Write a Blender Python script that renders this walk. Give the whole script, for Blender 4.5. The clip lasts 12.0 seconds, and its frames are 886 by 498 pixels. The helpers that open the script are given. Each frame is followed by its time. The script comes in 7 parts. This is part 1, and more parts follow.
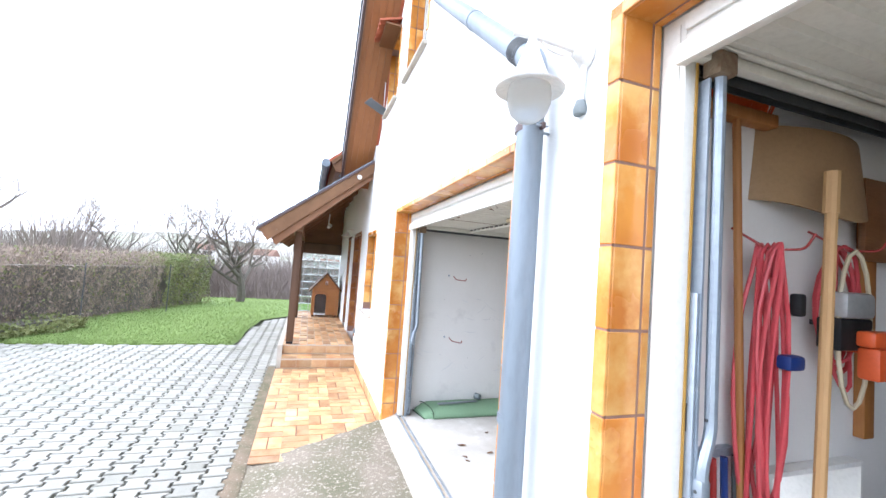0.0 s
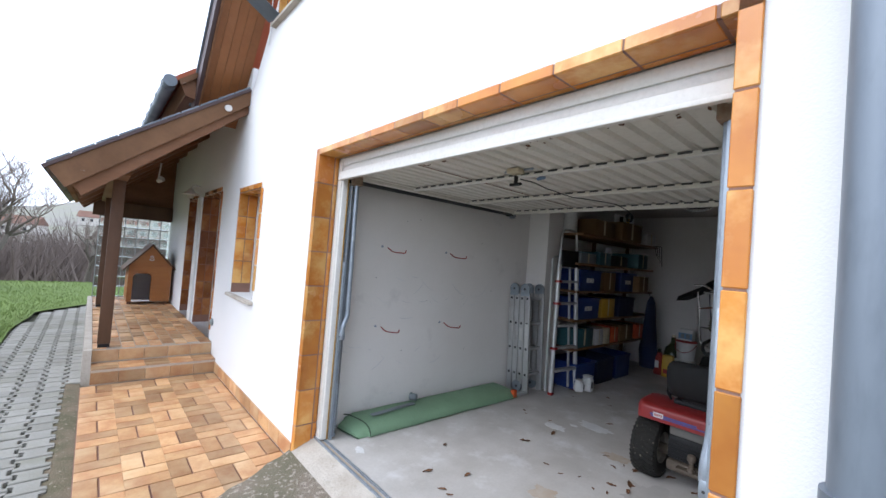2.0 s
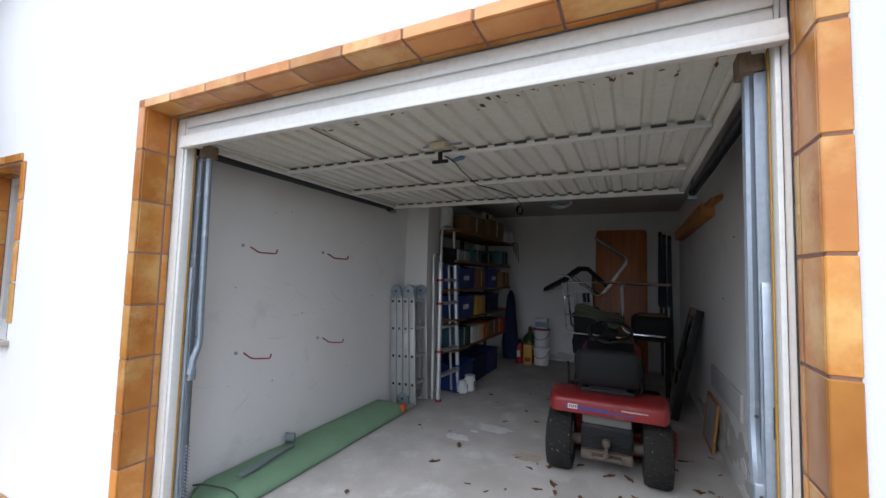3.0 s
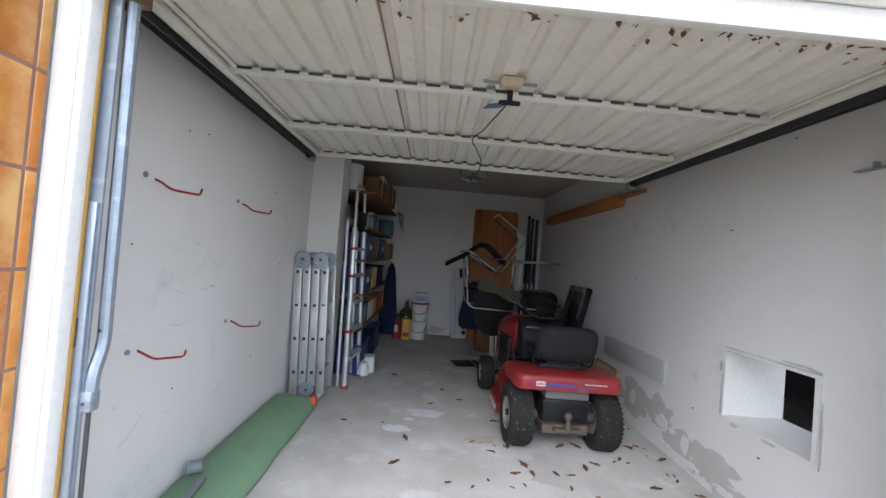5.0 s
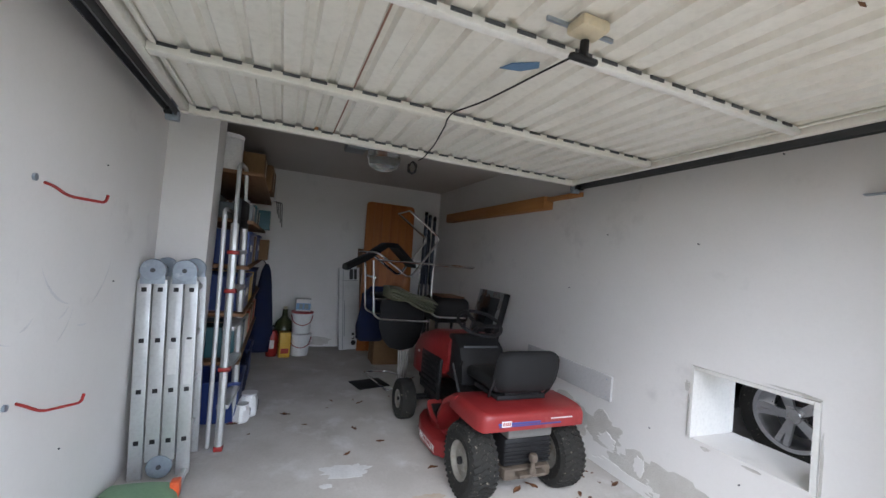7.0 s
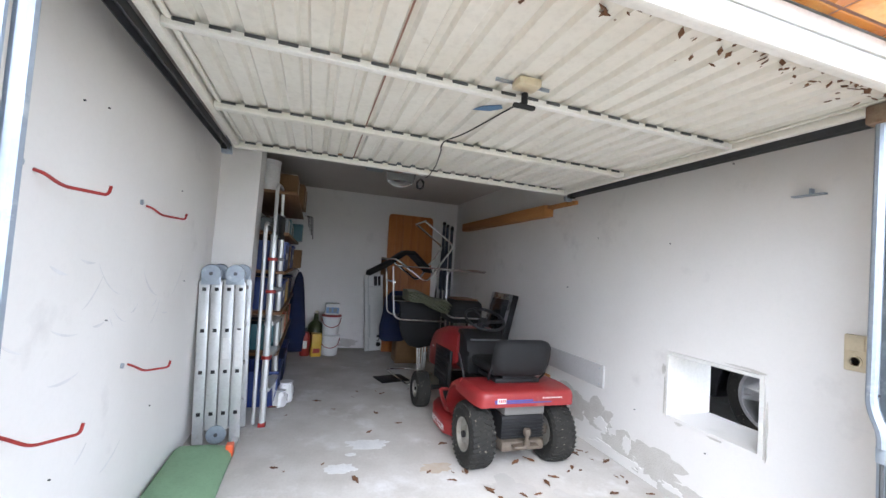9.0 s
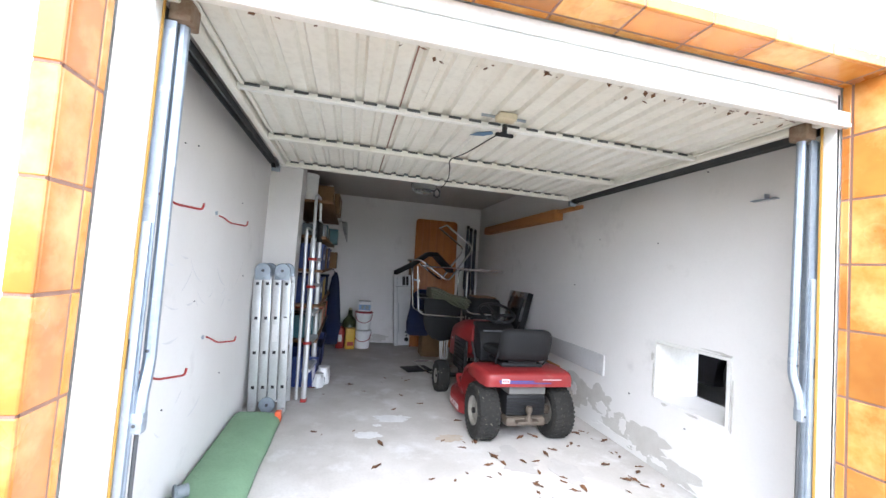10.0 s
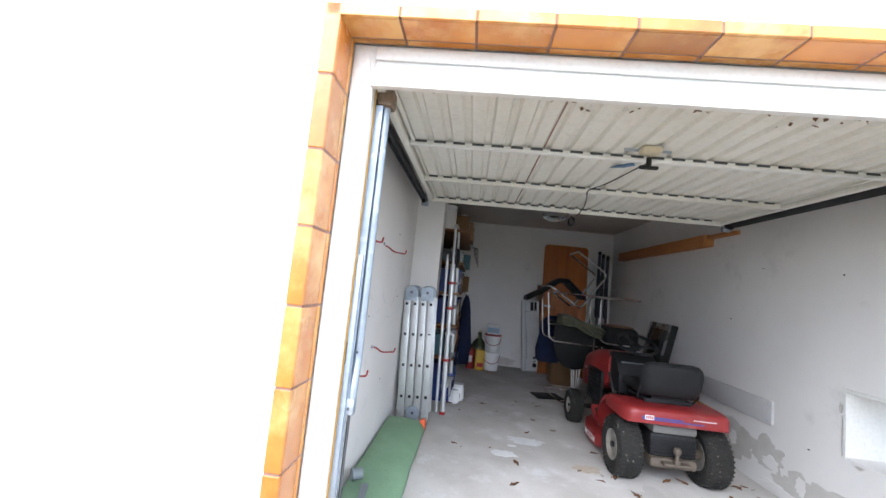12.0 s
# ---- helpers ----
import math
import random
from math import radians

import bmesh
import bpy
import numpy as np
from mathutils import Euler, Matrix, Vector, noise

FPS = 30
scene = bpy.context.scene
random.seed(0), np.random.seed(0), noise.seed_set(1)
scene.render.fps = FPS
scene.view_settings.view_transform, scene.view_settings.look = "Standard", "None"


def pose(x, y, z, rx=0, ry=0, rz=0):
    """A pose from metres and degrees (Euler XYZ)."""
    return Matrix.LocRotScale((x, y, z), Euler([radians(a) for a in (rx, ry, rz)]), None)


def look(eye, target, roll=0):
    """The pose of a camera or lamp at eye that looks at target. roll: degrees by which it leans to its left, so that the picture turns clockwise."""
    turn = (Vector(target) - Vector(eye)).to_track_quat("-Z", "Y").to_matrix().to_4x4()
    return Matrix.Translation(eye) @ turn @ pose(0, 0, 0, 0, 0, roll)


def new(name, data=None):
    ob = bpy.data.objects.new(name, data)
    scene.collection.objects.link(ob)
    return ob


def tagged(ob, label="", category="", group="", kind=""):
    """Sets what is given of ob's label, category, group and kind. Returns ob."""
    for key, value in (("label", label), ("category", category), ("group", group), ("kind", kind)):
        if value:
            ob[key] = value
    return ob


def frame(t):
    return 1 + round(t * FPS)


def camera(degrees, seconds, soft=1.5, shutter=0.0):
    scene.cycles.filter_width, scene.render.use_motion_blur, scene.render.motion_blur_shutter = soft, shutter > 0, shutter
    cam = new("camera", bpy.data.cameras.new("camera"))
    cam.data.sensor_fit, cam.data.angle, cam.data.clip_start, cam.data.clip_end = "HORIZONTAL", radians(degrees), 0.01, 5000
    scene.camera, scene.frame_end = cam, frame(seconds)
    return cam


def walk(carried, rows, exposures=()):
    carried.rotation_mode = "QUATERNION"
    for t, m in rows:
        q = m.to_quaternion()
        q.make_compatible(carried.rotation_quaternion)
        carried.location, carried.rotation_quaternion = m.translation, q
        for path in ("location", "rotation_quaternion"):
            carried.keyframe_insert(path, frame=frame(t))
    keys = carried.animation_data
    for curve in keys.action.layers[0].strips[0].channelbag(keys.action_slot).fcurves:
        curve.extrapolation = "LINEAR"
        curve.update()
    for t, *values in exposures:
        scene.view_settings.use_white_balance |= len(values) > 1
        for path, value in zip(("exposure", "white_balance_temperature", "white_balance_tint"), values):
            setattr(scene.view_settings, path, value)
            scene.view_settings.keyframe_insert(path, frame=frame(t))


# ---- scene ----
# ---- scene ----
cam = camera(95.9, 12.0)
PATH = [
    (0, (-0.87, -4.231, 1.536), (-0.234, -2.337, 1.638), 4.1),
    (0.3, (-1.015, -4.032, 1.487), (-0.353, -2.147, 1.577), 4.0),
    (0.5, (-1.078, -3.862, 1.469), (-0.359, -1.999, 1.577), 2.6),
    (0.8, (-1.191, -3.687, 1.462), (-0.331, -1.884, 1.558), 4.0),
    (1, (-1.232, -3.548, 1.454), (-0.231, -1.817, 1.478), 4.0),
    (1.5, (-1.274, -3.227, 1.43), (-0.1, -1.608, 1.424), 2.9),
    (2, (-1.224, -2.901, 1.401), (0.095, -1.398, 1.453), 4.6),
    (2.5, (-1.182, -2.556, 1.356), (0.512, -1.495, 1.426), 2.4),
    (3, (-1.117, -2.237, 1.317), (0.686, -1.381, 1.446), 1.6),
    (5, (-0.916, -1.097, 1.248), (1.083, -1.149, 1.29), 4.8),
    (5.5, (-0.84, -0.91, 1.235), (1.12, -1.305, 1.227), 5.2),
    (6, (-0.572, -0.831, 1.236), (1.336, -1.43, 1.26), 5.0),
    (6.5, (-0.312, -0.778, 1.295), (1.596, -1.375, 1.356), 5.6),
    (7, (-0.168, -0.669, 1.33), (1.688, -1.413, 1.386), 5.1),
    (9, (-0.602, -0.679, 1.283), (1.301, -1.288, 1.381), 4.2),
    (9.5, (-0.865, -0.664, 1.241), (1.056, -1.21, 1.35), 5.3),
    (10, (-1.045, -0.711, 1.247), (0.901, -1.157, 1.352), 4.2),
    (10.5, (-1.213, -0.785, 1.227), (0.774, -0.999, 1.299), 7.1),
    (11, (-1.291, -0.764, 1.237), (0.703, -0.695, 1.365), 5.1),
    (11.5, (-1.275, -0.675, 1.235), (0.722, -0.644, 1.338), 4.8),
    (12, (-1.242, -0.578, 1.246), (0.745, -0.417, 1.417), 5.9),
]
EXPOSURES = [(0, 1.65), (0.5, 1.4), (1, 1.04), (1.5, 0.84), (2, 0.62), (2.5, 0.5), (3.2, 0.53), (5, 1.3), (6, 1.5), (7, 1.74), (8, 2.05), (9, 2.25), (10, 2.35), (11, 2.05), (12, 1.85)]
walk(cam, [(t, look(eye, target, roll)) for t, eye, target, roll in PATH], [(t, stops, 6150, 12) for t, stops in EXPOSURES])

# ---- world, sun, exposure ----
world = bpy.data.worlds.new("overcast_sky")
scene.world = world
world.use_nodes = True
wn, wl = world.node_tree.nodes, world.node_tree.links
sky = wn.new("ShaderNodeTexSky")
sky.sky_type, sky.sun_disc = "NISHITA", False
sky.sun_elevation, sky.sun_rotation = radians(43), radians(287)
sky.air_density, sky.dust_density = 1.0, 1.0
grey = wn.new("ShaderNodeHueSaturation")
grey.inputs["Saturation"].default_value = 0.22
wl.new(sky.outputs[0], grey.inputs["Color"])
cloud = wn.new("ShaderNodeMix")
cloud.data_type = "RGBA"
cloud.inputs[0].default_value = 0.8
cloud.inputs[7].default_value = (8.7, 9.6, 11.2, 1)    # an even cloud cover
wl.new(grey.outputs[0], cloud.inputs[6])
wl.new(cloud.outputs[2], wn["Background"].inputs["Color"])
wn["Background"].inputs["Strength"].default_value = 0.15
sun = new("sun", bpy.data.lights.new("sun", "SUN"))
sun.data.energy, sun.data.angle, sun.data.color = 1.1, radians(45), (1.0, 0.98, 0.955)
sun.matrix_world = look((-8, 2.5, 8), (0, 0, 0))


# ---- materials ----
def material(name, colour, rough=0.6, metal=0.0, second=None, scale=3.0, amount=0.6, grain=60.0, bump=0.15, dirt=None,
             dirt_scale=1.2, dirt_low=0.55, dirt_high=0.75, spread=0.0, stretch=(1, 1, 1), spec=0.5, island=0.0, fleck=0.35):
    """A procedural surface: two colours mixed by broad noise, fine grain in tone and relief, stains of a third colour, and a
    tone that differs from piece to piece (spread)."""
    m = bpy.data.materials.new(name)
    m.use_nodes = True
    n, l = m.node_tree.nodes, m.node_tree.links
    b = n["Principled BSDF"]
    b.inputs["Roughness"].default_value, b.inputs["Metallic"].default_value = rough, metal
    b.inputs["Specular IOR Level"].default_value = spec
    tc, mp = n.new("ShaderNodeTexCoord"), n.new("ShaderNodeMapping")
    mp.inputs["Scale"].default_value = stretch
    l.new(tc.outputs["Object"], mp.inputs["Vector"])
    info = n.new("ShaderNodeObjectInfo")
    shift = n.new("ShaderNodeVectorMath")
    shift.operation = "MULTIPLY_ADD"
    shift.inputs[0].default_value = (1, 1, 1)
    l.new(info.outputs["Random"], shift.inputs[0])
    shift.inputs[1].default_value = (37, 19, 53) if spread else (0, 0, 0)
    l.new(mp.outputs[0], shift.inputs[2])

    def noise_at(s, detail, rough_=0.55):
        t = n.new("ShaderNodeTexNoise")
        t.inputs["Scale"].default_value, t.inputs["Detail"].default_value, t.inputs["Roughness"].default_value = s, detail, rough_
        l.new(shift.outputs[0], t.inputs["Vector"])
        return t

    def mix(a, bb, fac, kind="MIX"):
        x = n.new("ShaderNodeMix")
        x.data_type, x.blend_type = "RGBA", kind
        for sock, v in ((x.inputs[0], fac), (x.inputs[6], a), (x.inputs[7], bb)):
            if isinstance(v, (int, float)):
                sock.default_value = v
            elif isinstance(v, tuple):
                sock.default_value = (*v, 1)
            else:
                l.new(v, sock)
        return x.outputs[2]

    def ramp(sock, lo, hi, top=1.0):
        r = n.new("ShaderNodeMapRange")
        r.inputs[1].default_value, r.inputs[2].default_value, r.inputs[4].default_value = lo, hi, top
        l.new(sock, r.inputs[0])
        return r.outputs[0]

    second = second or tuple(c * 0.8 for c in colour)
    broad, fine = noise_at(scale, 4), noise_at(grain, 3)
    c = mix(colour, second, ramp(broad.outputs[0], 0.35, 0.65, amount))
    c = mix(c, tuple(v * 0.75 for v in second), ramp(fine.outputs[0], 0.45, 0.8, fleck))
    if dirt:
        d = noise_at(dirt_scale, 6, 0.65)
        c = mix(c, dirt, ramp(d.outputs[0], dirt_low, dirt_high, 0.85))
    if spread or island:
        hs = n.new("ShaderNodeHueSaturation")
        v = n.new("ShaderNodeMapRange")
        k = spread or island
        v.inputs[3].default_value, v.inputs[4].default_value = 1 - k, 1 + k * 0.6
        l.new(info.outputs["Random"] if spread else n.new("ShaderNodeNewGeometry").outputs["Random Per Island"], v.inputs[0])
        l.new(v.outputs[0], hs.inputs["Value"])
        l.new(c, hs.inputs["Color"])
        c = hs.outputs[0]
    l.new(c, b.inputs["Base Color"])
    rr = ramp(broad.outputs[0], 0.3, 0.7, 1.0)
    r2 = n.new("ShaderNodeMapRange")
    r2.inputs[3].default_value, r2.inputs[4].default_value = max(rough - 0.1, 0.03), min(rough + 0.1, 1)
    l.new(rr, r2.inputs[0])
    l.new(r2.outputs[0], b.inputs["Roughness"])
    if bump:
        bp = n.new("ShaderNodeBump")
        bp.inputs["Strength"].default_value, bp.inputs["Distance"].default_value = bump, 0.01
        l.new(fine.outputs[0], bp.inputs["Height"])
        l.new(bp.outputs[0], b.inputs["Normal"])
    return m


RENDER = material("white_render", (0.79, 0.79, 0.785), 0.9, second=(0.74, 0.75, 0.75), scale=0.8, grain=140, bump=0.15, fleck=0.1)
PLASTER = material("garage_plaster", (0.755, 0.735, 0.705), 0.85, second=(0.675, 0.65, 0.615), scale=1.1, grain=70, bump=0.06, fleck=0.08,
                   dirt=(0.5, 0.48, 0.46), dirt_scale=2.6, dirt_low=0.6, dirt_high=0.85)
PLASTER_RAW = material("bare_render_patch", (0.5, 0.475, 0.43), 0.95, second=(0.6, 0.58, 0.54), scale=9, grain=120, bump=0.6)
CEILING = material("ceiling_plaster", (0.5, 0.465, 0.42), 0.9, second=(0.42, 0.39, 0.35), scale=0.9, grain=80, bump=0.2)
GLAZED = material("glazed_orange_tile", (0.64, 0.27, 0.055), 0.22, second=(0.46, 0.145, 0.025), scale=3.0, amount=0.9, grain=30, bump=0.02, fleck=0.08,
                  dirt=(0.74, 0.44, 0.15), dirt_scale=2.2, dirt_low=0.48, dirt_high=0.62, spread=0.28)
CLINKER = material("clinker_floor_tile", (0.57, 0.345, 0.165), 0.5, second=(0.4, 0.175, 0.075), scale=5, amount=0.8, grain=70, bump=0.1,
                   dirt=(0.65, 0.465, 0.27), dirt_scale=2.6, dirt_low=0.45, dirt_high=0.72, spread=0.42)
GLAZED_BROWN = material("glazed_brown_tile", (0.36, 0.14, 0.05), 0.25, second=(0.2, 0.07, 0.03), scale=3.5, amount=0.9, grain=30, bump=0.02, fleck=0.1,
                        dirt=(0.5, 0.26, 0.1), dirt_scale=2.4, dirt_low=0.5, dirt_high=0.68, spread=0.3)
JOINT = material("tile_joint", (0.27, 0.15, 0.11), 0.95, scale=8, grain=150, bump=0.4)
JOINT_PALE = material("tile_joint_pale", (0.5, 0.42, 0.34), 0.95, scale=8, grain=150, bump=0.4)
CONCRETE = material("garage_floor_concrete", (0.53, 0.51, 0.48), 0.82, second=(0.41, 0.385, 0.35), scale=2.6, amount=0.8, grain=55, bump=0.2, fleck=0.2,
                    dirt=(0.67, 0.665, 0.66), dirt_scale=3.2, dirt_low=0.55, dirt_high=0.75)
APRON = material("exposed_gravel_concrete", (0.24, 0.2, 0.155), 0.95, second=(0.13, 0.125, 0.075), scale=2.2, amount=0.9, grain=90, bump=1.0,
                 dirt=(0.42, 0.37, 0.31), dirt_scale=34, dirt_low=0.54, dirt_high=0.62)
SILL_CONC = material("pale_concrete", (0.5, 0.46, 0.4), 0.9, second=(0.36, 0.31, 0.25), scale=6, grain=60, bump=0.6,
                     dirt=(0.3, 0.27, 0.22), dirt_scale=9, dirt_low=0.6, dirt_high=0.75)
PAVER = material("grey_concrete_paver", (0.32, 0.31, 0.28), 0.9, second=(0.225, 0.22, 0.18), scale=2.2, grain=90, bump=0.5,
                 dirt=(0.14, 0.15, 0.085), dirt_scale=0.9, dirt_low=0.57, dirt_high=0.78, spread=0.12)
PAVER_FAR = material("grey_concrete_paver_field", (0.32, 0.31, 0.28), 0.9, second=(0.225, 0.22, 0.18), scale=2.2, grain=90, bump=0.5,
                     dirt=(0.14, 0.15, 0.085), dirt_scale=0.9, dirt_low=0.57, dirt_high=0.78, island=0.12)
STRIP_SOIL = material("strip_soil", (0.2, 0.15, 0.105), 1.0, second=(0.1, 0.095, 0.05), scale=5, amount=0.9, grain=70, bump=1.0,
                      dirt=(0.36, 0.31, 0.25), dirt_scale=40, dirt_low=0.58, dirt_high=0.66)
SOIL = material("damp_soil", (0.07, 0.06, 0.04), 1.0, second=(0.06, 0.08, 0.03), scale=4, grain=60, bump=1.0)
EARTH = material("winter_field", (0.16, 0.15, 0.08), 1.0, second=(0.2, 0.17, 0.12), scale=0.05, grain=2, bump=0.3)
GRASS_BASE = material("lawn_base", (0.15, 0.22, 0.05), 1.0, second=(0.12, 0.17, 0.045), scale=1.0, grain=40, bump=0.8)
GRASS = material("grass_blades", (0.22, 0.3, 0.1), 0.8, spec=0.2, second=(0.17, 0.235, 0.08), scale=0.9, grain=9, bump=0)
WOOD = material("stained_brown_wood", (0.2, 0.084, 0.03), 0.55, second=(0.13, 0.052, 0.019), scale=2, grain=26, bump=0.15, stretch=(1, 0.2, 4))
WOOD_DARK = material("dark_weathered_wood", (0.1, 0.045, 0.02), 0.65, second=(0.06, 0.03, 0.015), scale=3, grain=30, bump=0.2,
                     dirt=(0.22, 0.2, 0.18), dirt_scale=7, dirt_low=0.66, dirt_high=0.75, stretch=(1, 1, 0.3))
WOOD_BARGE = material("weathered_barge_wood", (0.175, 0.08, 0.028), 0.6, second=(0.105, 0.047, 0.018), scale=3, grain=30, bump=0.2,
                      dirt=(0.4, 0.36, 0.32), dirt_scale=6, dirt_low=0.68, dirt_high=0.78)
SOFFIT = material("soffit_boards", (0.3, 0.115, 0.036), 0.55, second=(0.21, 0.078, 0.024), scale=2, grain=20, bump=0.1, spread=0.12, stretch=(1, 1, 1))
PINE = material("varnished_pine", (0.44, 0.15, 0.028), 0.4, second=(0.3, 0.085, 0.015), scale=3, grain=22, bump=0.05, stretch=(1, 5, 0.4), spread=0.1)
BEAM = material("raw_pine_beam", (0.46, 0.21, 0.065), 0.7, second=(0.34, 0.14, 0.045), scale=3, grain=30, bump=0.2, stretch=(0.4, 4, 4))
SHELFWOOD = material("shelf_wood", (0.19, 0.095, 0.04), 0.7, second=(0.13, 0.062, 0.025), scale=3, grain=25, bump=0.15, stretch=(0.4, 4, 4))
STEEL_WHITE = material("white_painted_steel", (0.78, 0.77, 0.73), 0.45, second=(0.7, 0.69, 0.64), scale=2, grain=50, bump=0.05,
                       dirt=(0.45, 0.38, 0.28), dirt_scale=5, dirt_low=0.7, dirt_high=0.85)
DOOR_SHEET = material("cream_door_sheet", (0.74, 0.72, 0.65), 0.5, second=(0.66, 0.63, 0.55), scale=2.5, grain=40, bump=0.08,
                      dirt=(0.38, 0.3, 0.2), dirt_scale=6, dirt_low=0.7, dirt_high=0.85)
GALV = material("galvanised_steel", (0.36, 0.41, 0.46), 0.45, 0.6, second=(0.26, 0.3, 0.35), scale=7, grain=50, bump=0.05, dirt=(0.5, 0.54, 0.57), dirt_scale=11, dirt_low=0.6, dirt_high=0.7)
ZINC = material("weathered_zinc", (0.2, 0.235, 0.275), 0.5, 0.35, second=(0.14, 0.17, 0.2), scale=3, grain=40, bump=0.05, stretch=(1, 1, 0.25))
RAIL = material("dark_track_steel", (0.1, 0.105, 0.11), 0.5, 0.6, scale=5, bump=0.05)
ALU = material("aluminium", (0.56, 0.57, 0.56), 0.42, 0.6, second=(0.46, 0.465, 0.46), scale=6, grain=60, bump=0.05, dirt=(0.42, 0.4, 0.36), dirt_scale=14, dirt_low=0.62, dirt_high=0.75)
CHROME = material("chrome", (0.8, 0.8, 0.8), 0.12, 1.0, scale=3, bump=0)
BLACK = material("black_plastic", (0.012, 0.012, 0.013), 0.55, spec=0.3, scale=6, grain=90, bump=0.1)
BLACK_SEAT = material("black_vinyl", (0.011, 0.0112, 0.0115), 0.72, spec=0.25, second=(0.018, 0.018, 0.0185), scale=4, grain=120, bump=0.2)
RUBBER = material("tyre_rubber", (0.015, 0.015, 0.014), 0.9, spec=0.3, second=(0.032, 0.03, 0.026), scale=7, grain=60, bump=0.3,
                  dirt=(0.3, 0.27, 0.21), dirt_scale=55, dirt_low=0.62, dirt_high=0.68)
RED = material("faded_red_paint", (0.24, 0.02, 0.02), 0.42, second=(0.19, 0.016, 0.016), scale=3, grain=60, bump=0.02, fleck=0.2,
               dirt=(0.28, 0.13, 0.1), dirt_scale=7, dirt_low=0.6, dirt_high=0.85)
RED_PLASTIC = material("red_plastic", (0.3, 0.018, 0.014), 0.45, scale=6, bump=0.02)
RED_HOSE = material("red_hose_rubber", (0.55, 0.07, 0.08), 0.5, second=(0.48, 0.05, 0.06), scale=8, bump=0.02)
ORANGE = material("orange_plastic", (0.65, 0.1, 0.025), 0.45, scale=6, bump=0.02)
BLUE = material("blue_plastic_crate", (0.006, 0.028, 0.15), 0.45, scale=5, bump=0.03)
BLUE_CLOTH = material("dark_blue_cloth", (0.006, 0.012, 0.04), 0.9, second=(0.01, 0.02, 0.065), scale=7, grain=150, bump=0.4)
TEAL = material("teal_plastic", (0.02, 0.1, 0.115), 0.5, scale=5, bump=0.03)
GREEN_MAT = material("pale_green_foam", (0.2, 0.33, 0.2), 0.75, second=(0.17, 0.28, 0.17), scale=3, grain=70, bump=0.2,
                     dirt=(0.12, 0.17, 0.1), dirt_scale=4, dirt_low=0.64, dirt_high=0.85)
GREY_PLASTIC = material("grey_plastic", (0.2, 0.23, 0.24), 0.5, scale=5, bump=0.03)
WHITE_PLASTIC = material("white_plastic", (0.75, 0.75, 0.73), 0.4, scale=5, bump=0.02)
BEIGE = material("beige_plastic", (0.6, 0.52, 0.36), 0.4, scale=5, bump=0.02)
CARDBOARD = material("cardboard", (0.2, 0.115, 0.05), 0.85, second=(0.14, 0.08, 0.035), scale=4, grain=60, bump=0.1)
PAPER = material("printed_white_card", (0.66, 0.66, 0.64), 0.6, scale=4, bump=0.02)
OLIVE = material("olive_canvas", (0.2, 0.2, 0.13), 0.9, second=(0.14, 0.15, 0.1), scale=9, grain=120, bump=0.4)
YELLOW = material("yellow_packaging", (0.6, 0.36, 0.03), 0.5, scale=6, bump=0.02)
BRUSHED = material("brushed_stainless", (0.35, 0.35, 0.35), 0.3, 0.9, scale=4, grain=80, bump=0.03)
SEAL = material("ochre_brush_seal", (0.45, 0.25, 0.05), 0.8, scale=8, bump=0.2)
BROOM = material("broom_wood", (0.36, 0.15, 0.04), 0.6, second=(0.26, 0.1, 0.03), scale=4, grain=40, bump=0.1, stretch=(4, 4, 0.4))
STICK = material("pale_wood_stick", (0.5, 0.3, 0.13), 0.55, second=(0.42, 0.24, 0.1), scale=4, grain=40, bump=0.1, stretch=(4, 4, 0.4))
SCOOP = material("brown_plastic_scoop", (0.33, 0.2, 0.1), 0.65, second=(0.28, 0.17, 0.085), scale=4, grain=60, bump=0.1)
LEAF = material("dry_leaf", (0.17, 0.075, 0.03), 0.8, second=(0.09, 0.042, 0.02), scale=14, grain=70, bump=0.3, spread=0.3)
RUSTED = material("rusted_iron", (0.17, 0.1, 0.06), 0.85, second=(0.32, 0.26, 0.19), scale=26, grain=80, bump=0.5)
RUST = material("rust_stain", (0.42, 0.33, 0.24), 0.9, second=(0.5, 0.46, 0.41), scale=9, grain=60, bump=0.1)
STAIN_PALE = material("pale_paint_spill", (0.68, 0.68, 0.67), 0.85, second=(0.58, 0.58, 0.57), scale=12, grain=60, bump=0.2)
ROOF_TILE = material("red_clay_roof_tile", (0.36, 0.1, 0.045), 0.7, second=(0.4, 0.08, 0.03), scale=5, grain=60, bump=0.2, spread=0.2)
BROWN_METAL = material("brown_sheet_metal", (0.09, 0.06, 0.06), 0.45, 0.3, scale=3, bump=0.02)
BARK = material("bark", (0.085, 0.072, 0.058), 0.95, second=(0.12, 0.11, 0.09), scale=6, grain=40, bump=0.8)
TWIG = material("winter_twigs", (0.21, 0.17, 0.15), 0.95, second=(0.13, 0.105, 0.09), scale=2, grain=30, bump=0)
HEDGE_LEAF = material("hedge_leaves", (0.15, 0.19, 0.06), 0.7, second=(0.23, 0.22, 0.09), scale=1.5, grain=12, bump=0)
HEDGE_DRY = material("bare_hedge_twigs", (0.32, 0.25, 0.2), 0.9, second=(0.24, 0.18, 0.14), scale=1.5, grain=12, bump=0)
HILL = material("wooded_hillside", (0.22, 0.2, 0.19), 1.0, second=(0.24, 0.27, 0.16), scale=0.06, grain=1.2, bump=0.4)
HOUSE_WALL = material("far_house_wall", (0.6, 0.57, 0.52), 0.9, scale=1, bump=0.05)
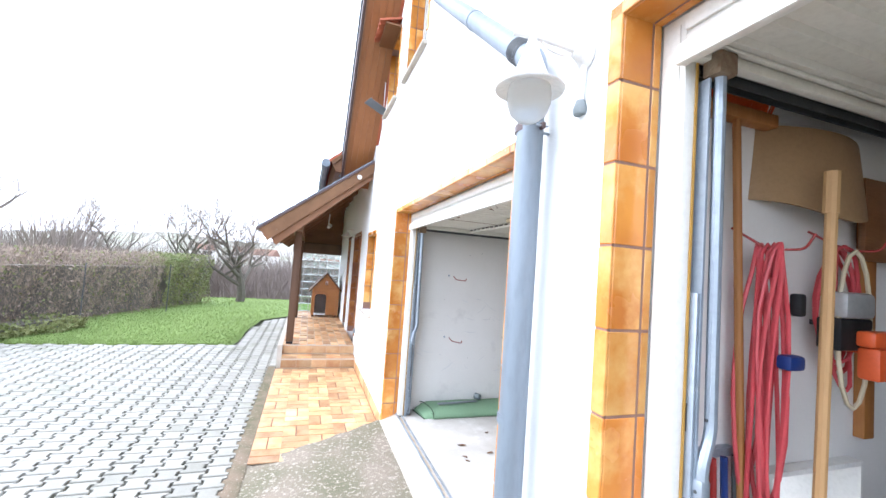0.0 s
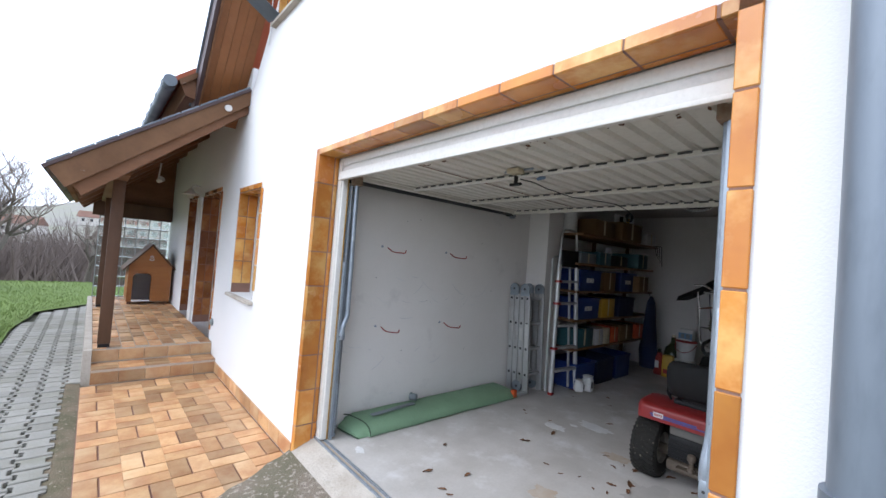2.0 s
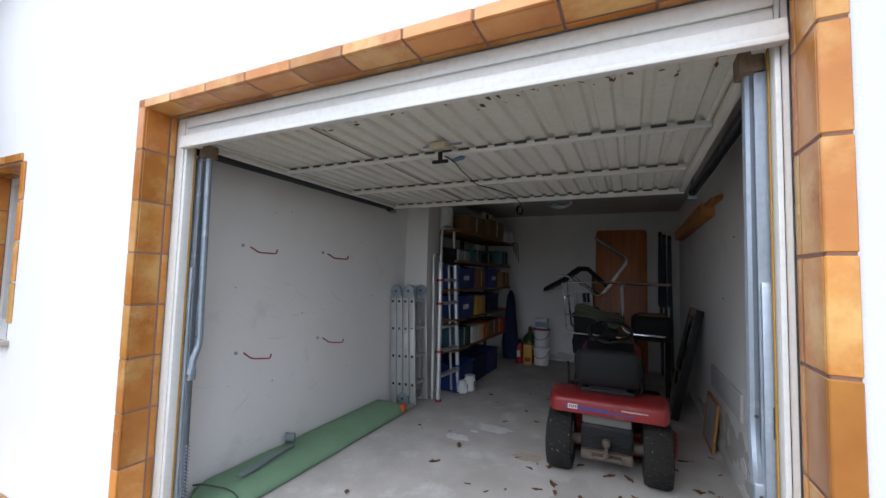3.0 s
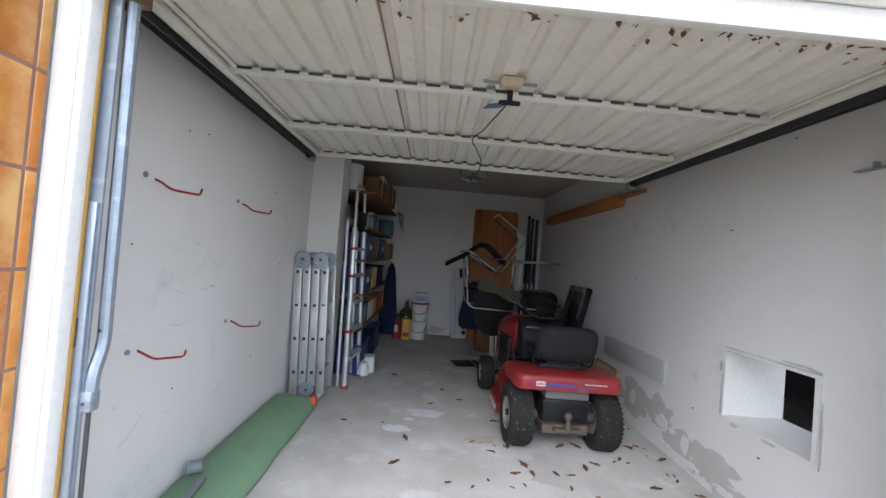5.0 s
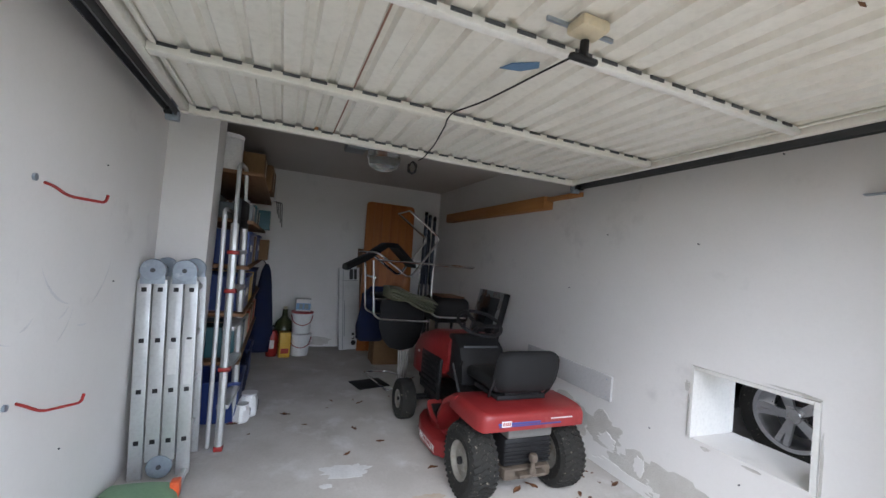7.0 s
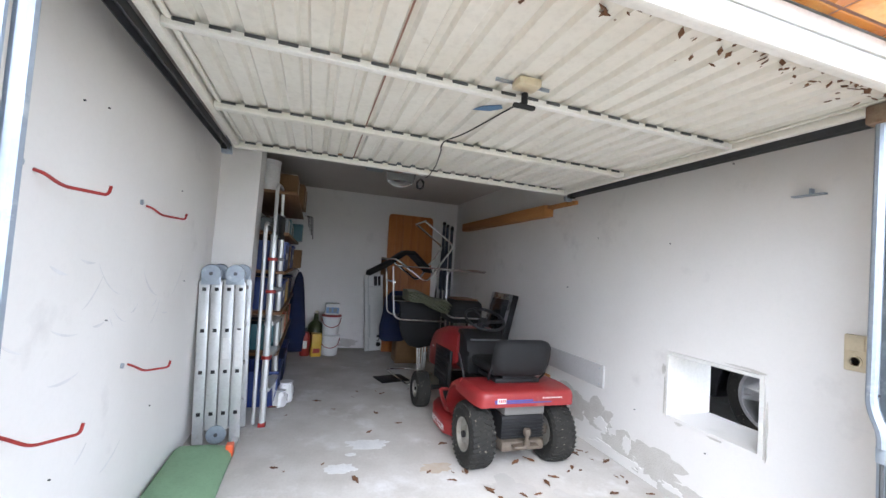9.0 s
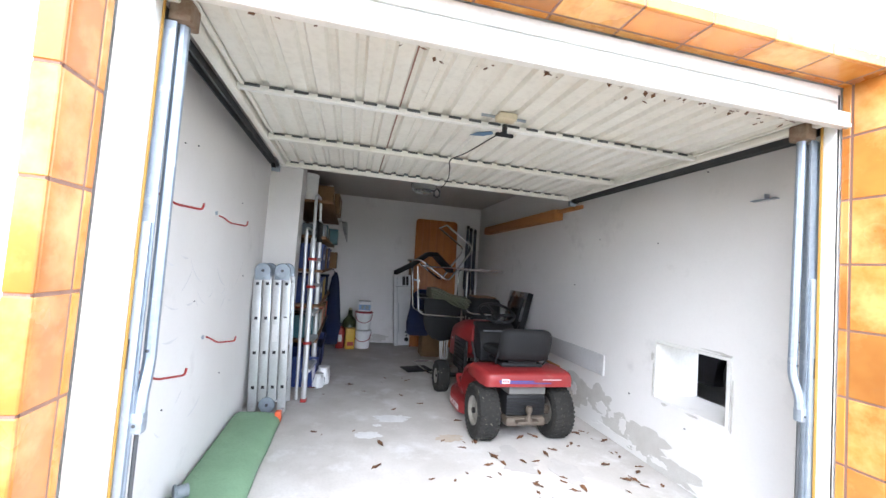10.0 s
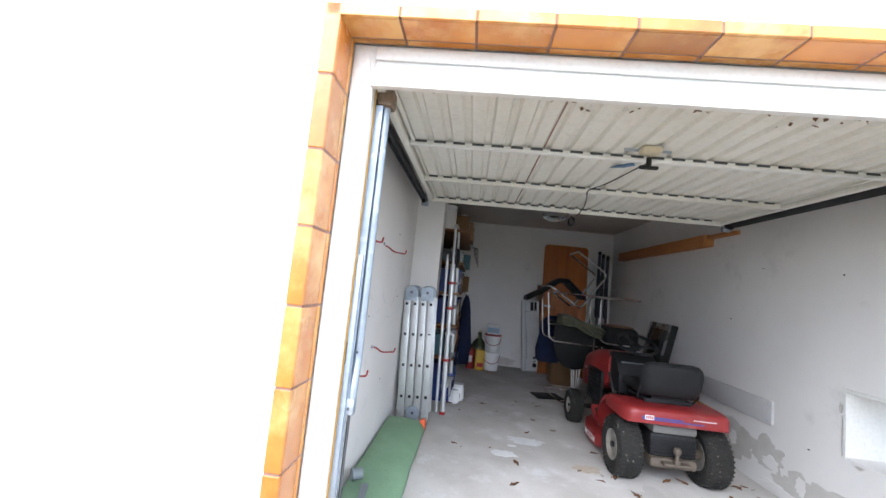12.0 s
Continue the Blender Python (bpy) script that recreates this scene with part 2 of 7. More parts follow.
DARK = material("dark_window", (0.03, 0.032, 0.035), 0.2, scale=2, bump=0)
CARPAINT = material("dark_car_paint", (0.012, 0.012, 0.015), 0.25, 0.2, scale=3, bump=0)
ALLOY = material("alloy_rim", (0.6, 0.6, 0.61), 0.35, 0.8, scale=4, bump=0.02)
CURTAIN = material("white_window_frame", (0.72, 0.72, 0.7), 0.45, scale=3, bump=0.02)
GREY_BOARD = material("grey_board", (0.5, 0.49, 0.48), 0.7, second=(0.44, 0.43, 0.42), scale=3, grain=60, bump=0.1)
DOG_WOOD = material("varnished_kennel_board", (0.33, 0.125, 0.026), 0.45, second=(0.24, 0.08, 0.017), scale=3, grain=26, bump=0.12, stretch=(0.4, 3, 4))
LAMP_WHITE = material("white_lamp_enamel", (0.72, 0.71, 0.69), 0.4, scale=8, bump=0.02, dirt=(0.4, 0.35, 0.3), dirt_scale=12, dirt_low=0.68, dirt_high=0.85)


def glass(name, colour, rough=0.05, ior=1.45):
    m = bpy.data.materials.new(name)
    m.use_nodes = True
    b = m.node_tree.nodes["Principled BSDF"]
    b.inputs["Base Color"].default_value = (*colour, 1)
    b.inputs["Roughness"].default_value, b.inputs["IOR"].default_value = rough, ior
    b.inputs["Transmission Weight"].default_value = 1
    return m


GLASS = glass("window_glass", (0.9, 0.95, 0.95))
BLOCK_GLASS = glass("glass_block", (0.9, 0.96, 0.96), 0.15, 1.06)
MILK_GLASS = glass("opal_glass", (0.92, 0.91, 0.88), 0.5, 1.2)


# ---- mesh helpers ----
def box(bm, x0, y0, z0, x1, y1, z1, m=None):
    v = [bm.verts.new((x, y, z)) for x in (x0, x1) for y in (y0, y1) for z in (z0, z1)]
    for f in ((0, 1, 3, 2), (4, 6, 7, 5), (0, 4, 5, 1), (2, 3, 7, 6), (0, 2, 6, 4), (1, 5, 7, 3)):
        bm.faces.new([v[i] for i in f])
    if m is not None:
        bmesh.ops.transform(bm, matrix=m, verts=v)
    return v


def soft_box(bm, x0, y0, z0, x1, y1, z1, r=0.01, seg=2, m=None):
    t = bmesh.new()
    box(t, x0, y0, z0, x1, y1, z1)
    bmesh.ops.bevel(t, geom=t.edges[:], offset=r, segments=seg, affect="EDGES", profile=0.5)
    merge(bm, t, m)


def merge(bm, t, m=None):
    if m is not None:
        bmesh.ops.transform(t, matrix=m, verts=t.verts[:])
    me = bpy.data.meshes.new("tmp")
    t.to_mesh(me)
    t.free()
    bm.from_mesh(me)
    bpy.data.meshes.remove(me)


def ring(bm, centre, side, up, r, n, squash=1.0):
    return [bm.verts.new(centre + side * (r * math.cos(2 * math.pi * i / n)) + up * (r * squash * math.sin(2 * math.pi * i / n))) for i in range(n)]


def tube(bm, points, r, n=8, closed=False, r_end=None):
    """A round bar swept along points."""
    pts = [Vector(p) for p in points]
    rings, up = [], None
    for i, p in enumerate(pts):
        a = pts[i - 1] if i or closed else p
        b = pts[(i + 1) % len(pts)] if i < len(pts) - 1 or closed else p
        d = (b - a).normalized()
        if up is None:
            up = d.orthogonal().normalized()
        up = (up - d * up.dot(d)).normalized()
        k = i / max(len(pts) - 1, 1)
        rings.append(ring(bm, p, d.cross(up), up, r if r_end is None else r + (r_end - r) * k, n))
    pairs = list(zip(rings, rings[1:])) + ([(rings[-1], rings[0])] if closed else [])
    for ra, rb in pairs:
        for i in range(n):
            bm.faces.new((ra[i], ra[(i + 1) % n], rb[(i + 1) % n], rb[i]))
    if not closed:
        bm.faces.new(rings[0][::-1])
        bm.faces.new(rings[-1])


def bend(points, r, seg=5):
    """The corners of a line of points rounded off by arcs of about radius r."""
    pts, out = [Vector(p) for p in points], []
    for i, p in enumerate(pts):
        if i in (0, len(pts) - 1):
            out.append(p)
            continue
        a, b = pts[i - 1] - p, pts[i + 1] - p
        k = min(r, a.length * 0.45, b.length * 0.45)
        s, e = p + a.normalized() * k, p + b.normalized() * k
        for j in range(seg + 1):
            t = j / seg
            out.append(s * (1 - t) ** 2 + p * (2 * t * (1 - t)) + e * t * t)
    return out


def lathe(bm, profile, n=20, m=None, closed=False):
    """A body of revolution round z from (radius, height) pairs; closed: a ring with a hole through it."""
    t = bmesh.new()
    rings = []
    for r, z in profile:
        rings.append([t.verts.new((r * math.cos(2 * math.pi * i / n), r * math.sin(2 * math.pi * i / n), z)) for i in range(n)])
    for ra, rb in zip(rings, rings[1:] + (rings[:1] if closed else [])):
        for i in range(n):
            t.faces.new((ra[i], ra[(i + 1) % n], rb[(i + 1) % n], rb[i]))
    if not closed:
        t.faces.new(rings[0][::-1])
        t.faces.new(rings[-1])
    bmesh.ops.remove_doubles(t, verts=t.verts[:], dist=1e-5)
    merge(bm, t, m)


def prism(bm, outline, lo, hi, axis="y", m=None, bevel=0.0):
    """An outline of 2D points pushed from lo to hi along an axis."""
    place = {"x": lambda a, b, h: (h, a, b), "y": lambda a, b, h: (a, h, b), "z": lambda a, b, h: (a, b, h)}[axis]
    t = bmesh.new()
    lows = [t.verts.new(place(a, b, lo)) for a, b in outline]
    highs = [t.verts.new(place(a, b, hi)) for a, b in outline]
    k = len(outline)
    t.faces.new(lows[::-1])
    t.faces.new(highs)
    for i in range(k):
        t.faces.new((lows[i], lows[(i + 1) % k], highs[(i + 1) % k], highs[i]))
    bmesh.ops.recalc_face_normals(t, faces=t.faces[:])
    if bevel:
        bmesh.ops.bevel(t, geom=t.edges[:], offset=bevel, segments=2, affect="EDGES", profile=0.5)
    merge(bm, t, m)


def finish(name, bm, mat, smooth=35):
    bmesh.ops.recalc_face_normals(bm, faces=bm.faces[:])
    me = bpy.data.meshes.new(name)
    if smooth:
        for f in bm.faces:
            f.smooth = True
        for e in bm.edges:
            e.smooth = len(e.link_faces) == 2 and e.calc_face_angle(3.0) < radians(smooth)
    bm.to_mesh(me)
    bm.free()
    me.materials.append(mat)
    return me


def part(name, bm, mat, parent, label="", smooth=35):
    ob = new(name, finish(name, bm, mat, smooth))
    ob.parent = parent
    return tagged(ob, label)


def solid(name, bm, mat, label, category="", kind="", group="", smooth=35, m=None):
    ob = new(name, finish(name, bm, mat, smooth))
    if m is not None:
        ob.matrix_world = m
    return tagged(ob, label, category, group, kind)


def thing(name, label, category, m=None, group="", kind=""):
    ob = new(name)
    ob.empty_display_size = 0.1
    if m is not None:
        ob.matrix_world = m
    return tagged(ob, label, category, group, kind)


def bar(name, parent, mat, *boxes, label="", r=0.0, smooth=35):
    """One part out of one or more boxes."""
    bm = bmesh.new()
    for b in boxes:
        if r:
            soft_box(bm, *b, r=r)
        else:
            box(bm, *b)
    return part(name, bm, mat, parent, label, smooth)


def tubing(name, parent, mat, points, r, n=8, fillet=0.0, label="", closed=False, r_end=None):
    bm = bmesh.new()
    tube(bm, bend(points, fillet) if fillet else points, r, n, closed, r_end)
    return part(name, bm, mat, parent, label)


def grid_wall(a_cuts, z_cuts, empty, lo, hi, axis):
    """A wall between lo and hi along an axis ("x" or "y"), in cells; empty(a, z) says where an opening goes through."""
    bm = bmesh.new()
    at = (lambda a, z, d: (d, a, z)) if axis == "x" else (lambda a, z, d: (a, d, z))
    verts = {}

    def v(a, z, d):
        key = (a, z, d)
        if key not in verts:
            verts[key] = bm.verts.new(at(*key))
        return verts[key]

    na, nz = len(a_cuts) - 1, len(z_cuts) - 1
    full = {(i, j): not empty((a_cuts[i] + a_cuts[i + 1]) / 2, (z_cuts[j] + z_cuts[j + 1]) / 2) for i in range(na) for j in range(nz)}
    for (i, j), on in full.items():
        if not on:
            continue
        a0, a1, z0, z1 = a_cuts[i], a_cuts[i + 1], z_cuts[j], z_cuts[j + 1]
        for d in (lo, hi):
            bm.faces.new((v(a0, z0, d), v(a1, z0, d), v(a1, z1, d), v(a0, z1, d)))
        for (di, dj), (p, q) in {(-1, 0): ((a0, z0), (a0, z1)), (1, 0): ((a1, z0), (a1, z1)), (0, -1): ((a0, z0), (a1, z0)), (0, 1): ((a0, z1), (a1, z1))}.items():
            if not full.get((i + di, j + dj)):
                bm.faces.new((v(*p, lo), v(*q, lo), v(*q, hi), v(*p, hi)))
    return bm


def inside(a, z, *rects):
    return any(a0 < a < a1 and z0 < z < z1 for a0, z0, a1, z1 in rects)


def text_on(name, words, size, m, mat, parent, depth=0.001):
    """Lettering in the built-in font, as a flat mesh."""
    cu = bpy.data.curves.new(name, "FONT")
    cu.body, cu.size, cu.extrude = words, size, depth
    tmp = bpy.data.objects.new(name, cu)
    me = bpy.data.meshes.new_from_object(tmp)
    bpy.data.objects.remove(tmp)
    me.materials.append(mat)
    ob = new(name, me)
    ob.parent = parent
    ob.matrix_basis = m
    return ob


# ---- large structure ----
G2_LO, G2_HI, G2_TOP = -2.66, 0.0, 2.148         # outer edges of the tiled surround
G1_LO, G1_HI, G1_TOP = -5.82, -3.2, 2.41
FLOOR1 = 0.2                                       # floor of the other garage
OPEN2 = (G2_LO + 0.044, -1, G2_HI - 0.044, G2_TOP - 0.034)
OPEN1 = (G1_LO + 0.044, -1, G1_HI - 0.044, G1_TOP - 0.034)
WIN = (1.27, 0.84, 2.08, 1.97)
DOOR_A = (2.92, -1, 4.08, 2.06)
DOOR_B = (4.42, -1, 5.25, 2.06)
UP_A = (0.58, 3.62, 1.28, 4.5)
UP_B = (-0.73, 3.62, 0.1, 4.75)
holes = (OPEN2, OPEN1, WIN, DOOR_A, DOOR_B)
ys = sorted({-6.6, 7.5, *[h[0] for h in holes], *[h[2] for h in holes]})
zs = sorted({-0.5, 3.05, *[h[1] for h in holes if h[1] > -0.5], *[h[3] for h in holes]})
wall_front = solid("wall_front", grid_wall(ys, zs, lambda y, z: inside(y, z, *holes), 0.0, 0.26, "x"), RENDER,
                   "white rendered front wall of the house with garage openings", "wall", "structure", smooth=0)
# the gable above, cut off along the roof slope
ys = sorted({-6.6, 2.0, *[h[0] for h in (UP_A, UP_B)], *[h[2] for h in (UP_A, UP_B)]})
zs = sorted({3.05, 6.4, *[h[1] for h in (UP_A, UP_B)], *[h[3] for h in (UP_A, UP_B)]})
gable = grid_wall(ys, zs, lambda y, z: inside(y, z, UP_A, UP_B), 0.0, 0.26, "x")
SLOPE = Vector((0, -1, 1.22)).normalized()         # up the gable's roof
NORMAL = Vector((0, 1.22, 1)).normalized()
cut = bmesh.ops.bisect_plane(gable, geom=gable.verts[:] + gable.edges[:] + gable.faces[:], plane_co=(0, 1.98, 3.05), plane_no=NORMAL, clear_outer=True)
bmesh.ops.holes_fill(gable, edges=[e for e in cut["geom_cut"] if isinstance(e, bmesh.types.BMEdge)], sides=0)
solid("wall_gable", gable, RENDER, "white rendered gable wall under a steep roof", "wall", "structure", smooth=0)


def slab(name, mat, label, category, *b, r=0.0):
    bm = bmesh.new()
    box(bm, *b)
    return solid(name, bm, mat, label, category, "structure", smooth=0)


# garage shell
slab("floor", CONCRETE, "worn grey concrete garage floor with spills and stains", "floor", 0.19, -2.85, -0.3, 5.55, 0.036, 0.0)
slab("floor_other_garage", CONCRETE, "grey concrete floor of the other garage", "floor", 0.19, -6.0, -0.3, 5.55, -3.15, FLOOR1)
slab("wall_left", PLASTER, "scuffed white plaster garage wall", "wall", 0.26, 0.036, -0.3, 5.75, 0.22, 2.6)
slab("wall_back", PLASTER, "white plaster back wall of the garages", "wall", 5.55, -6.2, -0.3, 5.8, 0.036, 2.7)
slab("wall_right_other_garage", PLASTER, "white plaster wall of the other garage", "wall", 0.26, -6.2, -0.3, 5.55, -6.0, 2.7)
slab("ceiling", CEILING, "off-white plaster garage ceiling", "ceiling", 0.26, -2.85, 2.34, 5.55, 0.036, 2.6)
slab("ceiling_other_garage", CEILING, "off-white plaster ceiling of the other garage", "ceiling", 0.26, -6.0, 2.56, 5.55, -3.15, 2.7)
slab("wall_pier", PLASTER, "white plastered pier beside the ladders", "wall", 2.71, -0.235, 0.0, 3.0, 0.035, 2.338)
HOLE = (0.8, 0.465, 1.378, 0.87)
partition = grid_wall([0.26, HOLE[0], HOLE[2], 5.55], [-0.3, HOLE[1], HOLE[3], 2.56], lambda x, z: inside(x, z, HOLE), -3.15, -2.85, "y")
solid("wall_right", partition, PLASTER, "white plaster garage wall with a square hatch and flaking base", "wall", "structure", smooth=0)
slab("roof_deck", CEILING, "plain floor slab above the garages", "ceiling", 0.26, -6.6, 2.72, 6.0, 7.5, 2.95)
slab("wall_house_back", RENDER, "plain rear wall of the house", "wall", 6.0, -6.6, -0.5, 6.2, 7.5, 3.05)
slab("wall_house_end", RENDER, "plain end wall of the house", "wall", 0.26, 7.3, -0.5, 6.0, 7.5, 2.7)
slab("wall_hall", PLASTER, "plain wall behind the front door", "wall", 2.2, 0.22, -0.3, 2.35, 7.3, 2.7)
slab("floor_hall", CLINKER, "tiled hall floor behind the doors", "floor", 0.26, 0.22, -0.3, 2.2, 7.3, 0.15)

# threshold: pale concrete strip and drain channel
bm = bmesh.new()
prism(bm, [(-0.03, -0.3), (-0.03, -0.075), (0.04, -0.045), (0.135, -0.012), (0.135, -0.3)], G2_LO + 0.05, G2_HI - 0.05, "y")
solid("threshold", bm, SILL_CONC, "chipped pale concrete threshold of the garage", "threshold", "structure", smooth=0)
drain = thing("drain_channel", "rusty galvanised channel along the garage threshold", "drain", kind="structure")
bar("channel_side", drain, GALV, (0.136, -2.62, -0.1, 0.146, -0.05, 0.004))
bar("channel_side", drain, GALV, (0.178, -2.62, -0.1, 0.189, -0.05, 0.004))
bar("channel_base", drain, RUST, (0.146, -2.62, -0.1, 0.178, -0.05, -0.012))

# the hatch through the partition
hatch = thing("hatch_frame", "white boarded reveal of a square wall hatch", "hatch", kind="structure")
bar("reveal_side", hatch, STEEL_WHITE, (1.362, -3.2, 0.467, 1.376, -2.842, 0.868))
bar("reveal_side", hatch, STEEL_WHITE, (0.802, -3.2, 0.467, 0.825, -2.842, 0.868))
bar("reveal_top", hatch, STEEL_WHITE, (0.826, -3.2, 0.85, 1.361, -2.842, 0.868))
bar("reveal_sill", hatch, PLASTER, (0.826, -3.2, 0.467, 1.361, -2.845, 0.48), label="dusty plaster sill")


# ---- tiled surrounds ----
PITCH = 0.256


def l_tile(name, end, front, mirror, along):
    """A glazed corner tile: a narrow face on the wall and a wide return into the opening. along: "z" or "y"."""
    bm = bmesh.new()
    s = -1 if mirror else 1
    for x0, a0, x1, a1 in ((-0.012, 0.0, 0.0, front), (0.0, front - 0.012, 0.112, front)):
        lo, hi = sorted((-s * a0, -s * a1))
        if along == "z":
            soft_box(bm, x0, lo, 0, x1, hi, end, r=0.003, seg=1)
        else:
            soft_box(bm, x0, 0, lo, x1, end, hi, r=0.003, seg=1)
    return finish(name, bm, GLAZED)


def strip_tile(name, end, front, mirror, along):
    bm = bmesh.new()
    s = -1 if mirror else 1
    lo, hi = sorted((-s * (front - 0.012), -s * front))
    if along == "z":
        soft_box(bm, 0.119, lo, 0, 0.15, hi, end, r=0.003, seg=1)
    else:
        soft_box(bm, 0.119, 0, lo, 0.15, end, hi, r=0.003, seg=1)
    return finish(name, bm, GLAZED)


def place(parent, me, x, y, z, name="tile"):
    ob = new(name, me)
    ob.parent = parent
    ob.location = (x, y, z)
    return ob


def surround(lo, hi, top, bottom, label):
    trim = thing("trim", label, "tile surround", kind="structure")
    f, h, gap = 0.056, 0.044, 0.007                # width of the jamb faces, height of the lintel's face, joint
    jl, jr = l_tile("tile", PITCH - gap, f, False, "z"), l_tile("tile", PITCH - gap, f, True, "z")
    sl, sr = strip_tile("tile", PITCH - gap, f, False, "z"), strip_tile("tile", PITCH - gap, f, True, "z")
    lt, st = l_tile("tile", PITCH - gap, h, False, "y"), strip_tile("tile", PITCH - gap, h, False, "y")
    z = top - h - PITCH * 0.8
    while z > bottom - PITCH:
        for me, y in ((jl, hi), (sl, hi), (jr, lo), (sr, lo)):
            place(trim, me, 0, y, z)
        z -= PITCH
    y = hi - PITCH + 0.004
    while y > lo - 0.02:
        place(trim, lt, 0, y, top)
        place(trim, st, 0, y, top)
        y -= PITCH
    w = y + PITCH - lo - 0.01
    if w > 0.03:
        place(trim, l_tile("tile", w, h, False, "y"), 0, lo, top)
        place(trim, strip_tile("tile", w, h, False, "y"), 0, lo, top)
    bar("joint", trim, JOINT, (-0.009, hi - f + 0.004, bottom, -0.001, hi - 0.003, top - 0.005), (0.002, hi - f + 0.002, bottom, 0.149, hi - 0.0445, top - h),
        (-0.009, lo + 0.003, bottom, -0.001, lo + f - 0.004, top - 0.005), (0.002, lo + 0.0445, bottom, 0.149, lo + f - 0.002, top - h),
        (-0.009, lo + f, top - h + 0.004, -0.001, hi - f, top - 0.003), (0.002, lo + f, top - h + 0.002, 0.149, hi - f, top - 0.034), smooth=0)
    return trim


surround(G2_LO, G2_HI, G2_TOP, -0.14, "orange glazed tile surround of the open garage")
surround(G1_LO, G1_HI, G1_TOP, 0.06, "orange glazed tile surround of the other garage")


def reveal(y0, y1, z0, z1, depth, label, glaze=GLAZED):
    """Tiled reveals of a window or door in the front wall."""
    trim = thing("trim", label, "tile surround", kind="structure")
    w = depth / 2
    bm = bmesh.new()
    soft_box(bm, 0.0, 0, 0, w - 0.008, 0.012, PITCH - 0.01, r=0.003, seg=1)
    side = finish("tile", bm, glaze)
    bm = bmesh.new()
    soft_box(bm, 0.0, 0, 0, w - 0.008, PITCH - 0.01, 0.012, r=0.003, seg=1)
    over = finish("tile", bm, glaze)
    bm = bmesh.new()
    soft_box(bm, -0.012, 0, 0, 0.0, 0.05, PITCH - 0.01, r=0.003, seg=1)
    face = finish("tile", bm, glaze)
    bm = bmesh.new()
    soft_box(bm, -0.012, 0, 0, 0.0, PITCH - 0.01, 0.05, r=0.003, seg=1)
    lintel = finish("tile", bm, glaze)
    z = z1 - PITCH
    while z > z0 - 0.2:
        if z > z0 - 0.01:
            for k in range(2):
                place(trim, side, 0.002 + k * w, y1 - 0.014, z)
                place(trim, side, 0.002 + k * w, y0 + 0.002, z)
            place(trim, face, 0, y0 - 0.05, z)
        z -= PITCH
    y = y0 + 0.005
    while y + PITCH < y1 + 0.02:
        for k in range(2):
            place(trim, over, 0.002 + k * w, y, z1 - 0.014)
        place(trim, lintel, 0, y, z1)
        y += PITCH
    bar("joint", trim, JOINT, (0.0, y1 - 0.009, z0, depth, y1 - 0.001, z1), (0.0, y0 + 0.001, z0, depth, y0 + 0.009, z1), (0.0, y0 + 0.01, z1 - 0.009, depth, y1 - 0.01, z1 - 0.001), smooth=0)
    return trim


reveal(*[WIN[i] for i in (0, 2, 1, 3)], 0.2, "orange glazed tile reveal of the ground-floor window")
reveal(DOOR_A[0], DOOR_A[2], 0.16, DOOR_A[3], 0.22, "brown glazed tile reveal of the front door", GLAZED_BROWN)
reveal(DOOR_B[0], DOOR_B[2], 0.16, DOOR_B[3], 0.22, "brown glazed tile reveal of the porch door", GLAZED_BROWN)
reveal(UP_A[0], UP_A[2], UP_A[1], UP_A[3], 0.16, "orange glazed tile reveal of an upper window")
reveal(UP_B[0], UP_B[2], UP_B[1], UP_B[3], 0.16, "orange glazed tile reveal of an upper window")


def window(name, y0, z0, y1, z1, x, label):
    w = thing(name, label, "window", kind="structure")
    f = 0.06
    bar("window_frame", w, CURTAIN, (x, y0, z0, x + 0.06, y0 + f, z1), (x, y1 - f, z0, x + 0.06, y1, z1), (x, y0 + f, z0, x + 0.06, y1 - f, z0 + f), (x, y0 + f, z1 - f, x + 0.06, y1 - f, z1), smooth=0)
    bar("pane", w, GLASS, (x + 0.025, y0 + f, z0 + f, x + 0.033, y1 - f, z1 - f), smooth=0)
    bar("blind", w, CURTAIN, (x + 0.07, y0 + 0.02, z0 + 0.02, x + 0.075, y1 - 0.02, z1 - 0.02), label="pale closed blind", smooth=0)
    bar("window_sill", w, SILL_CONC, (-0.05, y0 - 0.04, z0 - 0.035, x, y1 + 0.04, z0 - 0.001), label="pale stone sill", r=0.006)
    return w


window("window_1", *WIN, 0.2, "white-framed ground-floor window in a tiled reveal")
window("window_2", *UP_A, 0.16, "white-framed upper window under the roof slope")
window("window_3", *UP_B, 0.16, "white-framed upper window in a tiled reveal")


def porch_door(name, o, label):
    d = thing(name, label, "door", kind="structure")
    y0, y1, z1 = o[0] + 0.014, o[2] - 0.014, o[3] - 0.016
    bar("door_frame", d, CURTAIN, (0.22, y0, 0.155, 0.28, y0 + 0.06, z1), (0.22, y1 - 0.06, 0.155, 0.28, y1, z1), (0.22, y0 + 0.06, z1 - 0.06, 0.28, y1 - 0.06, z1), smooth=0)
    leaf = bar("door_leaf", d, WOOD, (0.235, y0 + 0.06, 0.165, 0.275, y1 - 0.06, z1 - 0.06), label="brown wooden door leaf")
    for k in range(3):
        z = 0.35 + k * 0.55
        bar("door_panel", leaf, WOOD, (0.226, y0 + 0.18, z, 0.2345, y1 - 0.18, z + 0.42), r=0.004)
    tubing("handle", leaf, BLACK, [(0.235, y0 + 0.14, 1.1), (0.19, y0 + 0.14, 1.1), (0.19, y0 + 0.14, 1.5), (0.235, y0 + 0.14, 1.5)], 0.012, 8, 0.02)
    return d


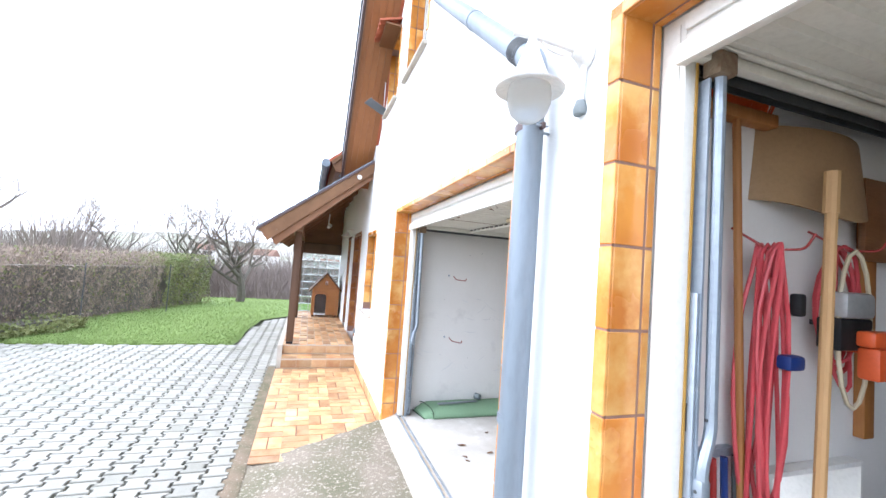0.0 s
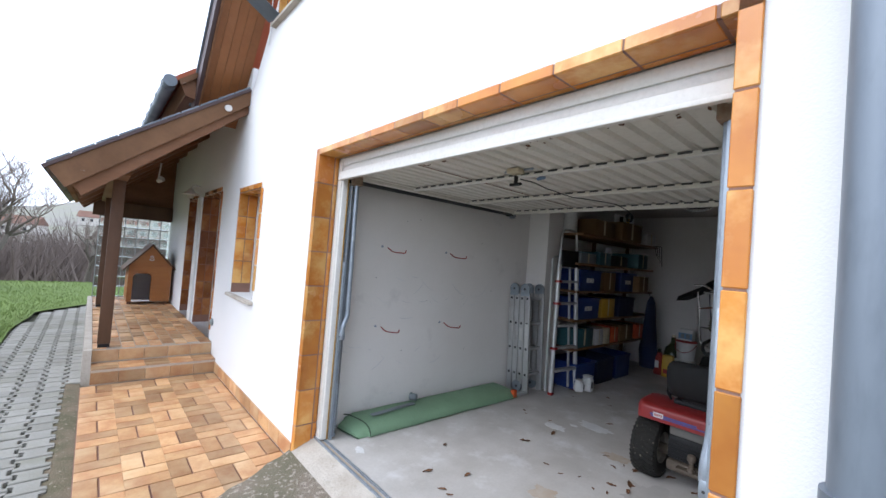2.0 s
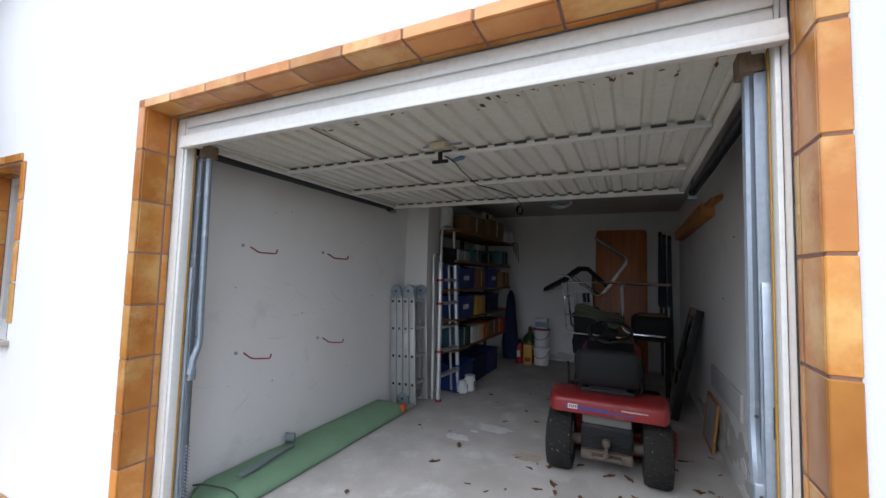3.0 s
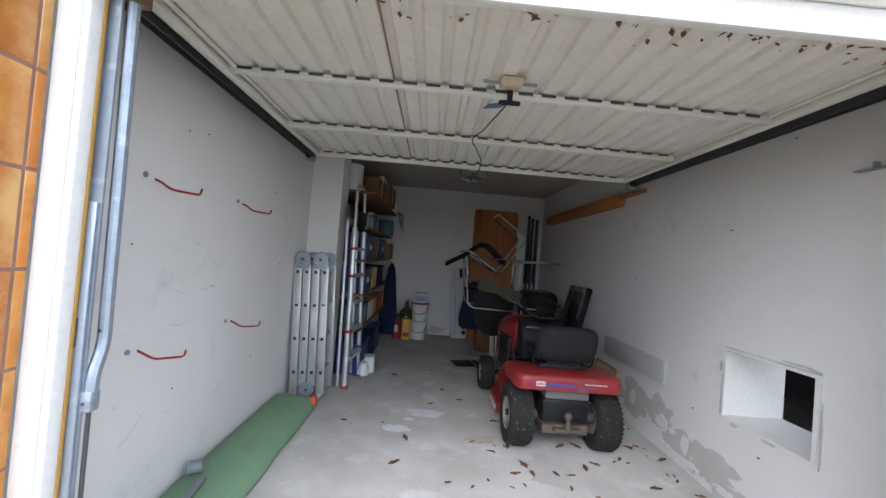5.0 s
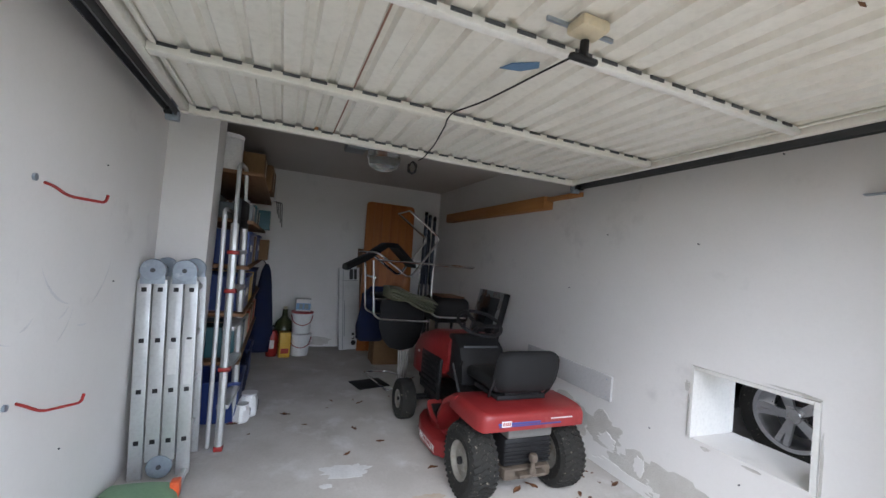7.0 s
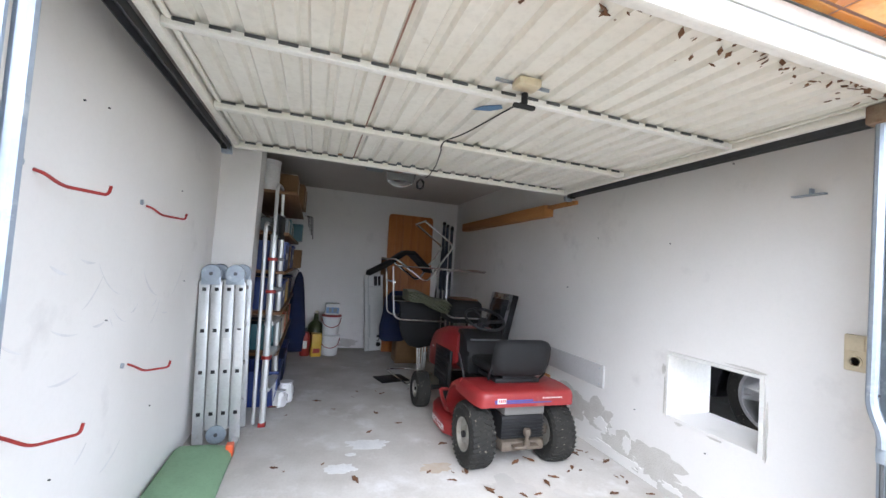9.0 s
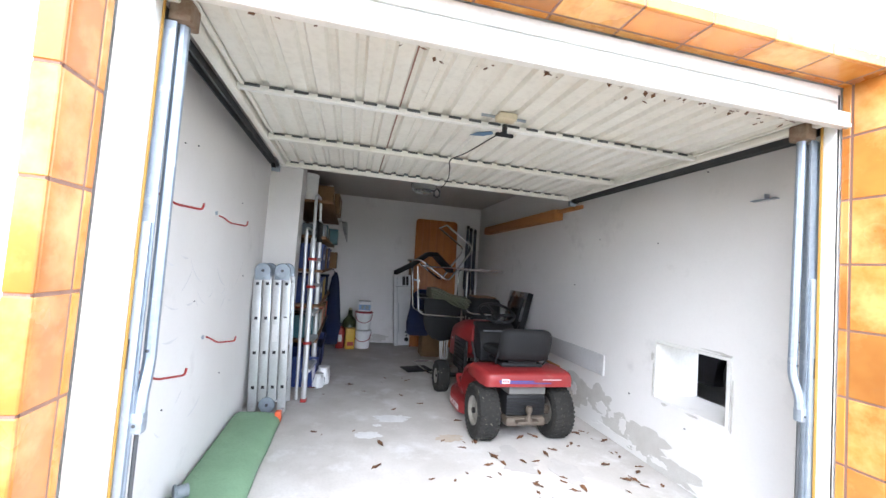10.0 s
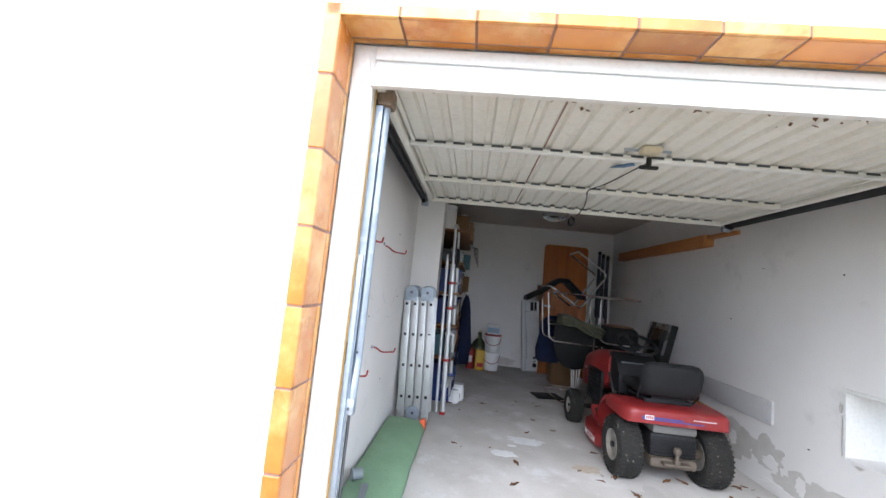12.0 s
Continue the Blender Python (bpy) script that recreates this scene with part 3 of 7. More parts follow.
porch_door("door_1", DOOR_A, "brown wooden front door in a tiled recess")
porch_door("door_2", DOOR_B, "brown wooden porch door in a tiled recess")
solid("door_post", grid_wall([4.14, 4.36], [0.16, 2.05], lambda a, z: False, -0.03, -0.002, "x"), CURTAIN,
             "white upright panel between the porch doors", "panel", "structure", smooth=0)

# ---- porch: floor, steps, roof ----
PORCH_Z, TERRACE_Z = 0.155, -0.16
slab("porch_base", JOINT_PALE, "mortar bed of the tiled porch", "porch", -1.13, 2.73, -0.5, -0.002, 7.3, PORCH_Z - 0.012)
slab("step_base", JOINT_PALE, "mortar bed of the tiled porch step", "step", -1.13, 2.46, -0.5, -0.002, 2.729, -0.012)
slab("terrace_base", JOINT, "mortar bed of the tiled terrace", "terrace", -1.2, -0.55, -0.5, -0.002, 2.459, TERRACE_Z - 0.012)
slab("porch_edge", SILL_CONC, "pale concrete edge along the porch", "kerb", -1.2, 2.62, -0.5, -1.131, 7.3, PORCH_Z + 0.004)

# porch roof
RT, RW = Vector((-1.56, 0, 1.93)), Vector((-0.002, 0, 3.12))
down = (RT - RW).normalized()
drop = Vector((down.z, 0, -down.x)).normalized()
if drop.z > 0:
    drop = -drop
porch_roof = thing("porch_roof", "brown wooden lean-to porch roof with weathered bargeboard", "roof", kind="structure")


def sloping(name, mat, y0, y1, d0, d1, s0=0.0, s1=None, parent=porch_roof, label=""):
    """A board along the porch roof's slope: d0 to d1 below the roof line, from s0 to s1 down the slope."""
    length = (RT - RW).length
    s1 = length if s1 is None else s1
    bm = bmesh.new()
    q = [RW + down * s0 + drop * d0, RW + down * s1 + drop * d0, RW + down * s1 + drop * d1, RW + down * s0 + drop * d1]
    q = [(min(p.x, -0.003), p.z) for p in q]
    prism(bm, q, y0, y1, "y")
    return part(name, bm, mat, parent, label, 0)


L = (RT - RW).length
sloping("bargeboard", WOOD_BARGE, 1.98, 2.02, 0.0, 0.2, label="weathered brown bargeboard")
sloping("rafter", WOOD, 2.03, 2.12, 0.17, 0.31, 0.0, L - 0.06)
for k in range(5):
    sloping("rafter", WOOD, 3.1 + k * 0.95, 3.2 + k * 0.95, 0.06, 0.2, 0.0, L - 0.08)
for k in range(14):
    sloping("soffit_board", SOFFIT, 2.125, 7.4, 0.03, 0.05, 0.02 + k * (L - 0.05) / 14, 0.012 + (k + 1) * (L - 0.05) / 14)
sloping("roofing", BROWN_METAL, 1.96, 7.4, -0.03, -0.002, -0.0, L + 0.03, label="brown sheet roofing")
for k in range(10):
    sloping("roof_flashing", ZINC, 1.955, 2.0, -0.045, -0.031, k * L / 10, (k + 0.93) * L / 10)
bm = bmesh.new()
box(bm, -1.14, 2.2, 1.98, -0.98, 7.35, 2.13)
part("purlin", bm, WOOD, porch_roof, "", 0)
bm = bmesh.new()
box(bm, -0.97, 2.86, 1.95, -0.003, 2.96, 2.1)
tie = bmesh.new()
box(tie, -1.25, 7.0, 1.72, -0.01, 7.12, 2.0)
part("tie_beam", tie, WOOD_DARK, porch_roof, "", 0)
bm.free()
tubing("camera_mount", porch_roof, LAMP_WHITE, [(-0.22, 1.975, 2.86), (-0.22, 1.94, 2.85)], 0.035, 12, label="small round white fitting")
def post(y):
    p = thing("porch_post", "dark brown wooden porch post on the tiled porch", "post", pose(-1.04, y, PORCH_Z), "posts of the porch")
    bar("shaft", p, WOOD_DARK, (-0.055, -0.055, 0.04, 0.055, 0.055, 1.83), r=0.006)
    bar("foot", p, BLACK, (-0.05, -0.05, 0.0, 0.05, 0.05, 0.039))
    bm = bmesh.new()
    prism(bm, [(0.0555, 1.2), (0.0555, 1.36), (0.3, 1.825), (0.18, 1.825)], -0.04, 0.04, "x", None)
    part("brace", bm, WOOD_DARK, p)


post(2.79)
post(5.9)

# gable roof overhang: barge, verge, soffit boards
gable_roof = thing("gable_roof", "steep gable roof edge with brown boarded soffit", "roof", kind="structure")
FOOT = Vector((0, 2.3, 3.06))


def verge(name, mat, x0, x1, d0, d1, s0, s1, label=""):
    """A board up the gable: d along the roof's normal, s up its slope."""
    bm = bmesh.new()
    q = [FOOT + SLOPE * s + NORMAL * d for s, d in ((s0, d0), (s1, d0), (s1, d1), (s0, d1))]
    prism(bm, [(p.y, p.z) for p in q], x0, x1, "x")
    return part(name, bm, mat, gable_roof, label, 0)


for k in range(5):
    verge("soffit_board", SOFFIT, -0.43 + k * 0.086, -0.43 + k * 0.086 + 0.083, -0.2 + 0.21, -0.18 + 0.21, -0.35, 5.2)
verge("bargeboard", BROWN_METAL, -0.47, -0.432, 0.0, 0.2, -0.3, 5.2, "dark brown sheet-clad bargeboard")
verge("bargeboard", WOOD, -0.431, -0.41, -0.03, 0.03, -0.3, 5.2, "brown inner board")
verge("verge_flashing", ZINC, -0.49, -0.44, 0.201, 0.225, -0.3, 5.2, "zinc verge flashing")
verge("roofing", ROOF_TILE, -0.439, 0.4, 0.201, 0.24, -0.3, 5.2)
# boxed eave and gutter of the main roof
eave = thing("main_eave", "boxed brown wooden eave with zinc gutter", "eave", kind="structure")
bm = bmesh.new()
prism(bm, [(-0.62, 3.12), (-0.3, 3.42), (-0.003, 3.42), (-0.003, 3.02), (-0.4, 2.98), (-0.56, 3.0)], 2.42, 7.4, "y")
part("eave_box", bm, WOOD, eave, smooth=0)
bm = bmesh.new()
prism(bm, [(-0.66, 3.13), (-0.3, 3.45), (0.6, 4.3), (0.6, 4.36), (-0.3, 3.5), (-0.68, 3.17)], 2.4, 7.45, "y")
part("roofing", bm, ROOF_TILE, eave, smooth=0)
bm = bmesh.new()
prism(bm, [(-0.62, 3.09), (-0.28, 3.39), (-0.28, 3.45), (-0.64, 3.15)], 2.385, 2.415, "y")
part("eave_end_board", bm, WOOD_BARGE, eave, smooth=0)
tubing("gutter", eave, ZINC, [(-0.72, 2.35, 3.1), (-0.72, 7.4, 3.06)], 0.065, 14)
for k in range(9):
    tubing("gutter_bracket", eave, ZINC, [(-0.72, 2.5 + k * 0.55, 3.1), (-0.72, 2.52 + k * 0.55, 3.1)], 0.071, 14)
slab("wall_eave", RENDER, "white wall above the porch", "wall", 0.002, 2.0, 3.051, 0.25, 7.4, 3.4)

# small tiled canopy above the upper window, its sill plate and a cable
canopy = thing("window_canopy", "small red clay tile canopy above the upper window", "canopy")
for k in range(9):
    bm = bmesh.new()
    prism(bm, [(-0.055 + 0.0, 0.0), (-0.05, 0.03), (0.0, 0.05), (0.05, 0.03), (0.055, 0.0), (0.04, 0.018), (0, 0.034), (-0.04, 0.018)], 0.0, 0.3, "x")
    t = part("roof_tile", bm, ROOF_TILE, canopy)
    t.matrix_basis = pose(-0.26, 0.62 + k * 0.105, 4.52, 0, -18, 0)
bar("canopy_board", canopy, WOOD, (-0.2, 0.56, 4.5, -0.002, 1.52, 4.52), smooth=0)
plate = thing("sill_plate", "grey metal plate projecting from the window sill", "plate")
bm = bmesh.new()
soft_box(bm, -0.3, -0.11, -0.004, 0.0, 0.11, 0.004, r=0.003, seg=1)
p = part("plate", bm, ZINC, plate)
plate.matrix_world = pose(-0.003, 1.33, 3.68, 0, 20, 15)
cable = thing("window_cable", "thin white cable hanging beside the upper window", "cable")
tubing("cable", cable, WHITE_PLASTIC, [(-0.02, 1.42, 4.6), (-0.02, 1.42, 3.45)], 0.006, 6)

# glass block wall at the end of the porch
blocks = thing("glass_block_wall", "wall of clear glass blocks closing the porch", "glass wall", kind="structure")
bm = bmesh.new()
soft_box(bm, -0.092, -0.04, -0.092, 0.092, 0.04, 0.092, r=0.012, seg=2)
for s in (-1, 1):
    prism(bm, [(0.05 * math.cos(a * math.pi / 6), 0.05 * math.sin(a * math.pi / 6)) for a in range(12)], s * 0.038, s * 0.045, "y")
gb = finish("glass_block", bm, BLOCK_GLASS)
for i in range(6):
    for j in range(9):
        place(blocks, gb, -1.04 + i * 0.194, 7.2, PORCH_Z + 0.11 + j * 0.194, "glass_block")
bm = bmesh.new()
for i in range(7):
    box(bm, -1.143 + i * 0.194, 7.158, PORCH_Z, -1.131 + i * 0.194, 7.242, PORCH_Z + 1.75)
for j in range(10):
    box(bm, -1.14, 7.158, PORCH_Z + 0.007 + j * 0.194, 0, 7.242, PORCH_Z + 0.019 + j * 0.194)
part("joint", bm, material("grey_mortar", (0.3, 0.32, 0.31), 0.9), blocks, "grey mortar grid", smooth=0)
bm = bmesh.new()
prism(bm, [(-1.2, PORCH_Z + 1.76), (-0.003, PORCH_Z + 1.76), (-0.003, 3.0), (-1.2, 2.12)], 7.16, 7.2, "y")
part("gable_board", bm, WOOD, porch_roof, "dark boarded end under the porch roof", 0)

# ---- ground ----
ground = bmesh.new()
steps = [0.0, 2, 5, 9, 14, 22, 35, 60, 100, 170, 300, 600, 1500]
gx = sorted({-v for v in steps} | set(steps))


def ground_z(x, y):
    far = max(0.0, y - 13)
    return -0.22 - 0.11 * min(far, 60) - 0.3 * max(0, min(-x - 12, 40)) * 0.2


rows_v = [[ground.verts.new((x - 2, y, ground_z(x - 2, y))) for x in gx] for y in [-1500, -300, -60, -20, -6, 0, 5, 9, 13, 16, 20, 28, 40, 60, 90, 150, 300, 700, 1500]]
for ra, rb in zip(rows_v, rows_v[1:]):
    for i in range(len(ra) - 1):
        ground.faces.new((ra[i], ra[i + 1], rb[i + 1], rb[i]))
solid("ground", ground, EARTH, "brown-green winter ground falling away to the valley", "ground", "structure")

# ramp of exposed gravel concrete in front of the garages
def ramp_z(x, y):
    k = min(1.0, max(0.0, -x / 1.25))
    up = 0.055 * max(0.0, -y - 2.2)
    return -0.072 - 0.105 * k + up - 0.012 * k + noise.noise((x * 2.2, y * 2.2, 0)) * 0.008 + (0.03 * max(0, 1 + y / 0.7) * (1 - 0.6 * k) if y > -0.7 else 0) * 0.3


ramp = bmesh.new()
cols = []
for i in range(15):
    x = -1.24 + i * (1.21 / 14)
    edge = -0.52 + 0.5 * ((x + 1.24) / 1.21) ** 1.3 + 0.015 * math.sin(x * 23)
    cols.append([ramp.verts.new((x, edge + (-9 - edge) * (j / 30) ** 1.6, ramp_z(x, edge + (-9 - edge) * (j / 30) ** 1.6))) for j in range(31)])
for a, b in zip(cols, cols[1:]):
    for j in range(30):
        ramp.faces.new((a[j], a[j + 1], b[j + 1], b[j]))
lo = bmesh.ops.extrude_face_region(ramp, geom=ramp.faces[:])
bmesh.ops.translate(ramp, vec=(0, 0, -0.25), verts=[v for v in lo["geom"] if isinstance(v, bmesh.types.BMVert)])
solid("ramp", ramp, APRON, "weathered exposed-gravel concrete ramp with moss", "driveway", "structure")

# bedding under the pavers, and the soil strip beside the terrace
slab("paver_bed", SOIL, "dark mossy soil in the paver joints", "pavement", -9.0, -9.0, -0.5, -1.2, 8.6, TERRACE_Z - 0.032)
bm = bmesh.new()
for k in range(60):
    y = -9 + k * 0.2
    for j in range(3):
        v = bm.verts.new((-1.37 + 0.085 * j, y, TERRACE_Z - 0.02 + 0.012 * (j == 1) + noise.noise((y * 3, j, 2)) * 0.008))
bm.verts.ensure_lookup_table()
for k in range(59):
    for j in range(2):
        bm.faces.new([bm.verts[i] for i in (3 * k + j, 3 * k + j + 1, 3 * k + j + 4, 3 * k + j + 3)])
solid("gravel_strip", bm, STRIP_SOIL, "dirty brown soil and gravel strip beside the terrace", "gravel", "structure")


def lawn_edge(y):
    """The lawn lies left of this x."""
    if y < 7.3:
        return -2.08 + 0.06 * (y - 4.3) + 0.03 * math.sin(y * 3)
    return -1.9 + 0.75 * min(1.2, y - 7.3)


def lawn_near(x):
    return 4.22 + 0.04 * math.sin(x * 1.7) + 0.03 * math.sin(x * 4.1)


def lawn_z(x, y):
    return -0.15 + 0.05 * min(1, max(0, y - 4.4) / 2) - 0.1 * max(0, y - 12.5) + 0.02 * noise.noise((x * 0.5, y * 0.5, 0))


lawn = bmesh.new()
rows_v = []
for j in range(46):
    k = j / 45
    y0 = 4.2 + k * k * 14
    right = lawn_edge(y0) if y0 < 8.6 else -0.9 + (y0 - 8.6) * 1.5
    row = []
    for i in range(24):
        x = right - (i / 23) ** 1.5 * (14 + right)
        y = max(y0, lawn_near(x))
        row.append(lawn.verts.new((x, y, lawn_z(x, y) - (0.03 if j == 0 or i == 0 else 0))))
    rows_v.append(row)
for ra, rb in zip(rows_v, rows_v[1:]):
    for i in range(23):
        lawn.faces.new((ra[i], ra[i + 1], rb[i + 1], rb[i]))
solid("lawn", lawn, GRASS_BASE, "green lawn beside the paved yard", "lawn", "structure")


# ---- the open garage door, its frame and tracks ----
def corrugated(bm, x0, x1, y0, y1, z, pitch=0.1, depth=0.017, cuts=2):
    """A sheet with ribs along x."""
    xs = [x0 + (x1 - x0) * i / cuts for i in range(cuts + 1)]
    ys, y = [], y0
    while y < y1 - 1e-6:
        for a, h in ((0.0, 0), (0.55, 0), (0.66, 1), (0.89, 1)):
            if y + a * pitch < y1:
                ys.append((y + a * pitch, z + depth * h))
        y += pitch
    ys.append((y1, z))
    vs = [[bm.verts.new((x, yy, zz)) for yy, zz in ys] for x in xs]
    for ra, rb in zip(vs, vs[1:]):
        for i in range(len(ys) - 1):
            bm.faces.new((ra[i], ra[i + 1], rb[i + 1], rb[i]))


def garage_door(lo, hi, top, floor_z, full, label):
    """An up-and-over door standing open under the ceiling: lo and hi are the edges of the tiled opening."""
    frame_ob = thing("door_frame", "white painted steel garage door frame with ochre seal", "door frame", kind="structure")
    a, b, f = hi - 0.058, lo + 0.058, top - 0.046
    door_z = top - 0.209
    w = 0.086
    for y0, y1 in ((a - w, a), (b, b + 0.03)):
        bar("jamb", frame_ob, STEEL_WHITE, (0.152, y0, floor_z, 0.2, y1, f), r=0.004)
        bar("jamb_fold", frame_ob, STEEL_WHITE, (0.145, y0 + 0.018, floor_z, 0.1515, y1 - 0.012, f - 0.03), r=0.002)
    bar("header", frame_ob, STEEL_WHITE, (0.152, b + 0.031, f - 0.13, 0.2, a - w - 0.001, f), r=0.004)
    bar("header_fold", frame_ob, STEEL_WHITE, (0.14, b + 0.031, f - 0.062, 0.1515, a - w - 0.001, f - 0.012), r=0.006)
    bar("header_fold", frame_ob, STEEL_WHITE, (0.146, b + 0.031, f - 0.108, 0.1515, a - w - 0.001, f - 0.072), r=0.003)
    for y in (a - w - 0.005, b + 0.031):
        bar("brush_seal", frame_ob, SEAL, (0.192, y, floor_z, 0.2, y + 0.004, f - 0.14), label="ochre brush seal")
    for y0, s in ((a - w - 0.03, 1), (b + 0.06, -1)):
        lo_y, hi_y = sorted((y0, y0 + s * 0.05))
        bar("track_post", frame_ob, GALV, (0.214, lo_y, floor_z, 0.222, hi_y, door_z - 0.04), (0.222, hi_y - 0.008 if s > 0 else lo_y, floor_z, 0.27, hi_y if s > 0 else lo_y + 0.008, door_z - 0.04), label="galvanised upright", smooth=0)
        bar("guide_plate", frame_ob, GALV, (0.203, min(y0 + s * 0.004, y0 + s * 0.032), floor_z, 0.2135, max(y0 + s * 0.004, y0 + s * 0.032), floor_z + 1.32), label="folded galvanised guide plate", r=0.003)
        bar("slot", frame_ob, RAIL, (0.2022, min(y0 + s * 0.022, y0 + s * 0.028), floor_z + 0.92, 0.2029, max(y0 + s * 0.022, y0 + s * 0.028), floor_z + 1.0), label="dark slot")
    y_l, y_r, zb = a - w, b + 0.03, door_z
    door = thing("garage_door", label, "garage door", group="garage doors")
    # lever arms
    for y, s in ((a - w - 0.035, 1), (b + 0.064, -1)):
        z0 = floor_z
        arm = tubing("lever_arm", door, GALV, [(0.25, y, door_z - 0.001), (0.262, y, z0 + 1.0), (0.264, y, z0 + 0.92), (0.232, y - 0.004 * s, z0 + 0.84), (0.23, y - 0.004 * s, z0 + 0.79)], 0.017, 10, 0.04, label="galvanised lever arm")
        bar("end_cap", arm, GALV, (0.212, y - 0.02, z0 + 0.74, 0.248, y + 0.016, z0 + 0.8), r=0.008)
        tubing("rivet", arm, RAIL, [(0.21, y, z0 + 0.765), (0.2118, y, z0 + 0.765)], 0.005, 8)
        tubing("rivet", arm, RAIL, [(0.243, y, z0 + 0.96), (0.2455, y, z0 + 0.96)], 0.005, 8)
        tubing("spring_rod", arm, RAIL, [(0.235, y, z0 + 0.74), (0.238, y, z0 + 0.05)], 0.006, 8, label="dark rod running down to the spring")
        tubing("spring", arm, GALV, [(0.238 + 0.012 * math.cos(k * 1.3), y + 0.012 * math.sin(k * 1.3), z0 + 0.42 - 0.0036 * k) for k in range(96)], 0.0028, 5, label="coiled steel spring")
        bar("roller_block", arm, RUSTED, (0.212, y - 0.03, door_z - 0.036, 0.285, y + 0.03, door_z + 0.034), label="rusty roller bracket", r=0.008)
    bm = bmesh.new()
    soft_box(bm, 0.112, y_r - 0.02, zb - 0.01, 0.15, y_l, zb + 0.05, r=0.006)
    soft_box(bm, 0.108, y_r - 0.02, zb - 0.014, 0.13, y_l, zb + 0.004, r=0.004)
    part("bottom_edge", bm, STEEL_WHITE, door, "white folded bottom edge")
    bm = bmesh.new()
    corrugated(bm, 0.15, 2.15, y_r + 0.005, y_l - 0.005, zb + 0.048)
    part("ribbed_sheet", bm, DOOR_SHEET, door, "cream ribbed steel sheet with leaf dirt", 25)
    bm = bmesh.new()
    box(bm, 0.15, y_r, zb + 0.07, 2.15, y_l, zb + 0.076)
    part("outer_skin", bm, STEEL_WHITE, door, smooth=0)
    for y in (y_l - 0.035, y_r):
        bar("side_channel", door, DOOR_SHEET, (0.16, y, zb + 0.012, 2.155, y + 0.035, zb + 0.046), r=0.004)
        bar("side_bead", door, DOOR_SHEET, (0.16, y + (-0.03 if y > -1.4 + (lo + 2.66) else 0.045), zb + 0.036, 2.1, y + (-0.012 if y > -1.4 + (lo + 2.66) else 0.063), zb + 0.046), r=0.003)
    bar("top_channel", door, DOOR_SHEET, (2.135, y_r, zb + 0.004, 2.17, y_l, zb + 0.044), r=0.005)
    if full:
        bar("cross_bar", door, DOOR_SHEET, (1.455, y_r + 0.06, zb + 0.01, 1.505, y_l - 0.036, zb + 0.044), r=0.006)
        bar("cross_bar", door, STEEL_WHITE, (0.78, y_r + 0.036, zb + 0.018, 0.812, y_l - 0.036, zb + 0.044), label="white painted cross bar", r=0.004)
        # dark dashes on the bar faces, drawn as the shade in the rib gaps
        slots = bmesh.new()
        for x in (1.455, 2.135, 0.78):
            y = y_r + 0.1
            while y < y_l - 0.1:
                box(slots, x - 0.0025, y, zb + 0.032, x - 0.0003, y + 0.062, zb + 0.0435)
                y += 0.1
        tagged(part("slots", slots, RAIL, door, "row of dark dashes drawn as shade in the rib gaps", 0), kind="stuff")
        for x0, x1 in ((0.17, 0.775), (0.815, 1.45), (1.51, 2.13)):
            bar("sheet_seam", door, JOINT, (x0, y_l - 0.734, zb + 0.0445, x1, y_l - 0.728, zb + 0.0475), smooth=0)
        yc = -1.356
        bar("lock_case", door, BEIGE, (0.63, yc - 0.045, zb + 0.012, 0.7, yc + 0.045, zb + 0.045), r=0.01, label="cream lock case")
        bar("lock_rod", door, GALV, (0.69, yc - 0.11, zb + 0.034, 0.698, yc + 0.11, zb + 0.045))
        bm = bmesh.new()
        tube(bm, [(0.675, yc, zb), (0.675, yc, zb - 0.045)], 0.012, 10)
        soft_box(bm, 0.664, yc - 0.045, zb - 0.058, 0.686, yc + 0.045, zb - 0.04, r=0.008)
        part("handle", bm, BLACK, door, "black T handle")
        bm = bmesh.new()
        prism(bm, [(0.9, -1.37), (0.95, -1.3), (1.0, -1.28), (0.98, -1.35), (0.93, -1.39)], zb + 0.043, zb + 0.046, "z")
        part("sticker", bm, material("blue_sticker", (0.12, 0.22, 0.36), 0.5, scale=20), door, "torn blue sticker", 0)
    for y in (y_l + 0.045, y_r - 0.055):
        rail = thing("door_track", "dark steel ceiling track of the garage door", "track", group="tracks of the garage doors")
        bar("channel", rail, RAIL, (0.22, y - 0.02, zb - 0.006, 2.24, y - 0.016, zb + 0.03), (0.22, y + 0.016, zb - 0.006, 2.24, y + 0.02, zb + 0.03), (0.22, y - 0.016, zb + 0.026, 2.24, y + 0.016, zb + 0.03), smooth=0)
        bar("end_stop", rail, GALV, (2.19, y - 0.03, zb - 0.03, 2.225, y + 0.03, zb + 0.015), r=0.004)
        tubing("roller", rail, BLACK, [(2.14, y - 0.01, zb), (2.14, y + 0.02, zb)], 0.018, 12)
        bar("hanger", rail, GALV, (2.2, y - 0.012, zb + 0.031, 2.23, y + 0.012, 2.339 if lo > -3 else 2.559))
    return door


main_door = garage_door(G2_LO, G2_HI, G2_TOP, 0.0, True, "cream ribbed up-and-over garage door standing open overhead")
garage_door(G1_LO, G1_HI, G1_TOP, FLOOR1, False, "white up-and-over door of the other garage, open")

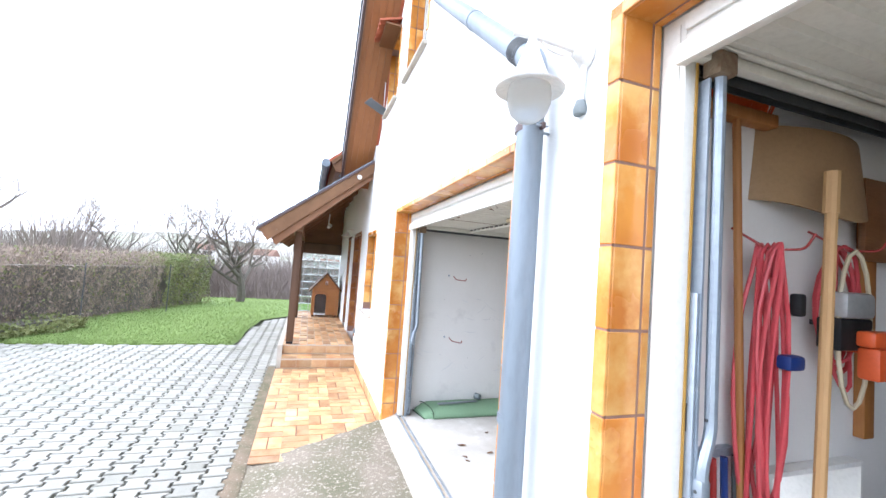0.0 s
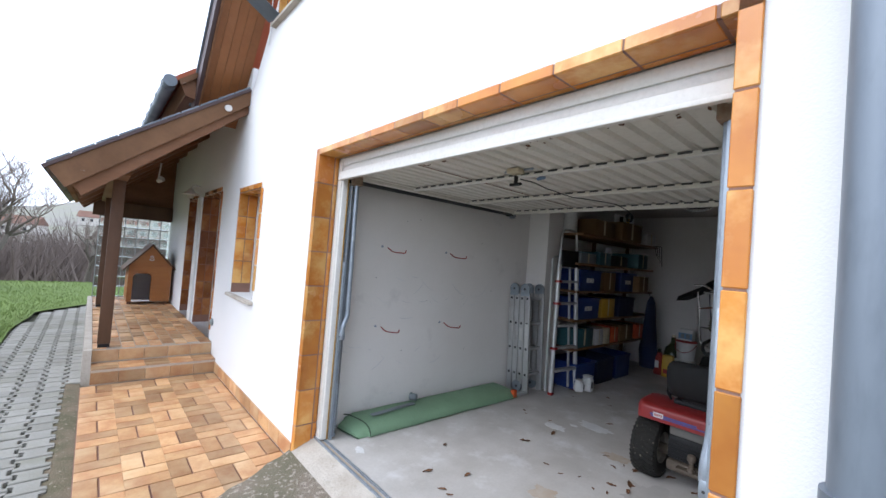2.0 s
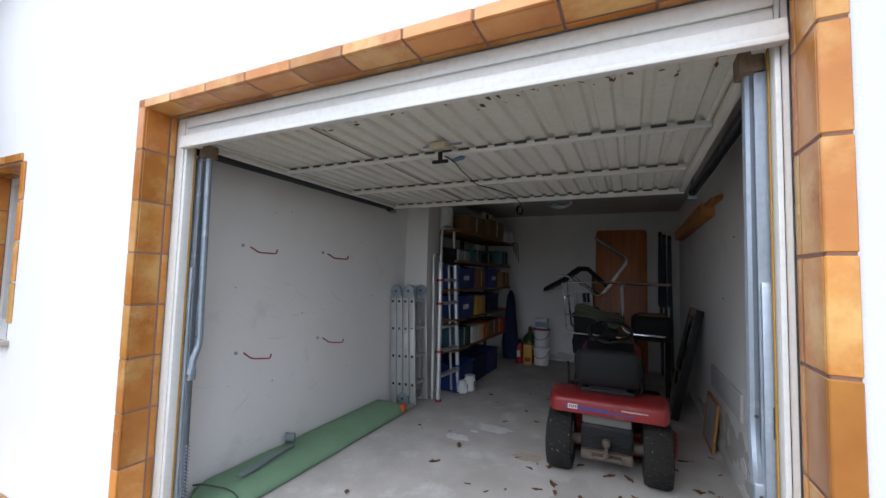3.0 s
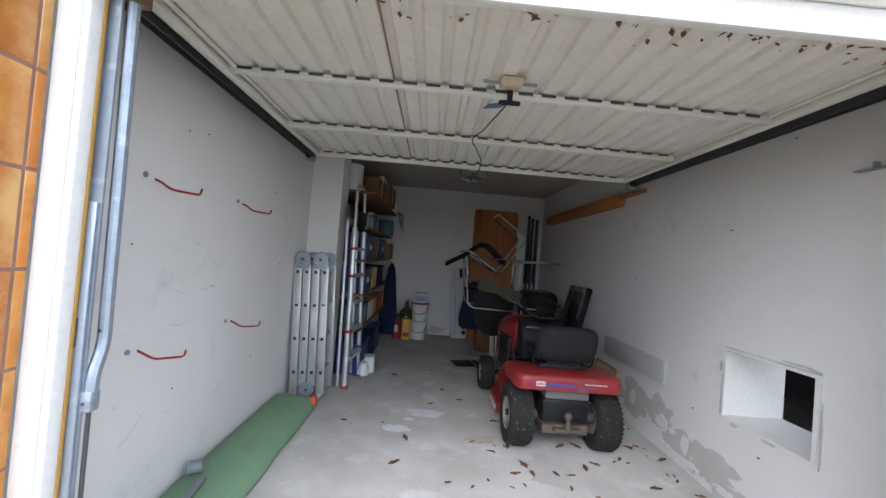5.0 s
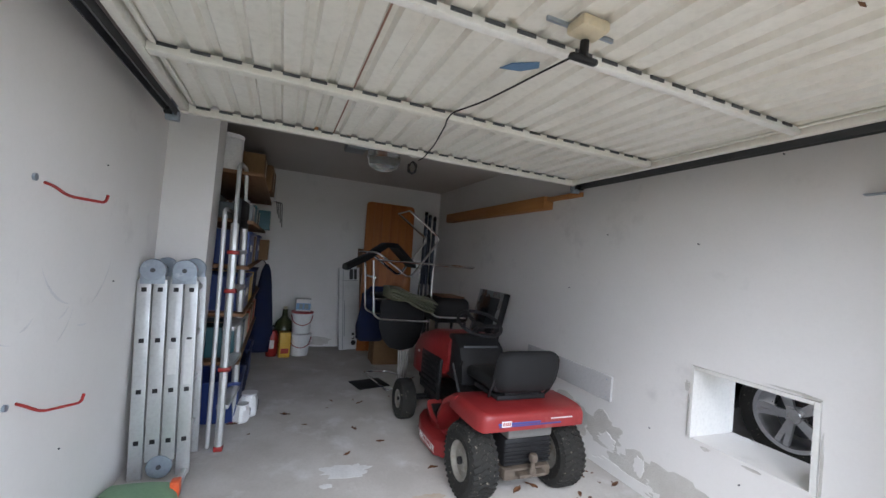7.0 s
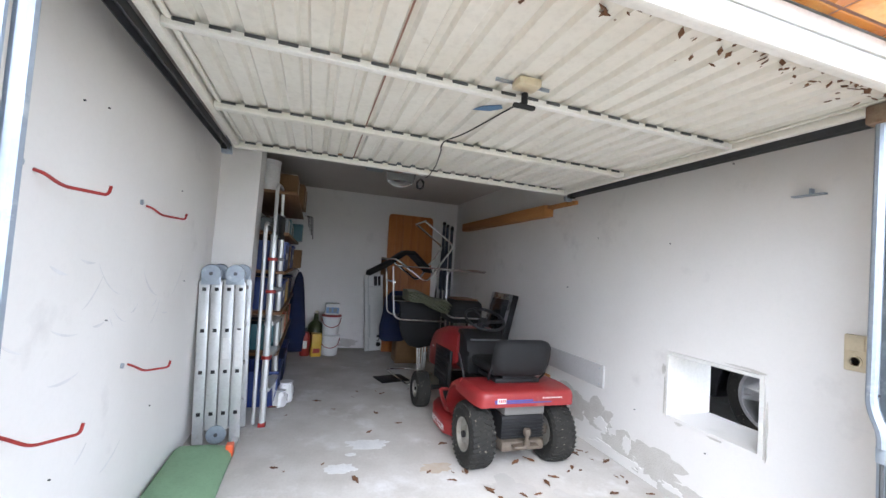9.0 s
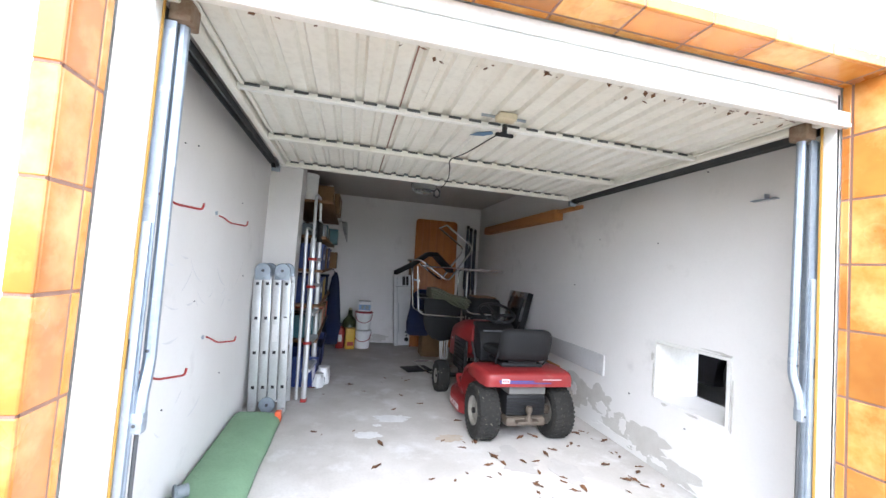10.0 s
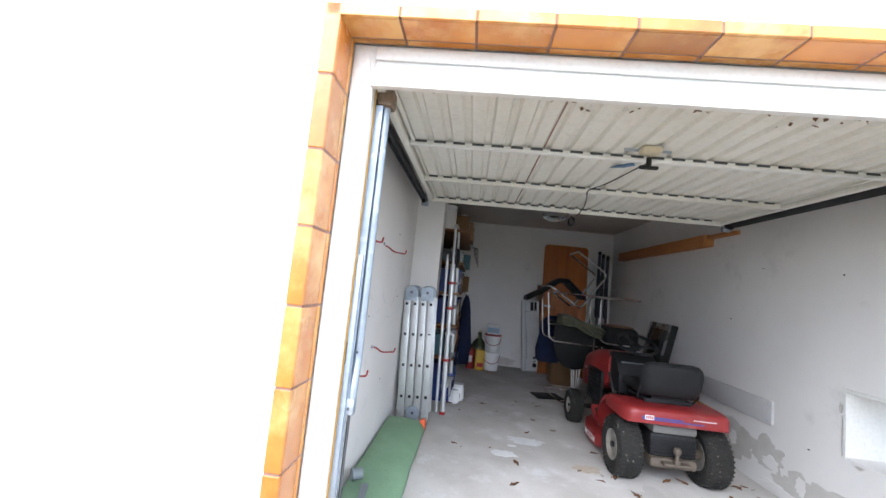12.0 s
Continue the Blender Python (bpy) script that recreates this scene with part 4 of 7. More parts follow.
# leaf litter caught on the door's inner edge
litter = bmesh.new()
rnd = random.Random(4)
for k in range(90):
    y = -2.5 + abs(rnd.gauss(0, 0.55)) if k < 50 else rnd.uniform(-2.4, -0.3)
    y = min(-0.2, y)
    prism(litter, [(-0.012, 0), (0, 0.007), (0.014, 0), (0, -0.006)], 0, 0.002, "z",
          pose(0.19 + abs(rnd.gauss(0, 0.05)), y, 1.975, rnd.uniform(-30, 30), rnd.uniform(-30, 30), rnd.uniform(0, 360)) @ Matrix.Diagonal((*[rnd.uniform(0.3, 1.4)] * 3, 1)))
solid("leaf_litter", litter, LEAF, "brown leaf litter caught on the door edge", "leaves", "stuff", smooth=0)

# cable from the lock to the ceiling lamp
tubing("cord", main_door, BLACK, [(0.7, -1.37, 1.925), (0.85, -1.36, 1.935), (1.02, -1.33, 1.93), (1.19, -1.31, 1.935), (1.36, -1.27, 1.945), (1.45, -1.28, 1.94), (1.52, -1.305, 1.945), (1.9, -1.39, 1.955), (2.1, -1.4, 1.93), (2.16, -1.39, 1.925)], 0.0035, 6, 0.06, label="thin black cord")
tubing("cord_coil", main_door, BLACK, [(2.19 + 0.003 * k, -1.37 + 0.028 * math.cos(k * 1.3), 1.885 + 0.04 * math.sin(k * 1.3)) for k in range(16)], 0.0035, 6, 0.01, label="coil of black cord")
bar("cord_clip", main_door, WHITE_PLASTIC, (2.165, -1.38, 1.94, 2.18, -1.34, 1.965), r=0.003)

# ---- wall fittings ----
def wall_hook(x, z):
    h = thing("wall_hook", "red plastic-coated wire hook on the white wall", "hook", pose(x, 0.036, z), "red hooks on the garage wall")
    tubing("wire", h, RED_PLASTIC, [(0.0, 0.0, 0.012), (-0.004, -0.026, 0.004), (0.018, -0.055, -0.022), (0.1, -0.125, -0.026), (0.105, -0.128, 0.002)], 0.0048, 6, 0.02)
    tubing("screw", h, GALV, [(-0.06, 0.0, 0.02), (-0.06, -0.008, 0.02)], 0.011, 8)


for x, z in ((0.715, 1.452), (1.455, 1.45), (0.711, 0.765), (1.44, 0.768)):
    wall_hook(x, z)

socket = thing("wall_socket", "beige double switch and socket on the wall", "socket", pose(0.453, -2.849, 1.06))
bar("plate", socket, BEIGE, (-0.04, 0.0, -0.075, 0.04, 0.018, 0.075), r=0.006)
bar("rocker", socket, BEIGE, (-0.03, 0.0185, 0.01, 0.03, 0.025, 0.066), r=0.003)
bm = bmesh.new()
lathe(bm, [(0.024, 0.0), (0.024, 0.006), (0.018, 0.006), (0.017, 0.0)], 20, pose(0, 0.0185, -0.034, -90))
part("outlet", bm, BEIGE, socket, "round socket outlet")
for dx in (-0.008, 0.008):
    tubing("pin_hole", socket, BLACK, [(dx, 0.0186, -0.034), (dx, 0.02, -0.034)], 0.003, 8)
bracket = thing("wall_bracket", "small galvanised steel bracket on the wall", "bracket", pose(0.64, -2.849, 1.755))
bar("arm", bracket, GALV, (-0.07, 0.0, -0.012, 0.06, 0.03, -0.006), (-0.02, 0.001, -0.006, -0.014, 0.03, 0.02), r=0.0)
board = thing("wall_board", "grey-white board fixed low on the wall", "board", pose(2.43, -2.849, 0.55))
bar("board", board, GREY_BOARD, (-0.5, 0.0, -0.085, 0.5, 0.018, 0.085), r=0.003)
for x in (-0.46, 0.46):
    for z in (-0.06, 0.06):
        tubing("screw", board, GALV, [(x, 0.018, z), (x, 0.0205, z)], 0.005, 8)
beam = thing("wall_beam", "long raw pine beam along the wall under the ceiling", "beam", pose(0, -2.849, 0))
bar("beam", beam, BEAM, (2.75, 0.0, 1.86, 5.0, 0.1, 1.97), r=0.006)
bar("batten", beam, BEAM, (2.36, 0.01, 1.93, 2.76, 0.03, 1.965), (2.38, 0.036, 1.935, 2.76, 0.05, 1.962), (2.44, 0.056, 1.93, 2.76, 0.072, 1.96), r=0.002, label="thin loose battens")
for k, (x, z) in enumerate(((1.392, 1.549), (2.08, 1.62), (1.1, 0.36), (1.62, 0.42), (1.0, 1.98), (2.45, 1.2))):
    pin = thing("wall_nail", "small dark nail in the white wall", "nail", pose(x, -2.849, z), "nails in the garage wall")
    tubing("nail", pin, RAIL, [(0, 0, 0), (0, 0.01, 0.002)], 0.0038, 6)
for k, (x, z) in enumerate(((0.9, 1.72), (1.05, 1.75), (1.9, 1.6), (0.62, 1.2), (1.2, 1.0), (2.1, 1.1), (0.95, 0.55), (1.75, 0.5))):
    pin = thing("wall_nail", "small dark nail in the white wall", "nail", pose(x, 0.036, z), "nails in the garage wall")
    tubing("nail", pin, RAIL, [(0, 0, 0), (0, -0.006, 0)], 0.003, 6)


def blotch(name, mat, centre, size, seed, axis, label, category, lift=0.002, n=40):
    """A thin ragged patch on a wall (axis "y") or floor (axis "z")."""
    bm = bmesh.new()
    pts = []
    for i in range(n):
        a = 2 * math.pi * i / n
        k = 0.75 + 0.45 * noise.noise((math.cos(a) * 1.6 + seed, math.sin(a) * 1.6, seed)) + 0.25 * noise.noise((math.cos(a) * 6 + seed, math.sin(a) * 6, seed + 3))
        pts.append((centre[0] + size[0] * k * math.cos(a), centre[1] + size[1] * k * math.sin(a)))
    if axis == "y":
        prism(bm, [(x, max(z, 0.001)) for x, z in pts], -2.85, -2.85 + lift, "y")
    elif axis == "x":
        prism(bm, [(y, max(z, 0.001)) for y, z in pts], 5.55 - lift, 5.55, "x")
    else:
        prism(bm, pts, 0.0, lift, "z")
    return solid(name, bm, mat, label, category, "structure", smooth=0)


# scuffs and rubbed streaks on the left wall
SCUFF = material("rubbed_plaster", (0.615, 0.605, 0.595), 0.85, second=(0.7, 0.69, 0.68), scale=16, amount=0.9, grain=60, bump=0.03, fleck=0.1)
rnd = random.Random(21)
for k in range(26):
    cx, cz = ((0.85, 1.02), (1.35, 1.05), (1.0, 0.45), (1.65, 0.95), (0.6, 0.55))[k % 5]
    cx, cz = cx + rnd.gauss(0, 0.13), cz + rnd.gauss(0, 0.12)
    rad, a0, span, w = rnd.uniform(0.08, 0.35), rnd.uniform(3.3, 5.2), rnd.uniform(0.25, 0.9), rnd.uniform(0.0025, 0.007)
    arc = [(cx + rad * math.cos(a0 + span * i / 9), cz + rad * (1 + math.sin(a0 + span * i / 9)), w * math.sin(math.pi * (i + 0.4) / 9.8)) for i in range(10)]
    bm = bmesh.new()
    prism(bm, [(x, z + h) for x, z, h in arc] + [(x, z - h) for x, z, h in arc[::-1]], 0.0352, 0.036, "y")
    solid("scuff_mark", bm, SCUFF, "faint grey rub mark on the white wall", "scuff", "structure", smooth=0)

# flaked plaster at the foot of the wall
for k, (x, z, w, h) in enumerate(((2.75, 0.22, 0.3, 0.16), (2.35, 0.24, 0.3, 0.17), (2.0, 0.25, 0.26, 0.13), (1.72, 0.12, 0.26, 0.12), (1.45, 0.14, 0.28, 0.13), (1.18, 0.06, 0.26, 0.09), (3.3, 0.12, 0.5, 0.1))):
    blotch("flaked_plaster", PLASTER_RAW, (x, z), (w, h), 3.1 * k + 1, "y", "grey-brown bare patch of flaked plaster", "damp patch", 0.0015 + 0.0004 * k)
for k, (x, z, w, h) in enumerate(((2.36, 0.24, 0.06, 0.07), (1.95, 0.2, 0.12, 0.05), (1.68, 0.16, 0.05, 0.07), (1.8, 0.05, 0.3, 0.04), (1.3, 0.06, 0.1, 0.03))):
    blotch("plaster_remnant", PLASTER, (x, z), (w, h), 5.3 * k + 2, "y", "white flake of plaster left on the bare patch", "plaster flake", 0.006 + 0.0005 * k)
for k, (x, z, w, h) in enumerate(((1.402, 0.75, 0.018, 0.035), (0.93, 0.884, 0.1, 0.006), (0.84, 0.878, 0.05, 0.008), (1.28, 0.45, 0.03, 0.013), (0.79, 0.62, 0.006, 0.17), (1.388, 0.6, 0.004, 0.13), (1.05, 0.458, 0.05, 0.006))):
    blotch("hatch_chip", PLASTER_RAW, (x, z), (w, h), 2.2 * k + 7, "y", "chipped plaster beside the hatch", "chip", 0.0042 + 0.0004 * k)
for k, (y, z, w, h) in enumerate(((-1.25, 0.08, 0.2, 0.07), (-1.05, 0.05, 0.16, 0.05))):
    blotch("flaked_plaster", PLASTER_RAW, (y, z), (w, h), 9.1 * k + 4, "x", "flaked plaster at the foot of the back wall", "damp patch", 0.002 + 0.0005 * k)
for k, (x, y, w, h, m_) in enumerate(((2.31, -1.15, 0.1, 0.2, STAIN_PALE), (1.99, -0.94, 0.08, 0.12, STAIN_PALE), (2.16, -1.02, 0.03, 0.05, STAIN_PALE), (1.9, -1.53, 0.08, 0.13, RUST), (1.0, -1.5, 0.1, 0.12, RUST), (0.7, -2.2, 0.05, 0.08, RUST), (0.32, -0.42, 0.04, 0.06, STAIN_PALE))):
    blotch("floor_stain", m_, (x, y), (w, h), 1.7 * k + 11, "z", "pale paint spill on the concrete floor" if m_ is STAIN_PALE else "rusty brown stain on the concrete floor", "stain", 0.0012 + 0.0002 * k)
OIL = material("oil_stain", (0.4, 0.38, 0.35), 0.75, second=(0.48, 0.46, 0.44), scale=8, grain=50, bump=0.1)
blotch("floor_stain", OIL, (1.55, -1.9), (0.22, 0.2), 31, "z", "dark oil stain on the concrete floor", "stain", 0.0009)
blotch("floor_stain", OIL, (1.35, -2.2), (0.2, 0.12), 37, "z", "dark oil stain on the concrete floor", "stain", 0.0006)

# dry leaves on the floor
rnd = random.Random(9)


def leaf_mesh(k):
    bm = bmesh.new()
    r = random.Random(k)
    n = 7
    top = []
    for i in range(n):
        t = i / (n - 1)
        w = 0.4 * math.sin(math.pi * t) ** 0.7 * (0.8 + 0.3 * r.random()) + 0.01
        c = 0.12 * math.sin(2.5 * t + k)
        top.append([bm.verts.new((t - 0.5, s * w * 0.5, 0.08 + c * 0.6 + abs(s) * 0.16 * r.random())) for s in (-1, 0, 1)])
    for a, b in zip(top, top[1:]):
        for i in range(2):
            bm.faces.new((a[i], a[i + 1], b[i + 1], b[i]))
    low = min(v.co.z for v in bm.verts)
    bmesh.ops.translate(bm, vec=(0, 0, -low + 0.02), verts=bm.verts[:])
    return finish("leaf", bm, LEAF)


leaves = [leaf_mesh(k) for k in range(6)]
for k in range(120):
    if k < 60:
        x, y = rnd.uniform(0.5, 1.9), rnd.gauss(-2.05, 0.35)
    elif k < 88:
        x, y = rnd.uniform(0.9, 2.6), rnd.uniform(-2.8, -2.45)
    else:
        x, y = rnd.uniform(0.3, 3.6), rnd.uniform(-2.0, -0.45)
    y = max(-2.8, min(-0.4, y))
    ob = new("dry_leaf", leaves[k % 6])
    s = rnd.uniform(0.028, 0.085)
    ob.matrix_world = pose(x, y, 0.0, 0, 0, rnd.uniform(0, 360)) @ Matrix.Diagonal((s, s, s * 0.8, 1))
    tagged(ob, "curled dry brown leaf on the concrete floor", "leaf", "dry leaves on the floor")

# ---- green mat, pipe cap and bar ----
mat_ob = thing("foam_mat", "pale green folded foam mat along the wall", "mat", pose(0, 0, 0))
bm = bmesh.new()
secs = []
for i in range(34):
    t = i / 33
    x = 0.47 + t * 1.8
    h = 0.092 + 0.005 * noise.noise((x * 4, 0, 0))
    wob = 0.009 * noise.noise((x * 3, 5, 0))
    if i in (0, 33):
        h *= 0.8
    skew = 0.05 * (1 - t)
    secs.append([(x - skew, 0.028, 0.03), (x - skew, 0.024, h * 0.8), (x - skew * 0.8, 0.0, h), (x - skew * 0.5, -0.08, h * 1.02), (x, -0.17 + wob, h * 0.98), (x, -0.235 + wob, h * 0.86),
                 (x + 0.01, -0.275 + wob, h * 0.62), (x + 0.012, -0.293 + wob, 0.034), (x + 0.012, -0.296 + wob, 0.012), (x + 0.012, -0.285 + wob, 0.002), (x, -0.1, 0.002)])
vs = [[bm.verts.new(p) for p in sec] for sec in secs]
n = len(vs[0])
for a, b in zip(vs, vs[1:]):
    for i in range(n):
        bm.faces.new((a[i], a[(i + 1) % n], b[(i + 1) % n], b[i]))
bm.faces.new(vs[0])
bm.faces.new(vs[-1][::-1])
part("mat", bm, GREEN_MAT, mat_ob, smooth=60)
bm = bmesh.new()
secs = []
for i in range(8):
    t = i / 7
    x = 0.345 + 0.16 * t
    lift = 0.045 * math.sin(t * math.pi / 2)
    secs.append([(x, 0.02 - 0.05 * (1 - t), 0.002), (x, 0.018 - 0.05 * (1 - t), 0.036 + lift), (x + 0.01, -0.1, 0.042 + lift), (x + 0.03, -0.22, 0.034 + lift * 0.8), (x + 0.045, -0.268, 0.018 + lift * 0.4), (x + 0.045, -0.27, 0.002)])
vs = [[bm.verts.new(p) for p in sec] for sec in secs]
for a, b in zip(vs, vs[1:]):
    for i in range(6):
        bm.faces.new((a[i], a[(i + 1) % 6], b[(i + 1) % 6], b[i]))
bm.faces.new(vs[0])
bm.faces.new(vs[-1][::-1])
part("flap", bm, GREEN_MAT, mat_ob, "folded-under green end flap", smooth=60)
EDGE = material("dark_green_edge", (0.05, 0.08, 0.05), 0.85)
tubing("fold_seam", mat_ob, EDGE, [(0.415, 0.02, 0.085), (0.43, -0.03, 0.097), (0.445, -0.1, 0.098), (0.468, -0.18, 0.094), (0.476, -0.24, 0.084), (0.482, -0.28, 0.055), (0.482, -0.296, 0.015)], 0.0045, 6, 0.02, label="dark seam of the fold")
tubing("edge_seam", mat_ob, EDGE, [(0.34, -0.03, 0.012), (0.345, -0.1, 0.012), (0.372, -0.22, 0.01), (0.388, -0.272, 0.008)], 0.006, 6, 0.02, label="dark open edge")
cap = thing("pipe_cap", "grey plastic pipe cap lying on the mat", "pipe cap", pose(1.06, -0.01, 0.098))
bm = bmesh.new()
lathe(bm, [(0.0, 0.0), (0.034, 0.0), (0.036, 0.008), (0.03, 0.012), (0.03, 0.06), (0.024, 0.06), (0.024, 0.012), (0.0, 0.012)], 20, pose(0, 0, 0.036, 90, 0, 30))
part("cap", bm, GREY_PLASTIC, cap)
flat = thing("metal_strip", "dark grey flat metal strip lying on the mat", "strip", pose(0.8, -0.13, 0.103, 0, 1, 8))
bar("strip", flat, GREY_PLASTIC, (-0.24, -0.02, 0.0, 0.24, 0.02, 0.012), r=0.004)


# ---- folded multi-purpose ladder ----
lad = thing("folding_ladder", "folded aluminium multi-purpose ladder leaning on the wall", "ladder", pose(2.42, -0.165, 0.012, -2.6, 0, 0))
for side, x in (("near", 0.0), ("far", 0.255)):
    for k in range(4):
        y = 0.115 - k * 0.0735
        z0 = 0.0 if k in (0, 3) else 0.09
        bm = bmesh.new()
        soft_box(bm, x, y - 0.033, z0, x + 0.025, y + 0.033, 1.08, r=0.006)
        rail = part("rail", bm, ALU, lad)
        if side == "near":
            for j in range(4):
                z = 0.2 + j * 0.275
                bar("rung_end", rail, BLACK, (x - 0.0015, y - 0.013, z - 0.012, x - 0.0002, y + 0.011, z + 0.012), r=0.0, label="square rung socket")
for k in range(4):
    y = 0.115 - k * 0.0735
    for j in range(4):
        z = 0.2 + j * 0.275
        bar("rung", lad, ALU, (0.026, y - 0.014, z - 0.014, 0.254, y + 0.014, z + 0.014), r=0.004)
for x in (-0.004, 0.259):
    for k, z in ((0, 1.13), (2, 1.13), (1, 0.06)):
        y = 0.115 - k * 0.0735 - 0.037
        bm = bmesh.new()
        lathe(bm, [(0.0, 0), (0.058, 0), (0.062, 0.004), (0.062, 0.024), (0.058, 0.028), (0.0, 0.028)], 24, pose(x, y, z, 0, 90, 0))
        if k != 1:
            soft_box(bm, x + 0.002, y - 0.058, z - 0.075, x + 0.026, y + 0.058, z - 0.01, r=0.004)
        h = part("hinge", bm, GALV, lad, "round steel locking hinge")
        tubing("hinge_pin", h, RAIL, [(x - 0.006, y, z), (x, y, z)], 0.012, 10)
bar("label", lad, PAPER, (-0.0016, -0.052, 0.56, -0.0003, -0.012, 0.7), label="worn white sticker")
bar("label", lad, PAPER, (-0.0016, -0.126, 0.5, -0.0003, -0.088, 0.75), label="worn white sticker")
stab = bar("stabiliser", lad, ALU, (-0.16, -0.13, 0.0, 0.02, -0.1, 0.035), r=0.004)
bar("stabiliser_cap", stab, ORANGE, (-0.22, -0.137, -0.004, -0.161, -0.093, 0.075), r=0.008, label="orange-red rubber foot")

# ---- folded step ladder ----
step = thing("step_ladder", "tall folded aluminium step ladder with red caps", "ladder", pose(2.71, -0.412, 0.0, -1.9, 0, -5))
for x0, x1 in ((0.0, 0.06), (0.44, 0.38)):
    tubing("front_rail", step, ALU, [(x0, 0, 0.03), (x1, 0, 1.45)], 0.025, 8)
    tubing("rear_rail", step, ALU, [(x0 + (-0.02 if x0 < 0.2 else -0.05), 0.06, 0.03), (x1 - 0.06, 0.05, 1.5)], 0.014, 8)
    bar("foot", step, RED_PLASTIC, (x0 - 0.024, -0.026, 0.0, x0 + 0.024, 0.026, 0.032), r=0.005, label="red rubber foot")
tubing("handle_loop", step, ALU, [(0.06, 0.0, 1.45), (0.09, 0.0, 1.86), (0.35, 0.0, 1.86), (0.38, 0.0, 1.45)], 0.014, 8, 0.08)
tubing("rear_loop", step, ALU, [(-0.01, 0.05, 1.2), (0.0, 0.055, 1.54), (0.32, 0.055, 1.54), (0.34, 0.05, 1.2)], 0.012, 8, 0.07)
for k in range(5):
    z = 0.26 + k * 0.25
    i = z / 1.45 * 0.06
    tread = bar("tread", step, ALU, (i + 0.02, -0.035, z - 0.014, 0.42 - i, 0.035, z + 0.014), r=0.004)
    if k % 2 == 1 or k == 4:
        bar("tread_cap", tread, RED_PLASTIC, (i - 0.028, -0.038, z - 0.013, i + 0.026, 0.032, z + 0.013), r=0.005, label="red plastic tread cap")
bar("platform", step, BLACK, (0.07, -0.03, 1.43, 0.37, 0.02, 1.62), r=0.008, label="folded dark platform")


# ---- ride-on mower ----
mower = thing("ride_on_mower", "red ride-on lawn mower with black seat, parked nose inwards", "lawn mower", pose(1.905, -2.08, 0.0, 0, 0, 1.0))


DIRTY_RIM = material("dirty_grey_rim", (0.3, 0.285, 0.255), 0.5, 0.3, second=(0.2, 0.185, 0.155), scale=12, grain=60, bump=0.1, dirt=(0.2, 0.16, 0.11), dirt_scale=16, dirt_low=0.55, dirt_high=0.72)


def wheel(parent, x, y, r, w, rim_r, lugs, side):
    """A mower wheel on its axle along y; side is the outward direction."""
    bm = bmesh.new()
    prof = [(rim_r, -w * 0.42), (r * 0.8, -w * 0.5), (r * 0.95, -w * 0.42), (r, -w * 0.25), (r, w * 0.25), (r * 0.95, w * 0.42), (r * 0.8, w * 0.5), (rim_r, w * 0.42)]
    lathe(bm, prof, 36, pose(x, y, r, 90, 0, 0), closed=True)
    wh = part("wheel", bm, RUBBER, parent, "dirty knobbly black tyre")
    bm = bmesh.new()
    for k in range(lugs):
        for j in (-1.35, -0.45, 0.45, 1.35):
            a = 360 / lugs * (k + 0.5 * (abs(j) < 1))
            m = pose(x, y, r) @ pose(0, 0, 0, 0, a, 0) @ pose(0, j * w * 0.26, r - (0.002 if abs(j) < 1 else 0.009), 22 * (j > 1) * -1 + 22 * (j < -1), 0, 30 * (1 if j >= 0 else -1))
            box(bm, -0.0075, -w * 0.11, -0.006, 0.0075, w * 0.11, 0.008, m)
    if lugs:
        tagged(part("tread", bm, RUBBER, wh), kind="stuff")
    bm = bmesh.new()
    lathe(bm, [(0.0, -w * 0.34), (rim_r * 0.45, -w * 0.34), (rim_r * 0.6, -w * 0.24), (rim_r * 0.88, -w * 0.27), (rim_r * 0.95, -w * 0.42), (rim_r * 1.02, -w * 0.44), (rim_r * 1.02, w * 0.44), (rim_r * 0.9, w * 0.3), (0.0, w * 0.3)], 28, pose(x, y, r, 90 * side, 0, 0))
    part("rim", bm, DIRTY_RIM, wh, "dirty grey steel rim")
    tubing("hub", wh, BLACK, [(x, y + side * w * 0.1, r), (x, y + side * w * 0.44, r)], rim_r * 0.2, 12)
    return wh


for s in (-1, 1):
    wheel(mower, 0.0, s * 0.3, 0.205, 0.17, 0.105, 38, s)
    wheel(mower, 1.13, s * 0.34, 0.16, 0.13, 0.072, 0, s)


def loft(bm, sections):
    """A closed skin through sections of equally many points."""
    vs = [[bm.verts.new(p) for p in s] for s in sections]
    n = len(vs[0])
    for a, b in zip(vs, vs[1:]):
        for i in range(n):
            bm.faces.new((a[i], a[(i + 1) % n], b[(i + 1) % n], b[i]))
    bm.faces.new(vs[0])
    bm.faces.new(vs[-1][::-1])


def rounded(hw, z0, z1, r, n=4):
    """A half-round-cornered cross-section, y by z."""
    pts = [(-hw, z0), (hw, z0)]
    for k in range(n + 1):
        a = math.pi / 2 * k / n
        pts.append((hw - r + r * math.cos(a), z1 - r + r * math.sin(a)))
    for k in range(n + 1):
        a = math.pi / 2 * (1 + k / n)
        pts.append((-hw + r + r * math.cos(a), z1 - r + r * math.sin(a)))
    return pts


